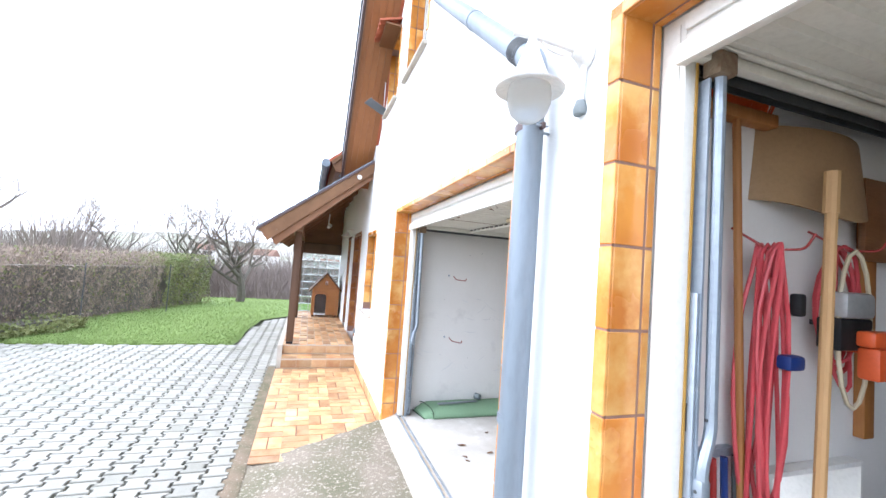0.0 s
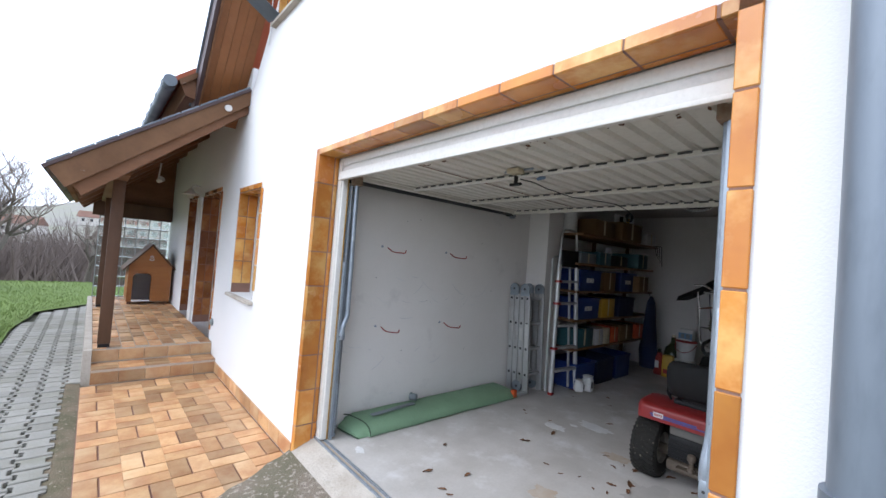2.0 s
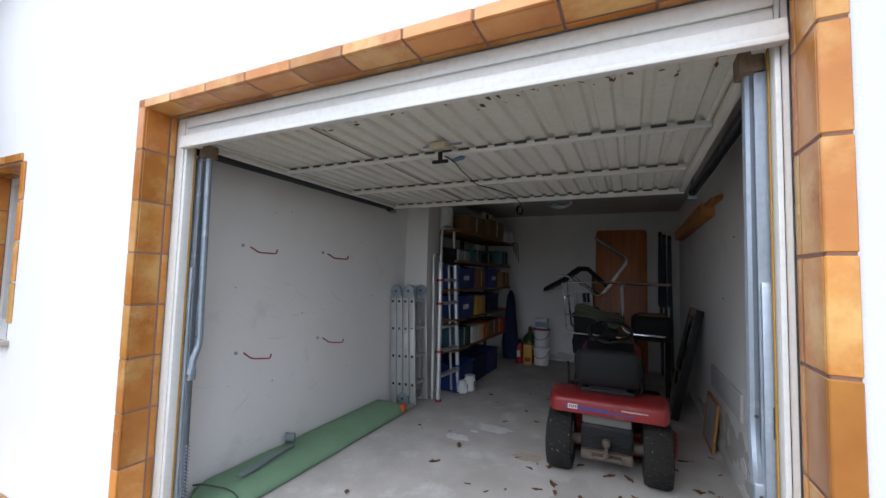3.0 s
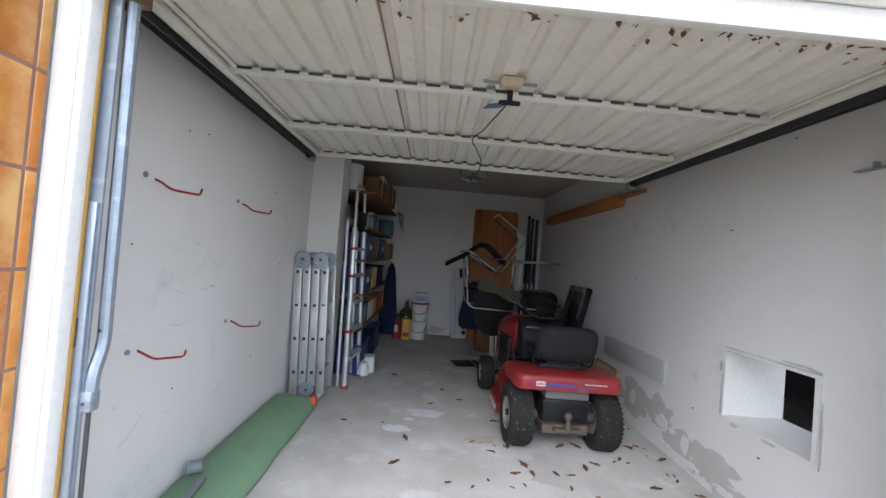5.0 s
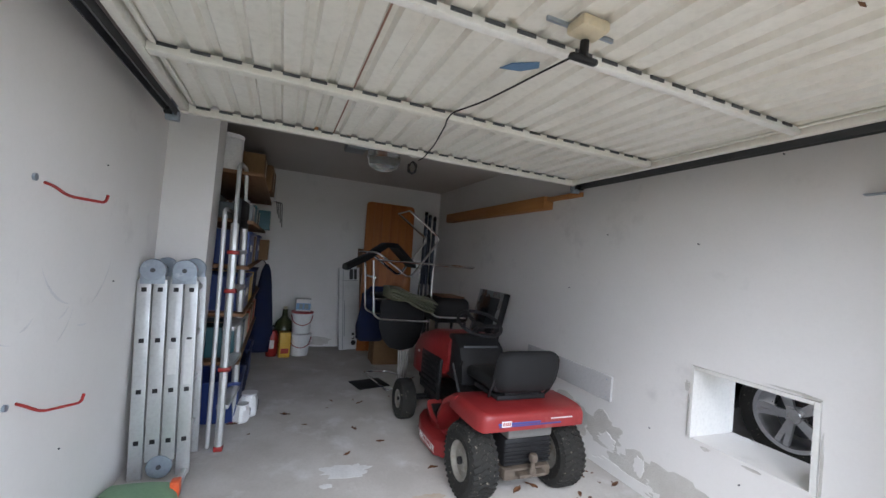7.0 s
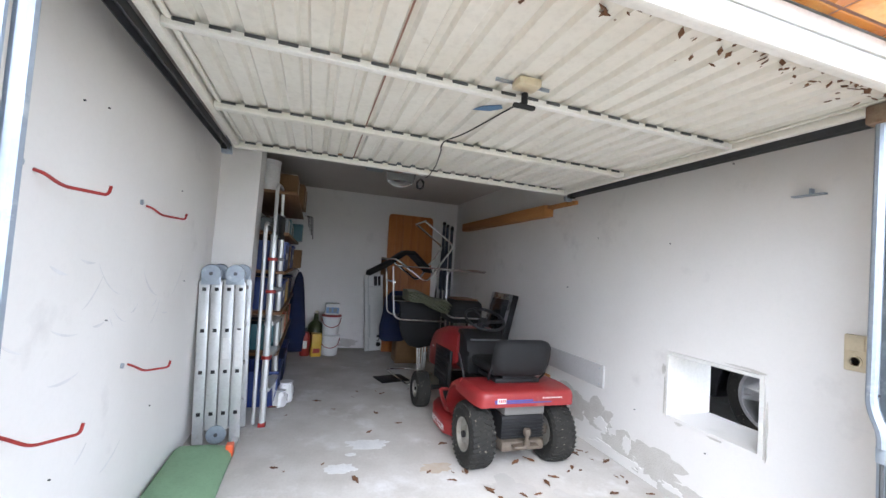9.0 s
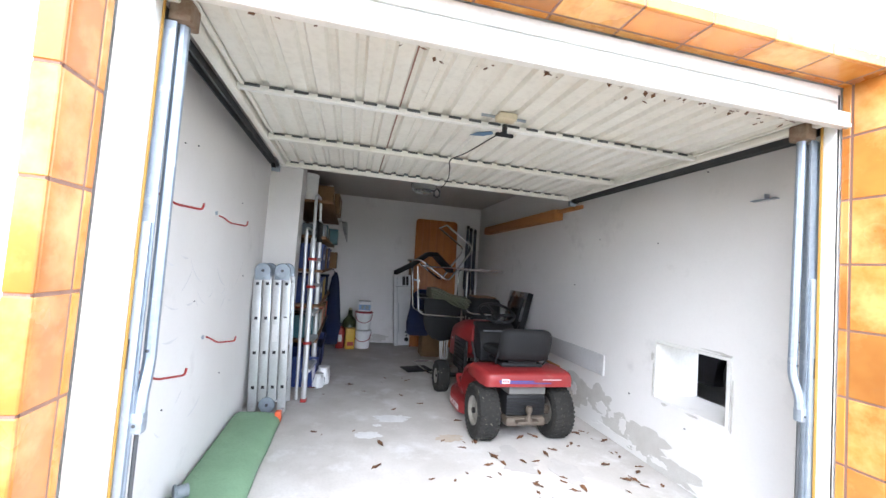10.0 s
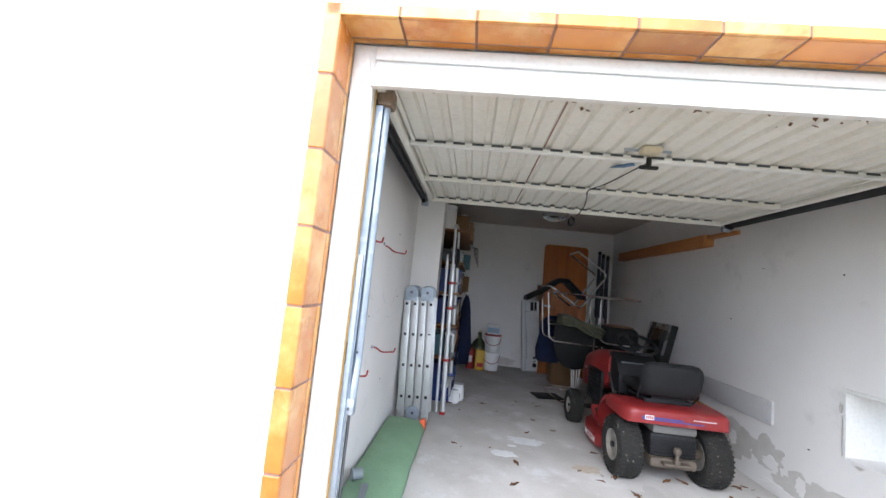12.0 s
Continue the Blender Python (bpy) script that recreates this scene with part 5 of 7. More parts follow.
# rear fender: a shallow rounded pan, turned down at the back
bm = bmesh.new()
secs = []
for x, hw, z0, z1 in ((-0.2, 0.28, 0.446, 0.508), (-0.197, 0.315, 0.436, 0.519), (-0.186, 0.335, 0.432, 0.528), (-0.16, 0.35, 0.432, 0.534), (-0.12, 0.362, 0.434, 0.537), (-0.05, 0.37, 0.438, 0.538), (0.05, 0.375, 0.442, 0.537), (0.15, 0.37, 0.44, 0.53), (0.22, 0.355, 0.43, 0.512)):
    secs.append([(x, y, z) for y, z in rounded(hw, z0, z1, min(0.04, (z1 - z0) * 0.5), 5)])
loft(bm, secs)
fender = part("fender", bm, RED, mower, "faded red rear fender", 50)
for s in (-1, 1):
    bm = bmesh.new()
    secs = []
    for x, z in ((0.12, 0.51), (0.2, 0.49), (0.28, 0.44), (0.36, 0.33), (0.43, 0.21), (0.52, 0.19), (0.6, 0.21), (0.66, 0.25), (0.69, 0.28)):
        secs.append([(x, s * 0.2, z - 0.02), (x, s * (0.37 if x < 0.4 else 0.31), z - 0.02), (x, s * (0.37 if x < 0.4 else 0.31), z + 0.012), (x, s * (0.355 if x < 0.4 else 0.295), z + 0.02), (x, s * 0.2, z + 0.02)])
    loft(bm, secs)
    fr = part("footrest", bm, RED, mower, "red moulded footrest", 50)
    bm = bmesh.new()
    prism(bm, [(0.46, 0.212), (0.6, 0.232), (0.66, 0.272), (0.65, 0.285), (0.59, 0.245), (0.46, 0.226)], s * 0.2, s * 0.29, "y")
    part("foot_pad", bm, BLACK, fr, "black ribbed foot pad")
bar("seat_plate", fender, BLACK, (-0.03, -0.17, 0.539, 0.26, 0.17, 0.566), r=0.004, label="black seat base plate")
# decal on the back of the fender
bar("decal_stripe", fender, material("violet_decal", (0.05, 0.06, 0.22), 0.4), (-0.2025, -0.16, 0.46, -0.2, 0.25, 0.468), (-0.2022, -0.02, 0.471, -0.2, 0.255, 0.483), label="violet-blue decal stripe")
bar("decal_plate", fender, PAPER, (-0.2035, 0.175, 0.462, -0.2, 0.235, 0.492), label="white maker's plate with red bars")
bar("decal_print", fender, RED_PLASTIC, *[(-0.2043, 0.181 + k * 0.013, 0.469, -0.2036, 0.189 + k * 0.013, 0.486) for k in range(4)])
bar("decal_line", fender, PAPER, *[(-0.202, -0.24 + k * 0.014, 0.486, -0.2, -0.231 + k * 0.014, 0.493) for k in range(11)], label="small worn pale lettering")
# seat
bm = bmesh.new()
secs = []
for z, x, hw, d in ((0.59, -0.02, 0.16, 0.06), (0.615, -0.045, 0.195, 0.085), (0.67, -0.065, 0.21, 0.08), (0.74, -0.082, 0.213, 0.07), (0.79, -0.09, 0.208, 0.065), (0.815, -0.09, 0.198, 0.06), (0.832, -0.085, 0.178, 0.045), (0.84, -0.08, 0.14, 0.025)):
    secs.append([(x + d * 0.5, -hw, z), (x - d * 0.2, -hw * 0.96, z), (x - d * 0.5, -hw * 0.75, z), (x - d * 0.6, 0, z), (x - d * 0.5, hw * 0.75, z), (x - d * 0.2, hw * 0.96, z), (x + d * 0.5, hw, z), (x + d * 0.45, 0, z)])
loft(bm, secs)
seat = part("seat", bm, BLACK_SEAT, mower, "dusty black moulded seat", 70)
bm = bmesh.new()
soft_box(bm, -0.05, -0.205, 0.585, 0.34, 0.205, 0.66, r=0.035, seg=3)
part("cushion", bm, BLACK_SEAT, seat)
bm = bmesh.new()
tube(bm, bend([(-0.04, -0.2, 0.68), (-0.02, -0.215, 0.6), (0.02, -0.2, 0.55)], 0.02), 0.008, 6)
tube(bm, bend([(-0.04, 0.2, 0.68), (-0.02, 0.215, 0.6), (0.02, 0.2, 0.55)], 0.02), 0.008, 6)
soft_box(bm, -0.03, -0.12, 0.5665, 0.28, 0.12, 0.586, r=0.006)
part("seat_bracket", bm, BLACK, seat)
# rear box, axle and tow ball
bm = bmesh.new()
soft_box(bm, -0.13, -0.16, 0.2, 0.1, 0.16, 0.36, r=0.02)
case = part("rear_case", bm, BLACK, mower, "ribbed black rear case")
for k in range(6):
    bar("rib", case, BLACK, (-0.14, -0.155, 0.215 + k * 0.022, -0.1305, 0.155, 0.225 + k * 0.022), r=0.003)
bar("case_top", mower, material("dusty_black_cover", (0.13, 0.125, 0.115), 0.7, second=(0.09, 0.087, 0.08)), (-0.145, -0.15, 0.362, 0.1, 0.15, 0.42), label="grey dusty cover plate", r=0.012)
bm = bmesh.new()
soft_box(bm, -0.15, -0.16, 0.13, 0.12, 0.16, 0.2, r=0.02)
tube(bm, [(0, -0.29, 0.205), (0, 0.29, 0.205)], 0.035, 12)
soft_box(bm, -0.2, -0.09, 0.165, -0.12, 0.09, 0.185, r=0.006)
part("rear_axle", bm, material("grimy_cast_metal", (0.12, 0.095, 0.07), 0.7, 0.2, second=(0.07, 0.055, 0.045), scale=14, bump=0.4), mower, "grimy cast axle and hitch plate")
bm = bmesh.new()
lathe(bm, [(0.022, 0.0), (0.022, 0.02), (0.013, 0.03), (0.012, 0.055), (0.022, 0.065), (0.027, 0.085), (0.02, 0.105), (0.0, 0.11)], 16, pose(-0.185, 0, 0.185))
part("tow_ball", bm, bpy.data.materials["grimy_cast_metal"], mower, "rusty tow ball")
# chassis, hood, dash
bar("chassis", mower, BLACK, (0.1, -0.14, 0.16, 1.2, 0.14, 0.3), (0.25, -0.13, 0.3, 0.6, 0.13, 0.48), r=0.01)
bm = bmesh.new()
secs = []
for x, hw, z0, z1, r in ((0.64, 0.2, 0.52, 0.775, 0.07), (0.8, 0.235, 0.42, 0.785, 0.09), (1.0, 0.245, 0.4, 0.765, 0.1), (1.2, 0.235, 0.38, 0.71, 0.1), (1.33, 0.21, 0.37, 0.62, 0.09), (1.38, 0.17, 0.38, 0.55, 0.07)):
    secs.append([(x, y, z) for y, z in rounded(hw, z0, z1, r)])
loft(bm, secs)
hood = part("hood", bm, RED, mower, "dull red engine hood", 60)
for s in (-1, 1):
    bm = bmesh.new()
    soft_box(bm, 0.66, s * 0.235 - 0.012, 0.3, 1.05, s * 0.235 + 0.012, 0.6, r=0.008)
    for k in range(7):
        soft_box(bm, 0.69, s * 0.25 - 0.012, 0.33 + k * 0.036, 1.0, s * 0.25 + 0.008, 0.35 + k * 0.036, r=0.004, seg=1)
    part("engine_grille", bm, BLACK, mower, "black ribbed engine side cover")
bar("hood_badge", hood, PAPER, *[(1.1 + 0.012 * k, 0.2455, 0.55, 1.108 + 0.012 * k, 0.2475, 0.565) for k in range(4)], label="small pale badge")
bm = bmesh.new()
prism(bm, [(0.42, 0.48), (0.7, 0.48), (0.7, 0.79), (0.62, 0.8), (0.5, 0.72), (0.44, 0.6)], -0.18, 0.18, "y", bevel=0.015)
dash = part("dashboard", bm, BLACK, mower, "dark grey dashboard")
bar("control_panel", dash, RAIL, (0.505, -0.14, 0.69, 0.52, 0.14, 0.735), r=0.004)
tubing("lever", dash, BLACK, [(0.5, 0.16, 0.55), (0.42, 0.19, 0.66)], 0.008, 8, label="black lever with knob")
tubing("lever", mower, BLACK, [(0.25, 0.28, 0.5), (0.34, 0.3, 0.66)], 0.009, 8)
tubing("key_ring", dash, CHROME, [(0.5, -0.06, 0.66), (0.495, -0.06, 0.62), (0.49, -0.065, 0.59)], 0.008, 8, label="keys with a pale tag")
bm = bmesh.new()
ringp = [(0.165 * math.cos(2 * math.pi * k / 28), 0.165 * math.sin(2 * math.pi * k / 28), 0) for k in range(28)]
tube(bm, ringp, 0.013, 8, closed=True)
for k in range(3):
    a = 2 * math.pi * (k / 3 + 0.05)
    tube(bm, [(0.02 * math.cos(a), 0.02 * math.sin(a), -0.025), (0.16 * math.cos(a), 0.16 * math.sin(a), 0)], 0.014, 6)
lathe(bm, [(0, -0.05), (0.045, -0.045), (0.05, -0.02), (0.04, -0.01), (0, -0.008)], 18)
sw = part("steering_wheel", bm, BLACK, mower, "black steering wheel")
sw.matrix_basis = pose(0.565, 0, 0.89, 0, -24, 0)
tubing("steering_column", mower, BLACK, [(0.585, 0, 0.86), (0.66, 0, 0.7)], 0.02, 10)
# cutting deck
bm = bmesh.new()
outline = [(0.24, -0.32), (0.34, -0.45), (0.6, -0.48), (0.82, -0.42), (0.9, -0.25), (0.9, 0.25), (0.8, 0.32), (0.62, 0.375), (0.38, 0.375), (0.26, 0.28)]
prism(bm, outline, 0.05, 0.16, "z", bevel=0.02)
prism(bm, [(0.55 + (x - 0.55) * 0.75, y * 0.75) for x, y in outline], 0.16, 0.19, "z", bevel=0.01)
deck = part("cutting_deck", bm, RED, mower, "red steel cutting deck", 40)
bar("deck_edge", deck, BLACK, (0.24, -0.3, 0.03, 0.86, 0.3, 0.052), r=0.006, label="dirty black deck rim")
word = text_on("deck_lettering", "RECYCLER", 0.058, pose(0.62, 0.3775, 0.083, 90, 0, 180), PAPER, deck)
axle = tubing("front_axle", mower, BLACK, [(1.13, -0.26, 0.17), (1.13, 0.26, 0.17)], 0.022, 10)

# ---- stacked cantilever chairs ----
under = thing("cantilever_chair", "black cantilever chair with chrome frame, standing under another", "chair", pose(0, 0, 0), "stacked chairs")
for k, (y0, y1, xe, ye) in enumerate(((-1.855, -1.88, 3.56, -1.8), (-1.885, -1.9, 3.66, -1.74), (-1.925, -1.93, 4.0, -2.1), (-1.96, -1.96, 4.08, -2.16))):
    tubing("side_frame", under, CHROME, [(3.75 + 0.012 * k, y0, 0.42), (3.74 + 0.012 * k, y1, 0.012), (xe, ye, 0.012)], 0.011, 8, 0.05)
tubing("floor_runner", under, CHROME, [(4.0, -2.1, 0.012), (4.3, -1.9, 0.012), (4.28, -1.62, 0.012), (3.66, -1.74, 0.012)], 0.011, 8, 0.06)
bm = bmesh.new()
pan_out = [(-1.62, 0.92), (-1.63, 0.62), (-1.67, 0.5), (-1.75, 0.41), (-1.87, 0.38), (-2.0, 0.41), (-2.06, 0.5), (-2.09, 0.64), (-2.09, 0.92)]
prism(bm, pan_out, 3.73, 3.77, "x", bevel=0.012)
part("backrest", bm, BLACK_SEAT, under, "black padded shell with rounded edge")
bm = bmesh.new()
soft_box(bm, 3.75, -2.1, 0.86, 4.2, -1.6, 0.92, r=0.02)
part("seat", bm, BLACK_SEAT, under)
mid = thing("cantilever_chair", "chrome cantilever chair frame resting on the one below", "chair", pose(0, 0, 0), "stacked chairs")
for x in (3.68, 4.1):
    tubing("side_frame", mid, CHROME, [(x, -1.5, 1.27), (x, -1.55, 0.74), (x, -1.62, 0.7), (x, -2.12, 0.69)], 0.011, 8, 0.06)
    tubing("side_frame", mid, CHROME, [(x + 0.02, -2.59, 1.27), (x + 0.02, -2.13, 1.27), (x + 0.02, -2.14, 0.78), (x + 0.02, -2.22, 0.735), (x + 0.02, -2.55, 0.73)], 0.011, 8, 0.06)
tubing("cross_rail", mid, CHROME, [(3.68, -1.55, 0.9), (3.68, -2.1, 0.92)], 0.009, 8)
tubing("top_rail", mid, CHROME, [(3.7, -1.55, 1.275), (3.7, -2.6, 1.28)], 0.011, 8)
tubing("cross_rail", mid, CHROME, [(3.68, -1.53, 1.1), (4.1, -1.53, 1.1)], 0.011, 8)
tubing("cross_rail", mid, CHROME, [(3.7, -2.57, 1.27), (4.12, -2.57, 1.27)], 0.011, 8)
flip = thing("cantilever_chair", "upturned chrome cantilever chair with black seat on the stack", "chair", pose(0, 0, 0), "stacked chairs")
for x in (3.74, 4.16):
    tubing("side_frame", flip, CHROME, [(x, -1.44, 1.34), (x, -1.55, 1.35), (x, -1.9, 1.11), (x, -2.2, 1.55), (x, -1.84, 1.8)], 0.012, 8, 0.07)
tubing("floor_bar", flip, CHROME, [(3.74, -1.84, 1.8), (4.16, -1.84, 1.8)], 0.012, 8)
bm = bmesh.new()
secs = []
for y, z in ((-1.27, 1.17), (-1.34, 1.21), (-1.48, 1.29), (-1.58, 1.37), (-1.66, 1.43), (-1.76, 1.43), (-1.86, 1.34), (-1.97, 1.24)):
    secs.append([(3.76, y, z - 0.02), (3.8, y, z + 0.03), (4.1, y, z + 0.03), (4.14, y, z - 0.02)])
loft(bm, secs)
part("seat", bm, BLACK_SEAT, flip, "black padded seat shell, upside down", 60)
cloth = thing("folded_canvas", "folded olive canvas lying over the chairs", "cloth")
bm = bmesh.new()
for k in range(5):
    secs = []
    for i in range(14):
        t = i / 13
        y = -1.66 - t * (0.5 - 0.02 * k)
        z = 1.01 - 0.13 * t ** 1.4 - 0.018 * k + 0.012 * math.sin(t * 9 + k)
        secs.append([(3.56 - 0.02 * k, y, z - 0.012), (3.55 - 0.02 * k, y, z), (3.68, y - 0.01, z + 0.022), (3.84, y, z + 0.012), (3.84, y, z - 0.012)])
    loft(bm, secs)
part("canvas", bm, OLIVE, cloth, smooth=60)
bench = thing("padded_bench", "black upholstered bench with wooden top edge", "bench", pose(3.95, -2.42, 0))
bm = bmesh.new()
soft_box(bm, -0.2, -0.21, 0.66, 0.25, 0.2, 0.93, r=0.07, seg=4)
part("body", bm, BLACK_SEAT, bench)
bar("panel", bench, SHELFWOOD, (-0.15, -0.15, 0.931, 0.2, 0.12, 0.945), r=0.004, label="brown wooden panel")
for x in (-0.15, 0.2):
    for y in (-0.17, 0.16):
        tubing("leg", bench, BLACK, [(x, y, 0.0), (x, y, 0.67)], 0.016, 8)
jacket = thing("blue_jacket", "dark blue jacket hung over the chairs", "jacket")
bm = bmesh.new()
secs = []
for z, y0, y1, d in ((0.33, -1.57, -1.82, 0.04), (0.36, -1.53, -1.86, 0.06), (0.5, -1.52, -1.9, 0.08), (0.7, -1.55, -1.92, 0.08), (0.87, -1.57, -1.9, 0.07), (0.96, -1.66, -1.84, 0.05)):
    ring_p = []
    for i in range(16):
        a = 2 * math.pi * i / 16
        k = 1 + 0.18 * noise.noise((math.cos(a) * 2, math.sin(a) * 2, z * 4))
        ring_p.append((4.42 + d * math.cos(a) * k, (y0 + y1) / 2 + (y0 - y1) / 2 * math.sin(a) * k, z))
    secs.append(ring_p)
loft(bm, secs)
part("cloth", bm, BLUE_CLOTH, jacket, smooth=70)
hangpeg = tubing("hanger", jacket, CHROME, [(4.42, -1.76, 0.93), (4.15, -1.76, 0.9), (4.12, -1.76, 0.9)], 0.008, 6)
box_ob = thing("cardboard_box", "brown cardboard box on the floor", "box", pose(4.75, -1.98, 0))
bar("carton", box_ob, CARDBOARD, (-0.15, -0.18, 0.0, 0.15, 0.18, 0.3), r=0.005)
bar("flap", box_ob, CARDBOARD, (-0.15, -0.18, 0.301, -0.005, 0.18, 0.307), (0.005, -0.18, 0.301, 0.15, 0.18, 0.307))
mould = thing("floor_mat", "dark rubber scrap lying on the floor", "rubber mat", pose(3.9, -1.62, 0, 0, 0, 15))
bar("sheet", mould, BLACK, (-0.13, -0.17, 0.0, 0.13, 0.17, 0.012), r=0.004)

# ---- leaning panels and boxes at the back ----
panel = thing("pine_table_top", "varnished pine plank panel leaning on the back wall", "panel", pose(5.3, -2.08, 0.0, 0, 5.4, 0))
for k in range(6):
    bm = bmesh.new()
    y = -0.354 + k * 0.118
    if k in (0, 5):
        s = 1 if k == 0 else -1
        e, i = (y, y + 0.117) if k == 0 else (y + 0.117, y)
        prism(bm, [(e, 0.0), (i, 0.0), (i, 2.08), (e + s * 0.05, 2.08), (e + s * 0.015, 2.065), (e, 2.03)], 0, 0.028, "x", bevel=0.002)
    else:
        soft_box(bm, 0, y, 0, 0.028, y + 0.117, 2.08, r=0.002, seg=1)
    part("plank", bm, PINE, panel)
panel2 = thing("brown_board", "brown board leaning behind the pine panel", "board", pose(5.47, -1.9, 0.0, 0, 2.2, 0))
bar("board", panel2, SHELFWOOD, (0, -0.3, 0, 0.016, 0.235, 1.39), r=0.002)
carton = thing("tall_carton", "tall slim white printed carton on the back wall", "carton", pose(5.33, -1.63, 0.0, -4.4, 2.2, 0))
bar("carton", carton, PAPER, (0, -0.135, 0.011, 0.09, 0.135, 1.12), r=0.004)
bar("print", carton, GREY_PLASTIC, *[(-0.002, 0.055, 0.2 + k * 0.03, -0.0005, 0.066, 0.222 + k * 0.03) for k in range(16)], (-0.002, 0.08, 0.02, -0.0005, 0.086, 1.1), label="column of small grey print")
bar("print", carton, BLACK, (-0.002, -0.1, 0.96, -0.0005, -0.06, 1.1), (-0.002, -0.05, 0.96, -0.0005, 0.0, 1.1), (-0.002, -0.11, 0.94, -0.0005, 0.1, 0.944), label="black printed symbols")
bm = bmesh.new()
lathe(bm, [(0.03, 0), (0.034, 0.001), (0.0, 0.002)], 20, pose(-0.0005, -0.06, 0.1, 0, -90, 0))
part("print", bm, BLACK, carton, "round dark mark")
bar("print", carton, BLACK, (-0.002, -0.075, 0.15, -0.0005, -0.04, 0.163), (-0.002, -0.075, 0.163, -0.0005, -0.064, 0.185), (-0.002, -0.075, 0.2, -0.0005, -0.04, 0.235), label="dark printed blocks")
for k, (y, lean) in enumerate(((-2.62, 2.2), (-2.68, 3.4), (-2.74, 2.8))):
    pole = thing("folded_parasol", "dark folded parasol pole standing in the corner", "pole", pose(5.36 - 0.03 * k, y, 0, 0, 1.5, 0), "poles in the corner")
    tubing("pole", pole, RAIL, [(0, 0, 0), (0, 0.01 * lean, 2.0 - 0.04 * k)], 0.02, 10)
    bm = bmesh.new()
    lathe(bm, [(0.02, 0.95), (0.03, 1.0), (0.028, 1.5), (0.022, 1.95), (0.0, 1.97)], 9, pose(0, 0.01 * lean, 0))
    part("canopy", bm, material("slate_blue_fabric", (0.05, 0.06, 0.08), 0.8), pole, "slate-blue rolled fabric")
    bm = bmesh.new()
    lathe(bm, [(0.022, 0.0), (0.026, 0.01), (0.026, 0.04), (0.02, 0.05), (0.0, 0.052)], 10, pose(0, 0.01 * lean, 1.97 - 0.04 * k))
    part("knob", bm, BLACK, pole)
hob = thing("steel_hood", "brushed steel appliance panel leaning on the wall", "appliance panel", pose(3.6, -2.59, 0.0, 12, 0, 0))
bm = bmesh.new()
soft_box(bm, -0.27, -0.03, 0.007, 0.27, 0.03, 1.07, r=0.008)
part("panel", bm, BRUSHED, hob)
bar("window", hob, DARK, (-0.2, 0.031, 0.45, 0.21, 0.034, 1.0), label="dark glass window", r=0.001)
bar("edge", hob, BLACK, (-0.278, -0.034, 0.008, -0.271, 0.034, 1.07), r=0.002)
frame_b = thing("framed_board", "ochre wood-edged board leaning against the wall", "board", pose(2.85, -2.79, 0.0, 6, 0, 0))
bar("panel", frame_b, GREY_BOARD, (-0.2, -0.008, 0.02, 0.2, 0.0, 0.36), r=0.0)
bar("edge", frame_b, BEAM, (-0.22, -0.012, 0, -0.201, 0.006, 0.38), (0.201, -0.012, 0, 0.22, 0.006, 0.38), (-0.2, -0.012, 0, 0.2, 0.006, 0.019), (-0.2, -0.012, 0.361, 0.2, 0.006, 0.38))
stick = thing("timber_offcut", "pale and dark timber offcuts leaning at the door post", "timber", pose(0.42, -2.76, 0, 0, 0, 0))
bm = bmesh.new()
box(bm, -0.012, -0.05, 0, 0.012, 0.02, 0.52, pose(0, 0, 0, 0, -24, 0))
part("offcut", bm, BEAM, stick)
bm = bmesh.new()
box(bm, -0.012, -0.04, 0, 0.012, 0.03, 0.48, pose(-0.05, 0.03, 0, 0, -20, 0))
part("offcut", bm, WOOD_DARK, stick)

# ---- ceiling lamp ----
cl = thing("ceiling_lamp", "round clear glass ceiling lamp with grey base", "lamp", pose(3.55, -1.48, 2.34) @ Matrix.Diagonal((1.5, 1.5, 1.3, 1)))
bm = bmesh.new()
lathe(bm, [(0.0, 0.0), (0.11, 0.0), (0.115, -0.02), (0.1, -0.045), (0.0, -0.045)], 20)
part("base", bm, GREY_PLASTIC, cl)
bm = bmesh.new()
lathe(bm, [(0.1, -0.046), (0.105, -0.08), (0.09, -0.14), (0.05, -0.165), (0.0, -0.17)], 18)
part("globe", bm, glass("ribbed_glass", (0.85, 0.9, 0.9), 0.2), cl, "ribbed glass globe")
bar("cable_box", cl, GREY_PLASTIC, (-0.06, 0.12, -0.06, 0.08, 0.24, 0.0), r=0.01)
pl = thing("ceiling_block", "small wooden block on the ceiling", "block", pose(3.3, -0.82, 2.339))
bar("block", pl, BEAM, (-0.05, -0.03, -0.04, 0.05, 0.03, 0.0), r=0.003)

# ---- shelves along the wall, and what stands on them ----
rack = thing("wall_shelving", "tall wooden shelving packed with crates and boxes", "shelving", pose(0, 0, 0))
LEVELS = (0.48, 0.82, 1.16, 1.49, 1.84)
for z in LEVELS:
    bar("shelf", rack, SHELFWOOD, (3.02, -0.46 if z < 1.8 else -0.5, z - 0.025, 5.2, -0.01, z), r=0.002)
for x in (3.02, 4.1, 5.16):
    for y in (-0.05,):
        bar("upright", rack, SHELFWOOD, (x, y - 0.02, 0, x + 0.04, y + 0.02, 1.81 if x > 3.1 else 1.81), r=0.002)


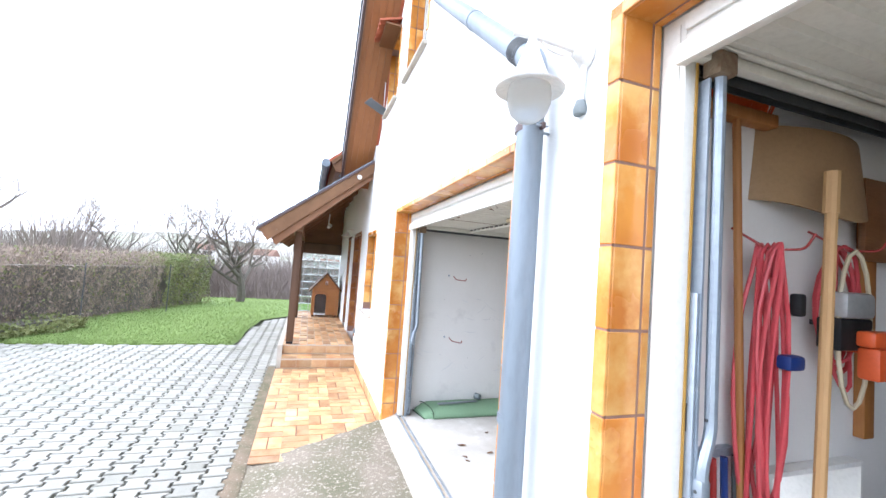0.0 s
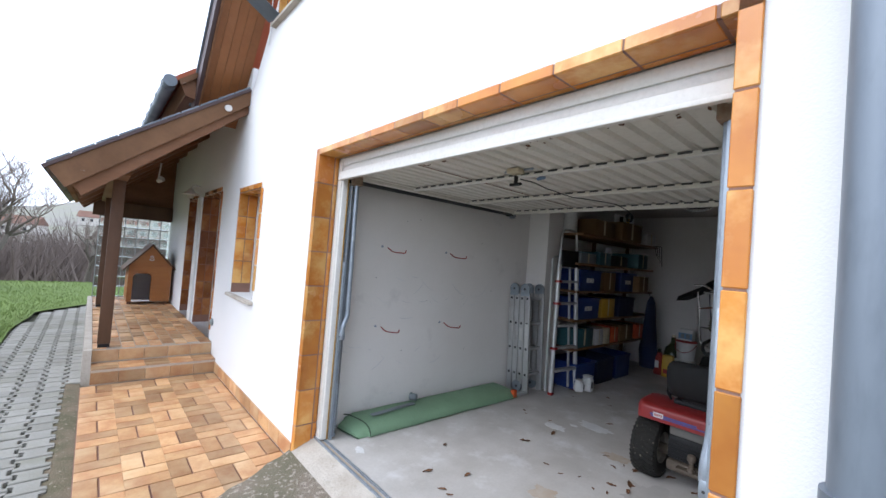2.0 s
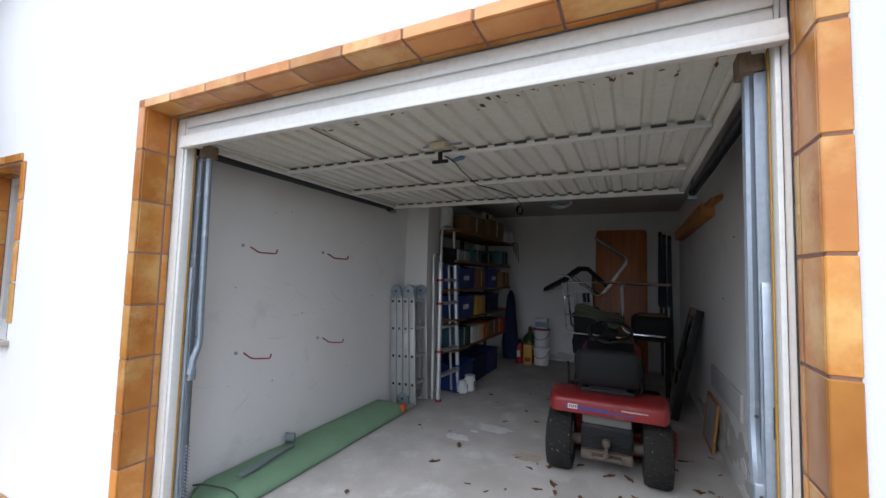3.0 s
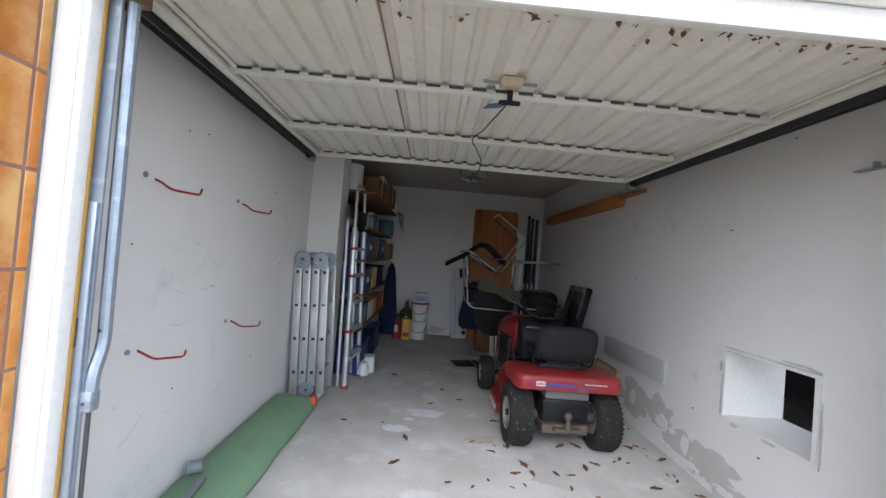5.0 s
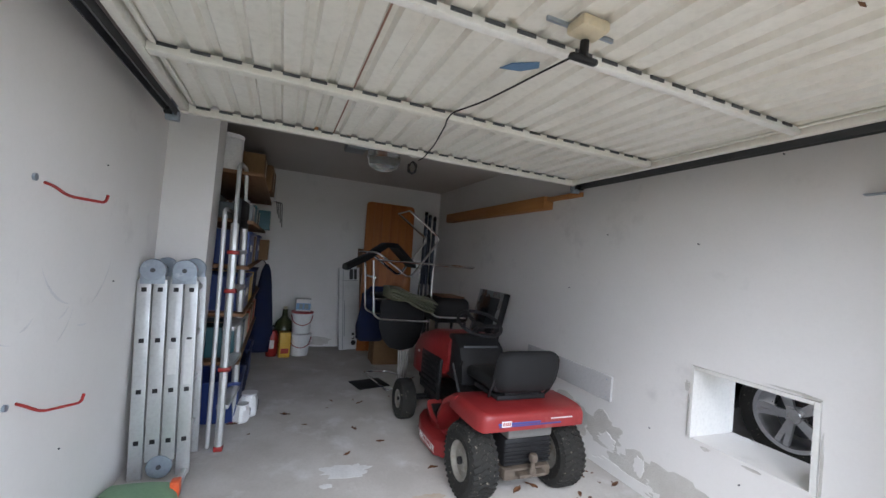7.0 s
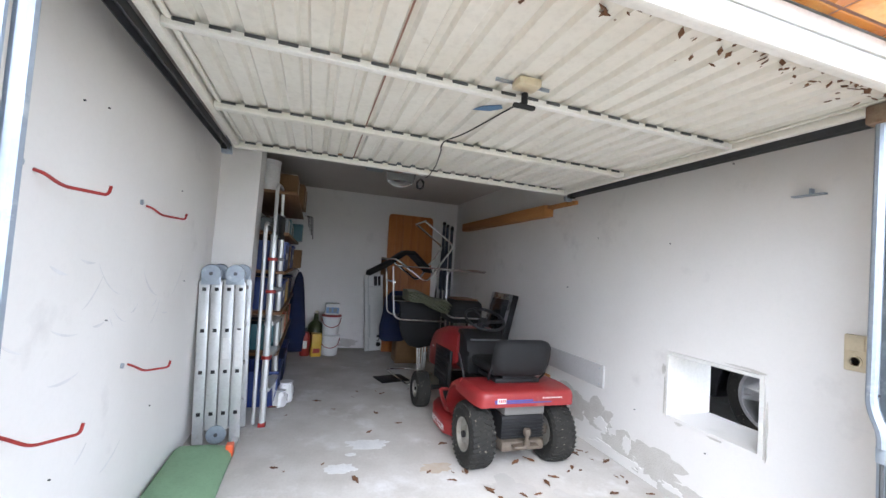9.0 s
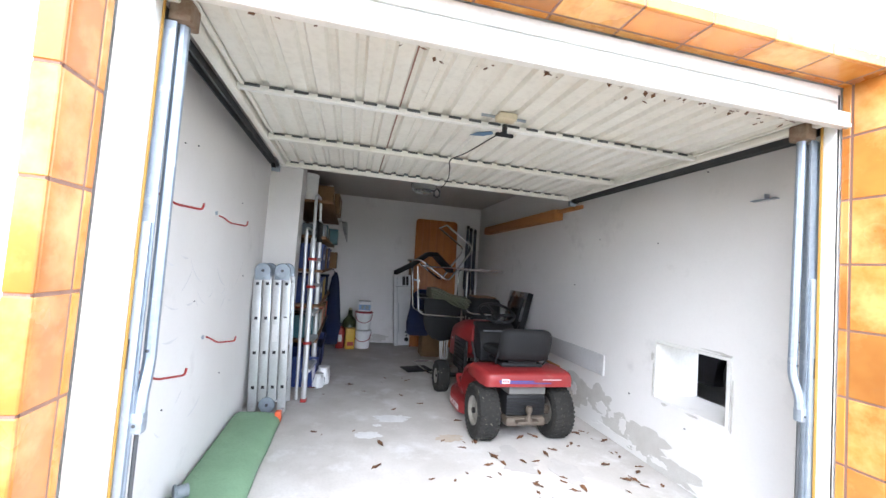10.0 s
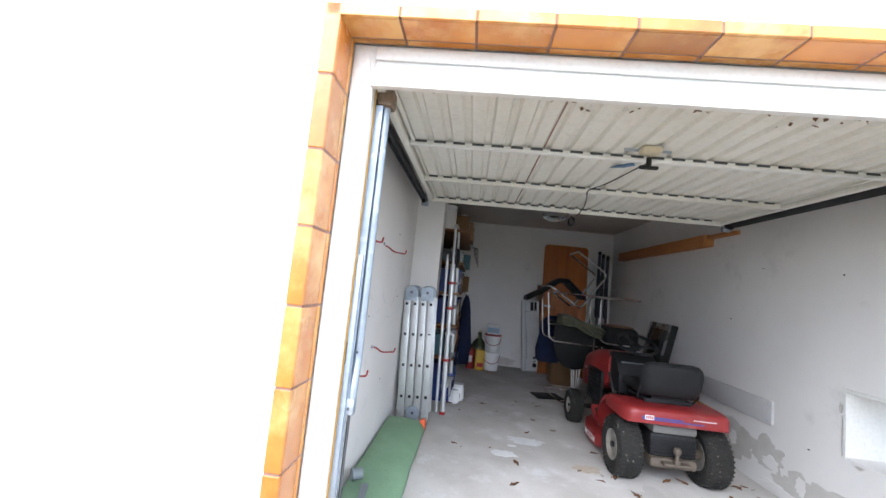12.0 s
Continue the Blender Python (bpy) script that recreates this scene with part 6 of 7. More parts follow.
def crate(x, z, w, d, h, mat, label, y=-0.44, print_=True):
    c = thing("storage_crate", label, "crate", pose(x, y, z), "crates on the shelves")
    bm = bmesh.new()
    t = 0.008
    prism(bm, [(0.015, 0), (w - 0.015, 0), (w, h), (0, h)], 0, t, "y")
    prism(bm, [(0.015, 0), (w - 0.015, 0), (w, h), (0, h)], d - t, d, "y")
    box(bm, 0.012, t, 0, w - 0.012, d - t, t)
    box(bm, 0.004, t, t, 0.012, d - t, h)
    box(bm, w - 0.012, t, t, w - 0.004, d - t, h)
    part("body", bm, mat, c, smooth=0)
    bar("rim", c, mat, (-0.01, -0.012, h - 0.02, w + 0.01, 0.0, h + 0.004), (-0.01, d, h - 0.02, w + 0.01, d + 0.01, h + 0.004), (-0.01, 0.0, h - 0.02, -0.001, d, h + 0.004), (w + 0.001, 0.0, h - 0.02, w + 0.01, d, h + 0.004), r=0.002)
    if print_:
        bar("print", c, PAPER, *[(w * 0.3 + k * 0.035, -0.003, h * 0.4, w * 0.3 + 0.024 + k * 0.035, -0.0005, h * 0.62) for k in range(5)], label="worn white print")
    return c


def carton_box(x, z, w, d, h, mat, label, y=-0.44, turn=0):
    c = thing("carton", label, "box", pose(x, y, z, 0, 0, turn), "boxes on the shelves")
    bar("body", c, mat, (0, 0, 0, w, d, h), r=0.004)
    bar("tape", c, BEIGE, (w * 0.46, -0.0015, h * 0.1, w * 0.54, d * 0.9, h + 0.0015), label="strip of tape")


def jar(x, y, z, r, h, mat, label, lid=WHITE_PLASTIC, name="tin"):
    c = thing(name, label, "tin", pose(x, y, z), "tins on the shelves")
    bm = bmesh.new()
    lathe(bm, [(r, 0), (r, h * 0.86), (r * 0.96, h * 0.88)], 16)
    part("can", bm, mat, c)
    bm = bmesh.new()
    lathe(bm, [(r * 1.02, h * 0.885), (r * 1.02, h), (r * 0.9, h)], 16)
    part("lid", bm, lid, c)


BLUE_L = "blue plastic storage crate with worn white print on a shelf"
for z, items in ((LEVELS[2], ((3.12, 0.5, BLUE), (3.72, 0.3, CARDBOARD), (4.16, 0.5, BLUE))), (LEVELS[1], ((3.12, 0.5, BLUE), (3.7, 0.34, YELLOW), (4.15, 0.48, BLUE_CLOTH)))):
    for x, w, m_ in items:
        if m_ is CARDBOARD or m_ is YELLOW:
            carton_box(x, z, w, 0.34, 0.24, m_, "brown cardboard box between the crates" if m_ is CARDBOARD else "yellow-printed box between the crates")
        else:
            crate(x, z, w, 0.38, 0.25, m_, BLUE_L if m_ is BLUE else "dark blue fabric storage crate on a shelf", print_=m_ is BLUE)
for x, w, m_, l_ in ((3.12, 0.4, TEAL, "teal plastic crate on a lower shelf"), (3.58, 0.2, PAPER, "pale paper box on a lower shelf"), (3.8, 0.16, BEIGE, "beige box on a lower shelf"), (4.0, 0.2, ORANGE, "orange tool case on a lower shelf"), (4.25, 0.4, CARDBOARD, "cardboard box on a lower shelf"), (4.75, 0.26, ORANGE, "orange plastic case on a lower shelf")):
    carton_box(x, LEVELS[0], w, 0.36, 0.2 + 0.02 * (w > 0.3), m_, l_)
for x, w, m_, l_ in ((3.12, 0.44, BLUE, "blue crate on the floor under the shelves"), (3.62, 0.44, BLUE_CLOTH, "dark blue bag on the floor under the shelves"), (4.12, 0.42, BLUE, "blue crate on the floor under the shelves")):
    crate(x, 0.0, w, 0.4, 0.3, m_, l_, y=-0.47, print_=False)
carton_box(3.1, LEVELS[3], 0.36, 0.3, 0.12, GREY_PLASTIC, "flat grey case on an upper shelf")
carton_box(3.55, LEVELS[3], 0.3, 0.34, 0.16, TEAL, "teal box on an upper shelf")
carton_box(3.95, LEVELS[3], 0.42, 0.36, 0.14, BLACK, "black case on an upper shelf", turn=2)
carton_box(4.5, LEVELS[3], 0.3, 0.4, 0.2, TEAL, "dark teal plastic box on an upper shelf", y=-0.52)
carton_box(4.55, LEVELS[2], 0.3, 0.4, 0.22, CARDBOARD, "brown carton jutting from a shelf", y=-0.53)
carton_box(3.3, LEVELS[4], 0.5, 0.4, 0.2, CARDBOARD, "cardboard carton on the top shelf", y=-0.48)
carton_box(3.95, LEVELS[4], 0.55, 0.42, 0.24, CARDBOARD, "large printed carton on the top shelf", y=-0.52, turn=-2)
carton_box(4.65, LEVELS[4], 0.32, 0.38, 0.15, PAPER, "white appliance box on the top shelf", y=-0.55)
jar(3.12, -0.25, LEVELS[4], 0.09, 0.26, WHITE_PLASTIC, "white plastic tub on the top shelf")
jar(4.05, -0.3, LEVELS[3] + 0.14, 0.045, 0.1, PAPER, "small white tin on the black case")
for k in range(6):
    jar(4.02 + 0.1 * k, -0.4, LEVELS[4] + 0.24 if k < 4 else LEVELS[4] + 0.15, 0.035, 0.1, (PAPER, BLACK, PAPER, YELLOW, BLACK, PAPER)[k], "small jar on the cartons of the top shelf")
wires = thing("hanging_wires", "tangle of black wires hanging from the top shelf", "wires")
for k in range(4):
    tubing("wire", wires, BLACK, [(4.9, -0.5, 1.845), (4.92 + 0.03 * k, -0.56 - 0.02 * k, 1.84), (4.95 + 0.02 * k, -0.58 - 0.02 * k, 1.7 - 0.05 * k)], 0.005, 6, 0.03)

# coat on the shelf end, and things on the floor by the back wall
coat = thing("work_coat", "dark blue work coat hanging on the shelf end", "coat")
bm = bmesh.new()
secs = []
for z, hy, hx in ((0.06, 0.1, 0.05), (0.3, 0.12, 0.06), (0.6, 0.1, 0.06), (0.85, 0.08, 0.05), (1.02, 0.055, 0.04), (1.1, 0.02, 0.02)):
    secs.append([(5.02 + hx * math.cos(a) * (1 + 0.2 * math.sin(3 * a + z * 5)), -0.52 + hy * math.sin(a) * (1 + 0.15 * math.cos(4 * a + z * 3)), z) for a in [2 * math.pi * i / 18 for i in range(18)]])
loft(bm, secs)
part("cloth", bm, BLUE_CLOTH, coat, smooth=70)
tubing("hanging_loop", coat, BLACK, [(5.02, -0.52, 1.09), (5.02, -0.47, 1.15)], 0.005, 6)
ext = thing("fire_extinguisher", "red fire extinguisher on the floor by the back wall", "fire extinguisher", pose(5.06, -0.66, 0))
bm = bmesh.new()
lathe(bm, [(0.0, 0.0), (0.058, 0.0), (0.062, 0.01), (0.062, 0.25), (0.045, 0.3), (0.02, 0.315), (0.0, 0.315)], 20)
part("cylinder", bm, RED_PLASTIC, ext)
bar("valve", ext, BLACK, (-0.03, -0.015, 0.316, 0.05, 0.015, 0.36), r=0.006)
tubing("hose", ext, BLACK, [(0.04, 0, 0.34), (0.09, 0, 0.3), (0.08, 0, 0.1)], 0.009, 6, 0.04)
bar("label", ext, PAPER, (-0.0645, -0.025, 0.1, -0.061, 0.025, 0.2))
yb = thing("yellow_packet", "yellow-orange packet on the floor by the back wall", "packet", pose(5.02, -0.8, 0, 0, 0, 8))
bar("packet", yb, YELLOW, (-0.06, -0.065, 0, 0.06, 0.065, 0.3), r=0.008)
bar("print", yb, RED_PLASTIC, (-0.062, -0.045, 0.05, -0.0605, 0.045, 0.11), label="red printed band")
jug = thing("demijohn", "dark green glass demijohn on the floor", "bottle", pose(5.25, -0.78, 0))
bm = bmesh.new()
lathe(bm, [(0.0, 0.0), (0.1, 0.0), (0.115, 0.03), (0.12, 0.28), (0.1, 0.38), (0.035, 0.45), (0.03, 0.53), (0.036, 0.54), (0.0, 0.54)], 24)
part("bottle", bm, material("dark_green_glass", (0.05, 0.06, 0.025), 0.15, scale=3, bump=0), jug)
tubing("stopper", jug, BEIGE, [(0, 0, 0.541), (0, 0, 0.57)], 0.024, 10)
for k in range(2):
    b = thing("paint_bucket", "white plastic paint bucket with red handle grip, stacked", "bucket", pose(5.13, -0.98, 0.275 * k), "stacked buckets")
    bm = bmesh.new()
    lathe(bm, [(0.0, 0.0), (0.105, 0.0), (0.125, 0.225), (0.13, 0.23), (0.13, 0.245), (0.0, 0.245)], 28)
    part("pail", bm, WHITE_PLASTIC, b)
    bm = bmesh.new()
    lathe(bm, [(0.0, 0.246), (0.134, 0.246), (0.134, 0.262), (0.12, 0.268), (0.0, 0.268)], 28)
    part("lid", bm, RED_PLASTIC if k else WHITE_PLASTIC, b, "red-rimmed lid" if k else "")
    tubing("handle", b, RED_PLASTIC, [(0, -0.13, 0.22), (-0.12, -0.1, 0.14), (-0.14, 0.0, 0.1), (-0.12, 0.1, 0.14), (0, 0.13, 0.22)], 0.005, 6, 0.06)
pk = thing("printed_carton", "small blue and white printed carton on the buckets", "carton", pose(5.13, -0.98, 0.545))
bar("carton", pk, PAPER, (-0.06, -0.09, 0, 0.06, 0.09, 0.15), r=0.003)
bar("print", pk, material("light_blue_print", (0.16, 0.3, 0.5), 0.5), (-0.062, -0.085, 0.02, -0.0605, 0.085, 0.1), label="light blue picture")
bar("print", pk, GREY_PLASTIC, (-0.0635, -0.06, 0.03, -0.0621, -0.01, 0.09), (-0.0635, 0.01, 0.03, -0.0621, 0.05, 0.09), label="grey printed motif")
for k, (x, y, s) in enumerate(((3.28, -0.54, 0.8), (3.15, -0.5, 0.62))):
    bag = thing("paper_bag", "crumpled white bag on the floor beside the ladder", "bag", pose(x, y, 0, 0, 0, 40 * k), "white bags by the ladder")
    bm = bmesh.new()
    secs = []
    for z, r in ((0.0, 0.075), (0.03, 0.09), (0.1, 0.085), (0.15, 0.08), (0.19, 0.06), (0.215, 0.075)):
        secs.append([(r * s * math.cos(a) * (1 + 0.25 * noise.noise((math.cos(a) * 2, math.sin(a) * 2, z * 9 + k))), r * s * math.sin(a) * (1 + 0.25 * noise.noise((math.cos(a) * 2.5, z * 9, math.sin(a) * 2 + k))), z * s) for a in [2 * math.pi * i / 14 for i in range(14)]])
    loft(bm, secs)
    part("bag", bm, WHITE_PLASTIC, bag, smooth=20)
    bar("print", bag, BLACK, (-0.05 * s, -0.088 * s, 0.06 * s, -0.02 * s, -0.083 * s, 0.15 * s), label="dark printed patch")


# ---- downpipe and wall lamp ----
pipe = thing("downpipe", "grey zinc downpipe with brown clamp on the front wall", "downpipe")
tubing("pipe", pipe, ZINC, [(-0.09, -2.872, -0.12), (-0.09, -2.872, 2.31)], 0.052, 20)
tubing("elbow", pipe, ZINC, [(-0.09, -2.872, 2.29), (-0.09, -2.868, 2.385), (-0.09, -2.78, 2.455)], 0.054, 20, 0.06)
tubing("branch_pipe", pipe, ZINC, [(-0.09, -2.8, 2.44), (-0.09, -1.0, 3.93)], 0.052, 20)
bm = bmesh.new()
for k in range(7):
    t = k * 0.012
    tube(bm, [(-0.09, -2.81 + t, 2.432 + t * 0.8), (-0.09, -2.806 + t, 2.436 + t * 0.8)], 0.057, 20)
part("ribbed_sleeve", bm, RAIL, pipe, "dark ribbed sleeve")
for z in (0.98,):
    tubing("joint_ring", pipe, ZINC, [(-0.09, -2.865, z), (-0.09, -2.865, z + 0.03)], 0.0555, 20)
tubing("joint_ring", pipe, ZINC, [(-0.09, -2.2, 2.936), (-0.09, -2.18, 2.953)], 0.0555, 20)
clamp = tubing("clamp", pipe, BROWN_METAL, [(-0.09, -2.865, 2.09), (-0.09, -2.865, 2.118)], 0.056, 20, label="brown pipe clamp")
bar("clamp_ear", clamp, BROWN_METAL, (-0.08, -2.945, 2.092, -0.065, -2.918, 2.116), r=0.002)
tubing("clamp_bolt", clamp, GALV, [(-0.1, -2.934, 2.104), (-0.05, -2.934, 2.104)], 0.004, 6)
tubing("clamp_stud", clamp, GALV, [(-0.04, -2.865, 2.104), (0.0, -2.865, 2.104)], 0.006, 6)

lamp = thing("wall_lantern", "white enamel wall lantern with opal glass", "lamp", pose(-0.21, -3.06, 2.05))
bm = bmesh.new()
lathe(bm, [(0.0, 0.0), (0.035, 0.004), (0.06, 0.025), (0.073, 0.06), (0.074, 0.1), (0.068, 0.13)], 24)
part("glass", bm, MILK_GLASS, lamp, "milky glass jar")
bm = bmesh.new()
lathe(bm, [(0.07, 0.118), (0.115, 0.108), (0.118, 0.113), (0.075, 0.135), (0.055, 0.17), (0.03, 0.235), (0.014, 0.29), (0.0, 0.292)], 28)
part("shade", bm, LAMP_WHITE, lamp, "white conical shade with wide brim")
tubing("finial", lamp, LAMP_WHITE, [(0, 0, 0.29), (0, 0, 0.31), (0, 0, 0.375)], 0.009, 8, r_end=0.002)
tubing("arm", lamp, LAMP_WHITE, [(-0.06, 0.02, 0.31), (0.0, 0.0, 0.3), (0.1, -0.02, 0.285), (0.19, -0.02, 0.27)], 0.012, 8, 0.03)
tubing("scroll", lamp, LAMP_WHITE, [(0.03, -0.005, 0.285), (0.06, -0.01, 0.26), (0.12, -0.015, 0.25), (0.15, -0.015, 0.265)], 0.005, 6, 0.02)
bm = bmesh.new()
lathe(bm, [(0.0, 0.0), (0.045, 0.0), (0.05, 0.008), (0.03, 0.03), (0.018, 0.06), (0.0, 0.06)], 20, pose(0.209, -0.02, 0.27, 0, -90, 0))
part("wall_plate", bm, LAMP_WHITE, lamp)
tubing("cable", lamp, WHITE_PLASTIC, [(0.2, -0.02, 0.23), (0.19, -0.02, 0.15), (0.2, -0.01, 0.1)], 0.012, 8, 0.03)
bm = bmesh.new()
lathe(bm, [(0.0, 0.0), (0.022, 0.0), (0.026, 0.02), (0.016, 0.05), (0.0, 0.05)], 16, pose(0.2, -0.01, 0.06))
part("sensor", bm, GREY_PLASTIC, lamp, "small grey sensor")

# ---- things on the wall of the other garage ----
W1 = -3.15
broom = thing("broom", "brown wooden broom hanging head up on the wall", "broom", pose(0.575, W1 - 0.05, -0.04))
tubing("stick", broom, BROOM, [(0.06, -0.02, 0.75), (0.0, 0.0, 2.2)], 0.014, 10)
bar("head", broom, BROOM, (-0.24, -0.02, 2.2, 0.2, 0.035, 2.25), r=0.008)
bm = bmesh.new()
rnd = random.Random(3)
for k in range(160):
    x, y = rnd.uniform(-0.23, 0.19), rnd.uniform(-0.015, 0.03)
    tube(bm, [(x, y, 2.25), (x * 1.12 + rnd.uniform(-0.01, 0.01), y - 0.01, 2.31)], 0.004, 3)
tagged(part("bristles", bm, ORANGE, broom, "orange-brown bristles"), kind="stuff")
scoop = thing("snow_shovel", "brown plastic snow shovel hanging blade up", "shovel", pose(1.07, W1 - 0.06, 0))
bm = bmesh.new()
n = 16
rows_s = []
for i in range(n + 1):
    t = i / n
    x = -0.35 + 0.72 * t
    rows_s.append([(x, -0.1 + 0.14 * (2 * t - 1) ** 2 + 0.02, 1.86 + 0.03 * math.cos(t * 6)), (x, -0.06 + 0.13 * (2 * t - 1) ** 2, 2.02), (x * 1.02, -0.03 + 0.11 * (2 * t - 1) ** 2, 2.19), (x * 1.02, -0.022 + 0.11 * (2 * t - 1) ** 2, 2.19), (x, -0.052 + 0.13 * (2 * t - 1) ** 2, 2.02), (x, -0.092 + 0.14 * (2 * t - 1) ** 2 + 0.02, 1.86 + 0.03 * math.cos(t * 6))])
loft(bm, rows_s)
part("blade", bm, SCOOP, scoop, "brown curved plastic blade", 60)
tubing("handle", scoop, STICK, [(-0.31, -0.16, 0.5), (-0.205, -0.13, 1.97)], 0.019, 10, label="pale wooden handle")
peg = tubing("handle_socket", scoop, STICK, [(-0.213, -0.13, 1.83), (-0.205, -0.128, 1.98)], 0.024, 10)


def hose_coil(x, z_top, z_low, mat, label, loops, seed, width):
    h = thing("hose_coil", label, "hose", pose(x, W1 - 0.04, 0), "hoses on the wall")
    r = random.Random(seed)
    for k in range(loops):
        w = width * r.uniform(0.5, 1.0)
        lo = z_low + r.uniform(0, 0.25)
        c = r.uniform(-0.04, 0.04)
        y = -0.02 - 0.012 * k
        pts = []
        for i in range(18):
            a = 2 * math.pi * i / 18
            zz = (z_top + lo) / 2 + (z_top - lo) / 2 * math.cos(a)
            pts.append((c * (1 - (zz - lo) / (z_top - lo)) + w * math.sin(a) * (1 if math.cos(a) < 0.7 else 0.8), y + 0.01 * math.sin(3 * a + k), zz))
        bm = bmesh.new()
        tube(bm, pts, 0.0075, 6, closed=True)
        part("loop", bm, mat, h)
    tubing("peg", h, RED_PLASTIC, [(-0.06, 0.035, z_top + 0.06), (0.0, -0.06, z_top - 0.02), (0.07, -0.13, z_top - 0.015), (0.09, -0.15, z_top + 0.04)], 0.0045, 6, 0.02, label="red wire hook")
    return h


hc = hose_coil(0.69, 1.71, 0.55, RED_HOSE, "pinkish red rubber hose hung in long loops", 8, 2, 0.07)
bar("clip", hc, BLUE, (-0.02, -0.15, 1.28, 0.06, -0.1, 1.33), r=0.012, label="blue plastic clip")
bar("plug", hc, BLACK, (0.075, -0.12, 1.46, 0.11, -0.08, 1.54), r=0.01, label="black connector")
hc = hose_coil(1.13, 1.74, 1.06, RED_HOSE, "thin red and beige cables hung in loops", 4, 5, 0.13)
bm = bmesh.new()
tube(bm, [(0.1 * math.sin(2 * math.pi * i / 16), -0.09, 1.42 + 0.3 * math.cos(2 * math.pi * i / 16)) for i in range(16)], 0.008, 6, closed=True)
part("loop", bm, BEIGE, hc, "beige cable")
lampw = thing("work_light", "silver and black work light on the wall", "work light", pose(1.11, W1 - 0.12, 1.44))
bar("housing", lampw, BLACK, (-0.1, -0.03, -0.1, 0.1, 0.05, 0.02), r=0.01)
bar("reflector", lampw, ALU, (-0.09, -0.045, 0.021, 0.09, 0.03, 0.12), r=0.02, label="shiny reflector")
bar("stem", lampw, RAIL, (-0.01, 0.05, -0.02, 0.01, 0.119, 0.0))
reel = thing("cable_box", "orange plastic cable holder on the wall", "cable holder", pose(1.17, W1 - 0.18, 1.38))
bar("holder", reel, ORANGE, (-0.08, -0.03, -0.02, 0.08, 0.03, 0.04), (-0.06, -0.035, -0.14, 0.06, 0.035, -0.021), r=0.012)
bar("back", reel, ORANGE, (-0.02, 0.03, -0.05, 0.02, 0.179, 0.0), r=0.004)
plank = thing("wall_plank", "brown plank hanging on the wall", "plank", pose(1.43, W1 - 0.02, 0))
bar("plank", plank, BROOM, (-0.03, -0.02, 0.95, 0.04, 0.019, 1.95), r=0.003)
bar("plank_top", plank, WOOD, (-0.1, -0.045, 1.7, 0.2, -0.021, 2.05), r=0.003)
tap = thing("tool_hooks", "row of small tools on hooks low on the wall", "tools", pose(0.55, W1 - 0.02, 0.92))
bar("rail", tap, GALV, (-0.12, -0.01, 0.02, 0.1, 0.019, 0.05))
for k in range(4):
    tubing("tool", tap, (RAIL, RED_PLASTIC, BLUE, RAIL)[k], [(-0.09 + 0.055 * k, -0.03, 0.03), (-0.088 + 0.055 * k, -0.035, -0.12)], 0.012, 8)

# dark car in the other garage, seen through the hatch
car = thing("parked_car", "dark car with five-spoke alloy wheels in the other garage", "car", pose(1.37, -3.72, FLOOR1))
bm = bmesh.new()
side = [(-0.62, 0.25), (-0.4, 0.22), (-0.36, 0.45), (-0.2, 0.64), (0.0, 0.69), (0.2, 0.64), (0.36, 0.45), (0.4, 0.22), (2.2, 0.22), (2.24, 0.45), (2.4, 0.64), (2.6, 0.69), (2.8, 0.64), (2.96, 0.45), (3.0, 0.25), (3.5, 0.28), (3.56, 0.6), (3.4, 0.9), (2.9, 0.98), (2.3, 1.38), (1.2, 1.42), (0.5, 1.0), (-0.4, 0.86), (-0.64, 0.6)]
prism(bm, side, -1.75, -0.06, "y", bevel=0.03)
part("body", bm, CARPAINT, car)
bar("window", car, DARK, (0.75, -0.062, 1.0, 2.3, -0.055, 1.3))
for x in (0.0, 2.6):
    for y, s in ((-0.16, 1), (-1.65, -1)):
        bm = bmesh.new()
        lathe(bm, [(0.21, -0.1), (0.3, -0.11), (0.325, -0.08), (0.33, 0.0), (0.325, 0.08), (0.3, 0.11), (0.21, 0.1)], 40, pose(x, y, 0.33, 90, 0, 0), closed=True)
        wh = part("wheel", bm, RUBBER, car, "black tyre")
        bm = bmesh.new()
        lathe(bm, [(0.2, -0.1), (0.222, -0.102), (0.222, 0.1), (0.2, 0.1)], 40, pose(x, y, 0.33, 90, 0, 0), closed=True)
        for k in range(5):
            a = 72 * k + 20
            prism(bm, [(-0.022, 0.04), (0.022, 0.04), (0.04, 0.2), (0.012, 0.205), (0, 0.12), (-0.012, 0.205), (-0.04, 0.2)], s * 0.055, s * 0.08, "y", pose(x, y, 0.33, 0, a, 0))
        lathe(bm, [(0.0, -0.088), (0.045, -0.085), (0.055, -0.06), (0.055, 0.0), (0, 0)], 20, pose(x, y, 0.33, 90 * s, 0, 0))
        part("rim", bm, ALLOY, wh, "five-spoke alloy rim", 30)
        bm = bmesh.new()
        lathe(bm, [(0.0, -0.01), (0.14, -0.01), (0.14, 0.01), (0.0, 0.01)], 28, pose(x, y - s * 0.02, 0.33, 90, 0, 0))
        part("brake_disc", bm, RAIL, wh)

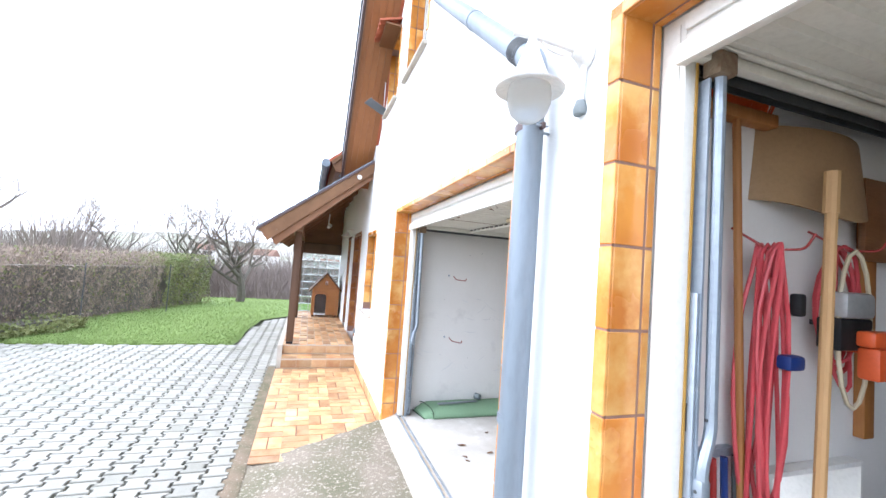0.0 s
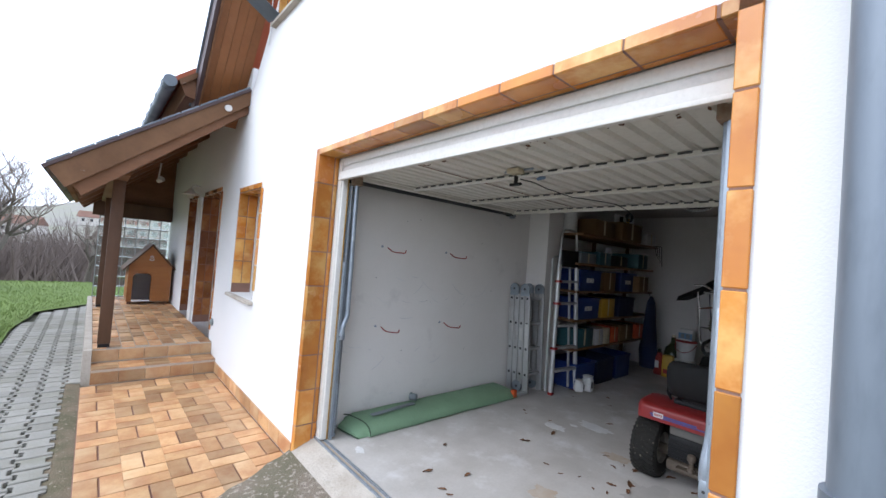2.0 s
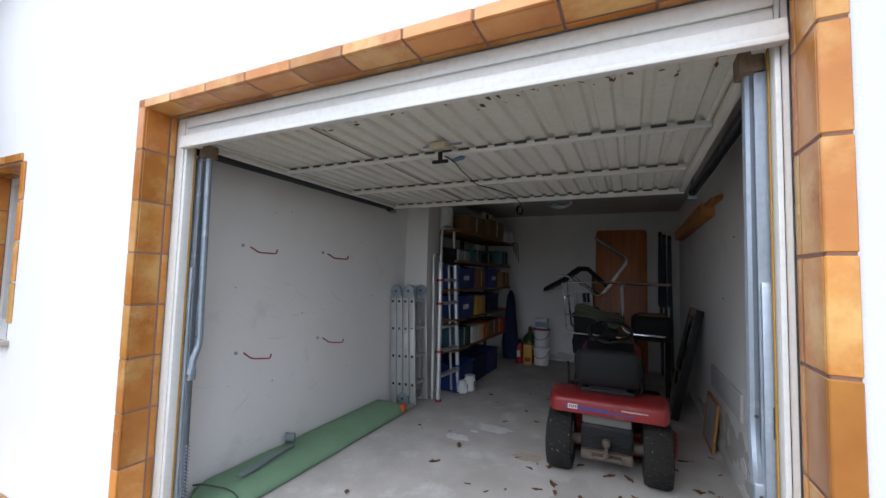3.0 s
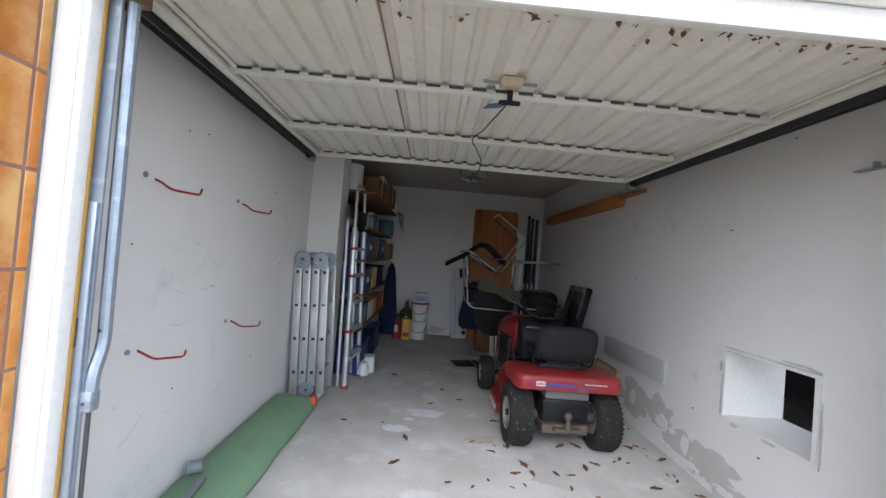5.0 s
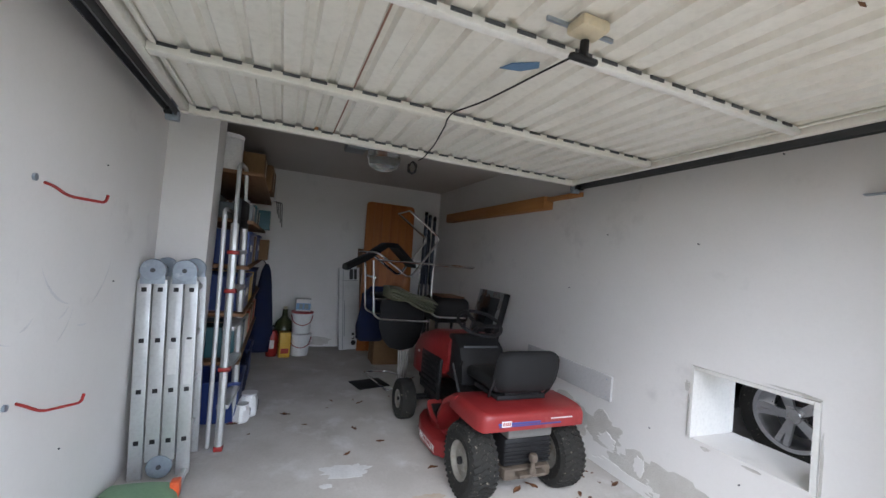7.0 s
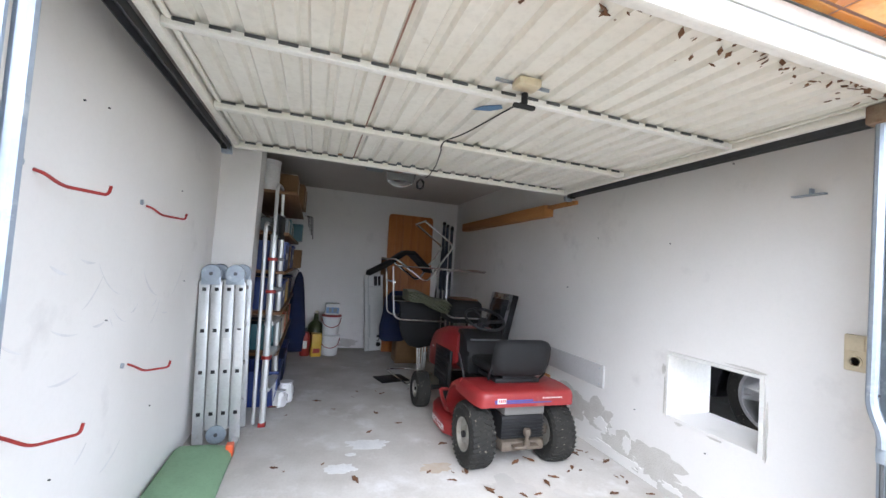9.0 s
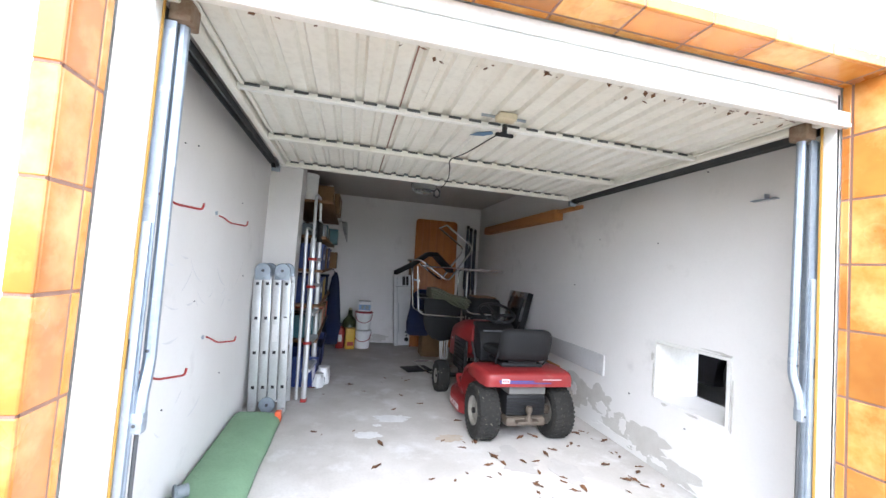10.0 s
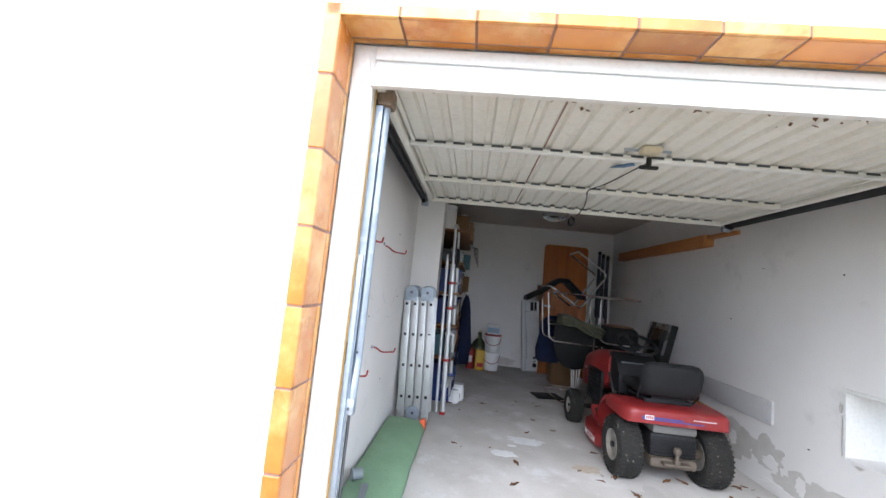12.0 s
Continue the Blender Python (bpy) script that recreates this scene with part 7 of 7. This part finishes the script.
# ---- porch things ----
kennel = thing("dog_house", "brown wooden dog house with gabled roof on the porch", "dog house", pose(-0.37, 6.1, PORCH_Z))
H, E_, A_ = 0.32, 0.68, 1.06
bm = bmesh.new()
prism(bm, [(-H, 0.05), (-0.25, 0.05), (-0.25, 0.5), (-0.2, 0.56), (-0.03, 0.56), (0.02, 0.5), (0.02, 0.05), (H, 0.05), (H, E_), (0.0, A_), (-H, E_)], 0, 0.03, "y")
part("front_wall", bm, DOG_WOOD, kennel, smooth=0)
bar("side_wall", kennel, DOG_WOOD, (-H, 0.031, 0.05, -H + 0.03, 0.7, E_))
bar("side_wall", kennel, DOG_WOOD, (H - 0.03, 0.031, 0.05, H, 0.7, E_))
bar("back_wall", kennel, DOG_WOOD, (-H + 0.031, 0.67, 0.05, H - 0.031, 0.7, E_))
bar("floor", kennel, DOG_WOOD, (-H + 0.031, 0.031, 0.05, H - 0.031, 0.669, 0.08))
bar("door_flap", kennel, glass("cloudy_plastic", (0.7, 0.75, 0.78), 0.4), (-0.245, 0.034, 0.09, 0.015, 0.04, 0.55), label="cloudy plastic door flap")
bar("door_sill", kennel, WHITE_PLASTIC, (-0.25, -0.012, 0.052, 0.02, -0.001, 0.085), label="pale sill")
for s in (-1, 1):
    bm = bmesh.new()
    prism(bm, [(s * 0.0, A_ + 0.005), (s * 0.0, A_ + 0.04), (s * (H + 0.08), E_ - 0.05), (s * (H + 0.08), E_ - 0.085)], -0.05, 0.75, "y")
    part("roof_slope", bm, WOOD_DARK, kennel, "dark roof board", 0)
    for y in (0.03, 0.64):
        bar("foot", kennel, WOOD_DARK, (s * (H - 0.05) - 0.03, y, 0.0, s * (H - 0.05) + 0.03, y + 0.05, 0.049))
bm = bmesh.new()
tube(bm, [(0.035 * math.cos(a), -0.006, 0.84 + 0.04 * math.sin(a)) for a in [math.pi * (1.1 + 0.8 * i / 10) for i in range(11)]], 0.008, 6)
tube(bm, [(0.02 * math.cos(2 * math.pi * i / 12), -0.006, 0.86 + 0.02 * math.sin(2 * math.pi * i / 12)) for i in range(12)], 0.006, 6, closed=True)
part("ornament", bm, ALU, kennel, "pale metal ornament")
pl = thing("porch_lamp", "white enamel lamp beside the porch door", "lamp", pose(-0.14, 4.3, 2.08))
bm = bmesh.new()
lathe(bm, [(0.12, 0.0), (0.125, 0.005), (0.06, 0.05), (0.02, 0.1), (0.0, 0.1)], 24)
part("shade", bm, LAMP_WHITE, pl)
bm = bmesh.new()
lathe(bm, [(0.0, -0.06), (0.04, -0.05), (0.055, 0.0), (0.05, 0.015)], 20)
part("glass", bm, MILK_GLASS, pl)
tubing("arm", pl, LAMP_WHITE, [(0, 0, 0.1), (0.03, 0, 0.16), (0.139, 0, 0.14)], 0.01, 8, 0.03)
spot = thing("porch_spotlight", "small white spotlight under the porch roof", "lamp", pose(-0.5, 4.95, 2.28))
bm = bmesh.new()
lathe(bm, [(0.03, 0.0), (0.05, 0.09), (0.045, 0.09), (0.0, 0.03)], 16, pose(0, 0, 0, 60, 0, 30))
part("head", bm, LAMP_WHITE, spot)
tubing("stem", spot, LAMP_WHITE, [(0, 0, 0.01), (0.02, 0, 0.3)], 0.012, 8)
ventp = thing("wall_vent", "small round grey wall outlet near the step", "outlet", pose(-0.001, 2.78, 0.38))
bm = bmesh.new()
lathe(bm, [(0.0, 0.0), (0.045, 0.0), (0.05, 0.01), (0.03, 0.03), (0.0, 0.03)], 16, pose(0, 0, 0, 0, -90, 0))
part("cap", bm, GREY_PLASTIC, ventp)

# ---- planting and distance ----
def bare_tree(x, y, z, height, seed, spread=1.0, depth=5, name="bare_tree", label="leafless orchard tree with spreading crooked branches", r0=0.13):
    """A tapered trunk whose limbs fork again and again down to twigs."""
    r = random.Random(seed)
    t = thing(name, label, "tree", pose(x, y, z), "bare trees")
    wood, twig = bmesh.new(), bmesh.new()

    def limb(p, d, length, rad, level):
        pts = [p]
        q = p.copy()
        dd = d.copy()
        n = 4
        for i in range(n):
            dd = (dd + Vector((r.uniform(-1, 1), r.uniform(-1, 1), r.uniform(-0.35, 0.6) + 0.35 * (level > 1))) * 0.24).normalized()
            q = q + dd * (length / n)
            pts.append(q.copy())
        tube(wood if level < 3 else twig, pts, rad, 7 if level < 2 else (5 if level < 3 else 3), r_end=rad * 0.55)
        if level >= depth:
            return
        for k in range(r.choice((3, 3, 4)) if level else 5):
            i = r.choice((2, 3, 4)) if k else 4
            a = r.uniform(0, 2 * math.pi)
            out = Vector((math.cos(a), math.sin(a), r.uniform(-0.1, 0.8))).normalized()
            nd = (dd * 0.55 + out * (0.75 * spread)).normalized()
            limb(pts[i], nd, length * r.uniform(0.6, 0.85), rad * 0.5, level + 1)

    limb(Vector((0, 0, -0.1)), Vector((r.uniform(-0.15, 0.15), 0, 1)).normalized(), height * 0.3, r0, 0)
    part("trunk", wood, BARK, t, "grey-brown bark")
    tagged(part("twigs", twig, TWIG, t), kind="stuff")
    return t


bare_tree(-3.0, 11.4, -0.12, 4.6, 8, 1.15, depth=6, r0=0.16)
bare_tree(-5.6, 15.0, -0.4, 5.6, 11, 1.0, depth=6)
bare_tree(-9.0, 17.0, -0.7, 6.6, 12, 1.0, depth=6)
bare_tree(-12.5, 14.0, -0.6, 7.0, 19, 1.0)
bare_tree(-1.2, 21.0, -1.0, 4.6, 15, 1.0, depth=4)
bare_tree(0.6, 27.0, -1.6, 4.8, 16, 1.0, depth=4)
bare_tree(-7.5, 25.0, -1.4, 7.0, 17, 1.0, depth=4)
bare_tree(-14.0, 26.0, -1.8, 8.0, 18, 1.0, depth=4)
bare_tree(-4.0, 30.0, -1.9, 6.0, 21, 1.0, depth=4)


def hedge(name, label, p0, p1, width, height, mats, count, size, seed):
    """A clipped hedge: many small leaves and twigs filling a box-like body with an uneven face."""
    rg = np.random.default_rng(seed)
    d = np.array(p1) - np.array(p0)
    ln = np.linalg.norm(d)
    u = d / ln
    v = np.array((-u[1], u[0]))
    h = thing(name, label, "hedge", pose(p0[0], p0[1], -0.2))
    for mat, share, thin in mats:
        n = int(count * share)
        s = rg.uniform(0, ln, n)
        side_ = rg.uniform(-1, 1, n)
        up = rg.uniform(0, 1, n) ** 0.8
        shell = rg.uniform(0, 1, n) < 0.75
        side_ = np.where(shell & (up < 0.93), np.sign(side_) * (0.86 + 0.2 * rg.random(n)), side_)
        bump = 0.06 * np.sin(s * 3.1) + 0.05 * np.sin(s * 7.7 + up * 9)
        c = np.stack([u[0] * s + v[0] * side_ * (width / 2 + bump), u[1] * s + v[1] * side_ * (width / 2 + bump), up * (height + 0.05 * np.sin(s * 5))], 1)
        a = rg.normal(size=(n, 3))
        a /= np.linalg.norm(a, axis=1)[:, None]
        b = np.cross(a, rg.normal(size=(n, 3)))
        b /= np.linalg.norm(b, axis=1)[:, None]
        k = size * rg.uniform(0.6, 1.4, n)[:, None]
        if thin:
            a[:, 2] = np.abs(a[:, 2]) + 0.8
            verts = np.stack([c - b * 0.004, c + b * 0.004, c + a * k * 2.2], 1).reshape(-1, 3)
            faces = np.arange(3 * n).reshape(-1, 3)
        else:
            verts = np.stack([c - a * k, c - b * k * 0.5, c + a * k, c + b * k * 0.5], 1).reshape(-1, 3)
            faces = np.arange(4 * n).reshape(-1, 4)
        me = bpy.data.meshes.new("leaves")
        me.from_pydata(verts.tolist(), [], faces.tolist())
        me.materials.append(mat)
        ob = new("twigs" if thin else "leaves", me)
        ob.parent = h
        tagged(ob, kind="stuff")
    bm = bmesh.new()
    core = [(0, -width * 0.22), (ln, -width * 0.22), (ln, width * 0.22), (0, width * 0.22)]
    prism(bm, [(u[0] * a + v[0] * b, u[1] * a + v[1] * b) for a, b in core], 0, height * 0.78, "z")
    part("inner_growth", bm, BARK, h, "dense inner growth", 0)
    return h


hedge("green_hedge", "clipped dull green hedge beside the lawn", (-4.25, 10.9), (-4.95, 8.9), 0.9, 1.62, ((HEDGE_LEAF, 0.85, False), (HEDGE_DRY, 0.15, True)), 16000, 0.028, 1)
hedge("bare_hedge", "leafless brown hedge beside the lawn", (-4.98, 8.8), (-7.6, 1.0), 0.8, 1.6, ((HEDGE_DRY, 0.8, True), (HEDGE_DRY, 0.12, False), (HEDGE_LEAF, 0.08, False)), 42000, 0.03, 2)
hedge("ivy_patch", "low dark green ivy at the foot of the hedge", (-5.5, 5.9), (-6.2, 4.2), 1.2, 0.28, ((HEDGE_LEAF, 1.0, False),), 5000, 0.03, 3)
for k in range(3):
    fp = thing("fence_post", "thin grey metal fence post beside the hedge", "fence post", pose(-4.3 - 0.9 * k, 8.2 - 2.2 * k, -0.2), "fence posts by the hedge")
    tubing("post", fp, RAIL, [(0, 0, 0), (0, 0, 1.35)], 0.012, 8)

rg = np.random.default_rng(8)


def brush(name, label, n, xr, yr, zf, h, mat, wide):
    """Far thicket: a great many thin upright twigs."""
    x, y = rg.uniform(*xr, n), rg.uniform(*yr, n)
    z = zf(x, y)
    hh = h * rg.uniform(0.4, 1.0, n) * (0.75 + 0.25 * np.sin(x * 0.9) * np.sin(y * 0.6 + x * 0.31))
    dx, dy = rg.normal(0, 0.35, n) * hh, rg.normal(0, 0.2, n) * hh
    w = wide * rg.uniform(0.5, 1.2, n)
    v = np.stack([np.stack([x - w, y, z], 1), np.stack([x + w, y, z], 1), np.stack([x + dx, y + dy, z + hh], 1)], 1).reshape(-1, 3)
    me = bpy.data.meshes.new(name)
    me.from_pydata(v.tolist(), [], np.arange(3 * n).reshape(-1, 3).tolist())
    me.materials.append(mat)
    tagged(new(name, me), label, "thicket", kind="stuff")


def far_z(x, y):
    return -0.3 - 0.11 * np.clip(y - 13, 0, 60) - 0.06 * np.clip(-x - 14, 0, 40)


brush("thicket", "brown leafless thicket beyond the lawn", 26000, (-45, 14), (26, 44), far_z, 5.2, TWIG, 0.045)
brush("thicket", "brown leafless thicket beyond the hedge", 16000, (-34, -8), (12, 26), far_z, 4.4, TWIG, 0.03)
brush("thicket", "brown leafless woodland far down the slope", 22000, (-110, 60), (60, 110), far_z, 9.0, TWIG, 0.12)

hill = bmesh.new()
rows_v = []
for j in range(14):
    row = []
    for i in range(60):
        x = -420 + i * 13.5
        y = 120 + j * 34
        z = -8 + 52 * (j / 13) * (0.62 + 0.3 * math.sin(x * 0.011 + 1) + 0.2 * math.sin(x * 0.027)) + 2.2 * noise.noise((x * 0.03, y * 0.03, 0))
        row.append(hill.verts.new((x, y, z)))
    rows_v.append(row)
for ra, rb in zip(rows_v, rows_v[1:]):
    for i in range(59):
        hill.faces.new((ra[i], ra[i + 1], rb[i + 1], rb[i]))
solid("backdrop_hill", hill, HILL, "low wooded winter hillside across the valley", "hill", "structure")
rnd = random.Random(21)
FAR_ROOF = material("dull_far_roof", (0.2, 0.11, 0.08), 0.9, scale=0.5, bump=0)
for k in range(5):
    x, y = -50 + k * 15 + rnd.uniform(-4, 4), 190 + rnd.uniform(0, 70)
    w, d, h = rnd.uniform(7, 11), rnd.uniform(7, 9), rnd.uniform(3, 5)
    z = -8 + 52 * ((y - 120) / 34 / 13) * (0.62 + 0.3 * math.sin(x * 0.011 + 1) + 0.2 * math.sin(x * 0.027))
    hs = thing("far_house", "small pale house with red roof across the valley", "house", pose(x, y, z - 0.6, 0, 0, rnd.uniform(-25, 25)), "far houses")
    bar("wall", hs, HOUSE_WALL, (-w / 2, -d / 2, 0, w / 2, d / 2, h + 0.6))
    bm = bmesh.new()
    prism(bm, [(-d / 2 - 0.4, h + 0.6), (d / 2 + 0.4, h + 0.6), (0, h + 3.6)], -w / 2 - 0.3, w / 2 + 0.3, "x")
    part("roof", bm, FAR_ROOF, hs, "dull red tiled roof", 0)
    for j in range(3):
        bar("window", hs, DARK, (-w * 0.35 + j * w * 0.28, -d / 2 - 0.04, 1.8, -w * 0.35 + j * w * 0.28 + 1.0, -d / 2 - 0.002, 3.1))

# grass
n = 60000
gy = 4.2 + 9.5 * rg.random(n) ** 1.5
gxr = np.array([lawn_edge(v) if v < 8.6 else -0.9 + (v - 8.6) * 1.5 for v in gy])
gx_ = gxr - rg.random(n) * np.minimum(9.0, 5.5 + gxr + 3)
keep = np.array([yy > lawn_near(xx) for xx, yy in zip(gx_, gy)])
gx_, gy = gx_[keep], gy[keep]
gz = np.array([lawn_z(xx, yy) for xx, yy in zip(gx_, gy)]) - 0.006
n = len(gx_)
a = rg.uniform(0, 2 * math.pi, n)
hh = rg.uniform(0.025, 0.06, n)
w = rg.uniform(0.004, 0.009, n)
v = np.stack([np.stack([gx_ - w * np.cos(a), gy - w * np.sin(a), gz], 1), np.stack([gx_ + w * np.cos(a), gy + w * np.sin(a), gz], 1), np.stack([gx_ + rg.normal(0, 0.02, n), gy + rg.normal(0, 0.02, n), gz + hh], 1)], 1).reshape(-1, 3)
me = bpy.data.meshes.new("grass")
me.from_pydata(v.tolist(), [], np.arange(3 * n).reshape(-1, 3).tolist())
me.materials.append(GRASS)
tagged(new("grass", me), "short green winter grass of the lawn", "grass", kind="stuff")

# ---- floor tiles of terrace, step and porch ----
def tile_mesh(w, d, h=0.012):
    bm = bmesh.new()
    soft_box(bm, 0, 0, -h, w, d, 0, r=0.003, seg=1)
    return finish("tile", bm, CLINKER)


terrace = thing("terrace_tiling", "orange clinker tiles laid in basket weave on the terrace", "tiling", kind="structure")
U = 0.252
t_long, t_wide = tile_mesh(0.115, 0.24), tile_mesh(0.24, 0.115)


def ramp_edge(x):
    return -0.52 + 0.5 * (max(0.0, x + 1.24) / 1.21) ** 1.3


for i in range(5):
    x = -1.195 + i * (U - 0.012)
    for j in range(13):
        y = 2.44 - (j + 1) * U
        upright = (i + j) % 2 == 0
        for k in range(2):
            px, py = (x + k * 0.126, y) if upright else (x, y + k * 0.126)
            if py + 0.2 < ramp_edge(px) or px > -0.05:
                continue
            w = min(0.115 if upright else 0.24, -0.016 - px)
            me = (t_long if upright else t_wide) if w > (0.11 if upright else 0.235) else tile_mesh(w, 0.24 if upright else 0.115)
            place(terrace, me, px, py, TERRACE_Z)
porch_tiles = thing("porch_tiling", "brown-orange clinker tiles of the porch and its steps", "tiling", kind="structure")
for i in range(9):
    for j in range(18):
        x, y = -1.128 + i * 0.125, 2.735 + j * U
        if (j + i) % 2:
            y += 0.06
        place(porch_tiles, tile_mesh(0.115, 0.24) if i == 0 and j == 0 else t_long, x, y, PORCH_Z)
riser = bmesh.new()
soft_box(riser, 0, -0.012, 0, 0.222, 0.0, 0.118, r=0.003, seg=1)
riser = finish("tile", riser, CLINKER)
tread = tile_mesh(0.222, 0.115)
for i in range(5):
    x = -1.128 + i * 0.2255
    place(porch_tiles, riser, x, 2.458, TERRACE_Z + 0.006)
    place(porch_tiles, riser, x, 2.728, 0.012)
    place(porch_tiles, tread, x, 2.458, 0.0)
    place(porch_tiles, tread, x, 2.59, 0.0)
skirting = thing("baseboard", "orange clinker skirting tiles along the house wall", "skirting", kind="structure")
sk = bmesh.new()
soft_box(sk, -0.012, 0, 0, 0.0, 0.24, 0.115, r=0.003, seg=1)
sk = finish("tile", sk, CLINKER)
for j in range(10):
    place(skirting, sk, -0.001, 0.01 + j * 0.248, TERRACE_Z + 0.003)

# ---- interlocking pavers ----
PX, PY = 0.17, 0.165                               # pitch of the bone-shaped stones
WIDE, WAIST, HALF, G = 0.1, 0.07, PY / 2, 0.0095
quarter = [(WIDE - G, HALF - G), (WIDE - G, 0.047), (WAIST - G, 0.036)]
outline = quarter + [(x, -y) for x, y in quarter[::-1]] + [(-x, -y) for x, y in quarter] + [(-x, y) for x, y in quarter[::-1]]


def paver_geometry():
    """Top, chamfer and skirt of one paver, about its centre."""
    n = len(outline)
    inner = [(x - math.copysign(0.005, x), y - math.copysign(0.005, y)) for x, y in outline]
    verts = [(x, y, 0.0) for x, y in inner] + [(x, y, -0.006) for x, y in outline] + [(x, y, -0.03) for x, y in outline]
    faces = [tuple(range(n))]
    for ring_i in (0, 1):
        for i in range(n):
            j = (i + 1) % n
            faces.append((ring_i * n + i, (ring_i + 1) * n + i, (ring_i + 1) * n + j, ring_i * n + j))
    return verts, faces


pv, pf = paver_geometry()
paver = bpy.data.meshes.new("paver")
paver.from_pydata(pv, [], pf)
paver.materials.append(PAVER)
paving = thing("pavement", "grey interlocking concrete pavers with mossy joints", "pavement", kind="structure")
near, far = [], []
col, x = 0, -1.4
while x > -8.6:
    y = -8.9 + (HALF if col % 2 else 0)
    while y < 8.5:
        if not (y > lawn_near(x) - 0.02 and x < lawn_edge(y) + 0.02):
            (near if x > -3.4 and 0.0 < y < 2.6 else far).append((x, y))
        y += PY
    col, x = col + 1, x - PX
for k in range(36):
    far.append((-1.23, 2.62 + k * PY + HALF))
rnd = random.Random(2)
near.sort(key=lambda p: (p[0] + 1.2) ** 2 + (p[1] - 0.2) ** 2)
far += near[290:]
for x, y in near[:290]:
    ob = place(paving, paver, x, y, TERRACE_Z - 0.002 + rnd.uniform(-0.003, 0.003), "paver")
    ob.rotation_euler = (rnd.uniform(-0.012, 0.012), rnd.uniform(-0.008, 0.008), rnd.uniform(-0.012, 0.012))
base = np.array(pv)
allv, allf = [], []
for i, (x, y) in enumerate(far):
    allv.append(base + np.array((x, y, TERRACE_Z - 0.002 + rnd.uniform(-0.003, 0.003))))
    o = i * len(pv)
    allf += [tuple(q + o for q in f) for f in pf]
me = bpy.data.meshes.new("pavers")
me.from_pydata(np.concatenate(allv).tolist(), [], allf)
me.materials.append(PAVER_FAR)
ob = new("pavers", me)
ob.parent = paving
tagged(ob, kind="stuff")
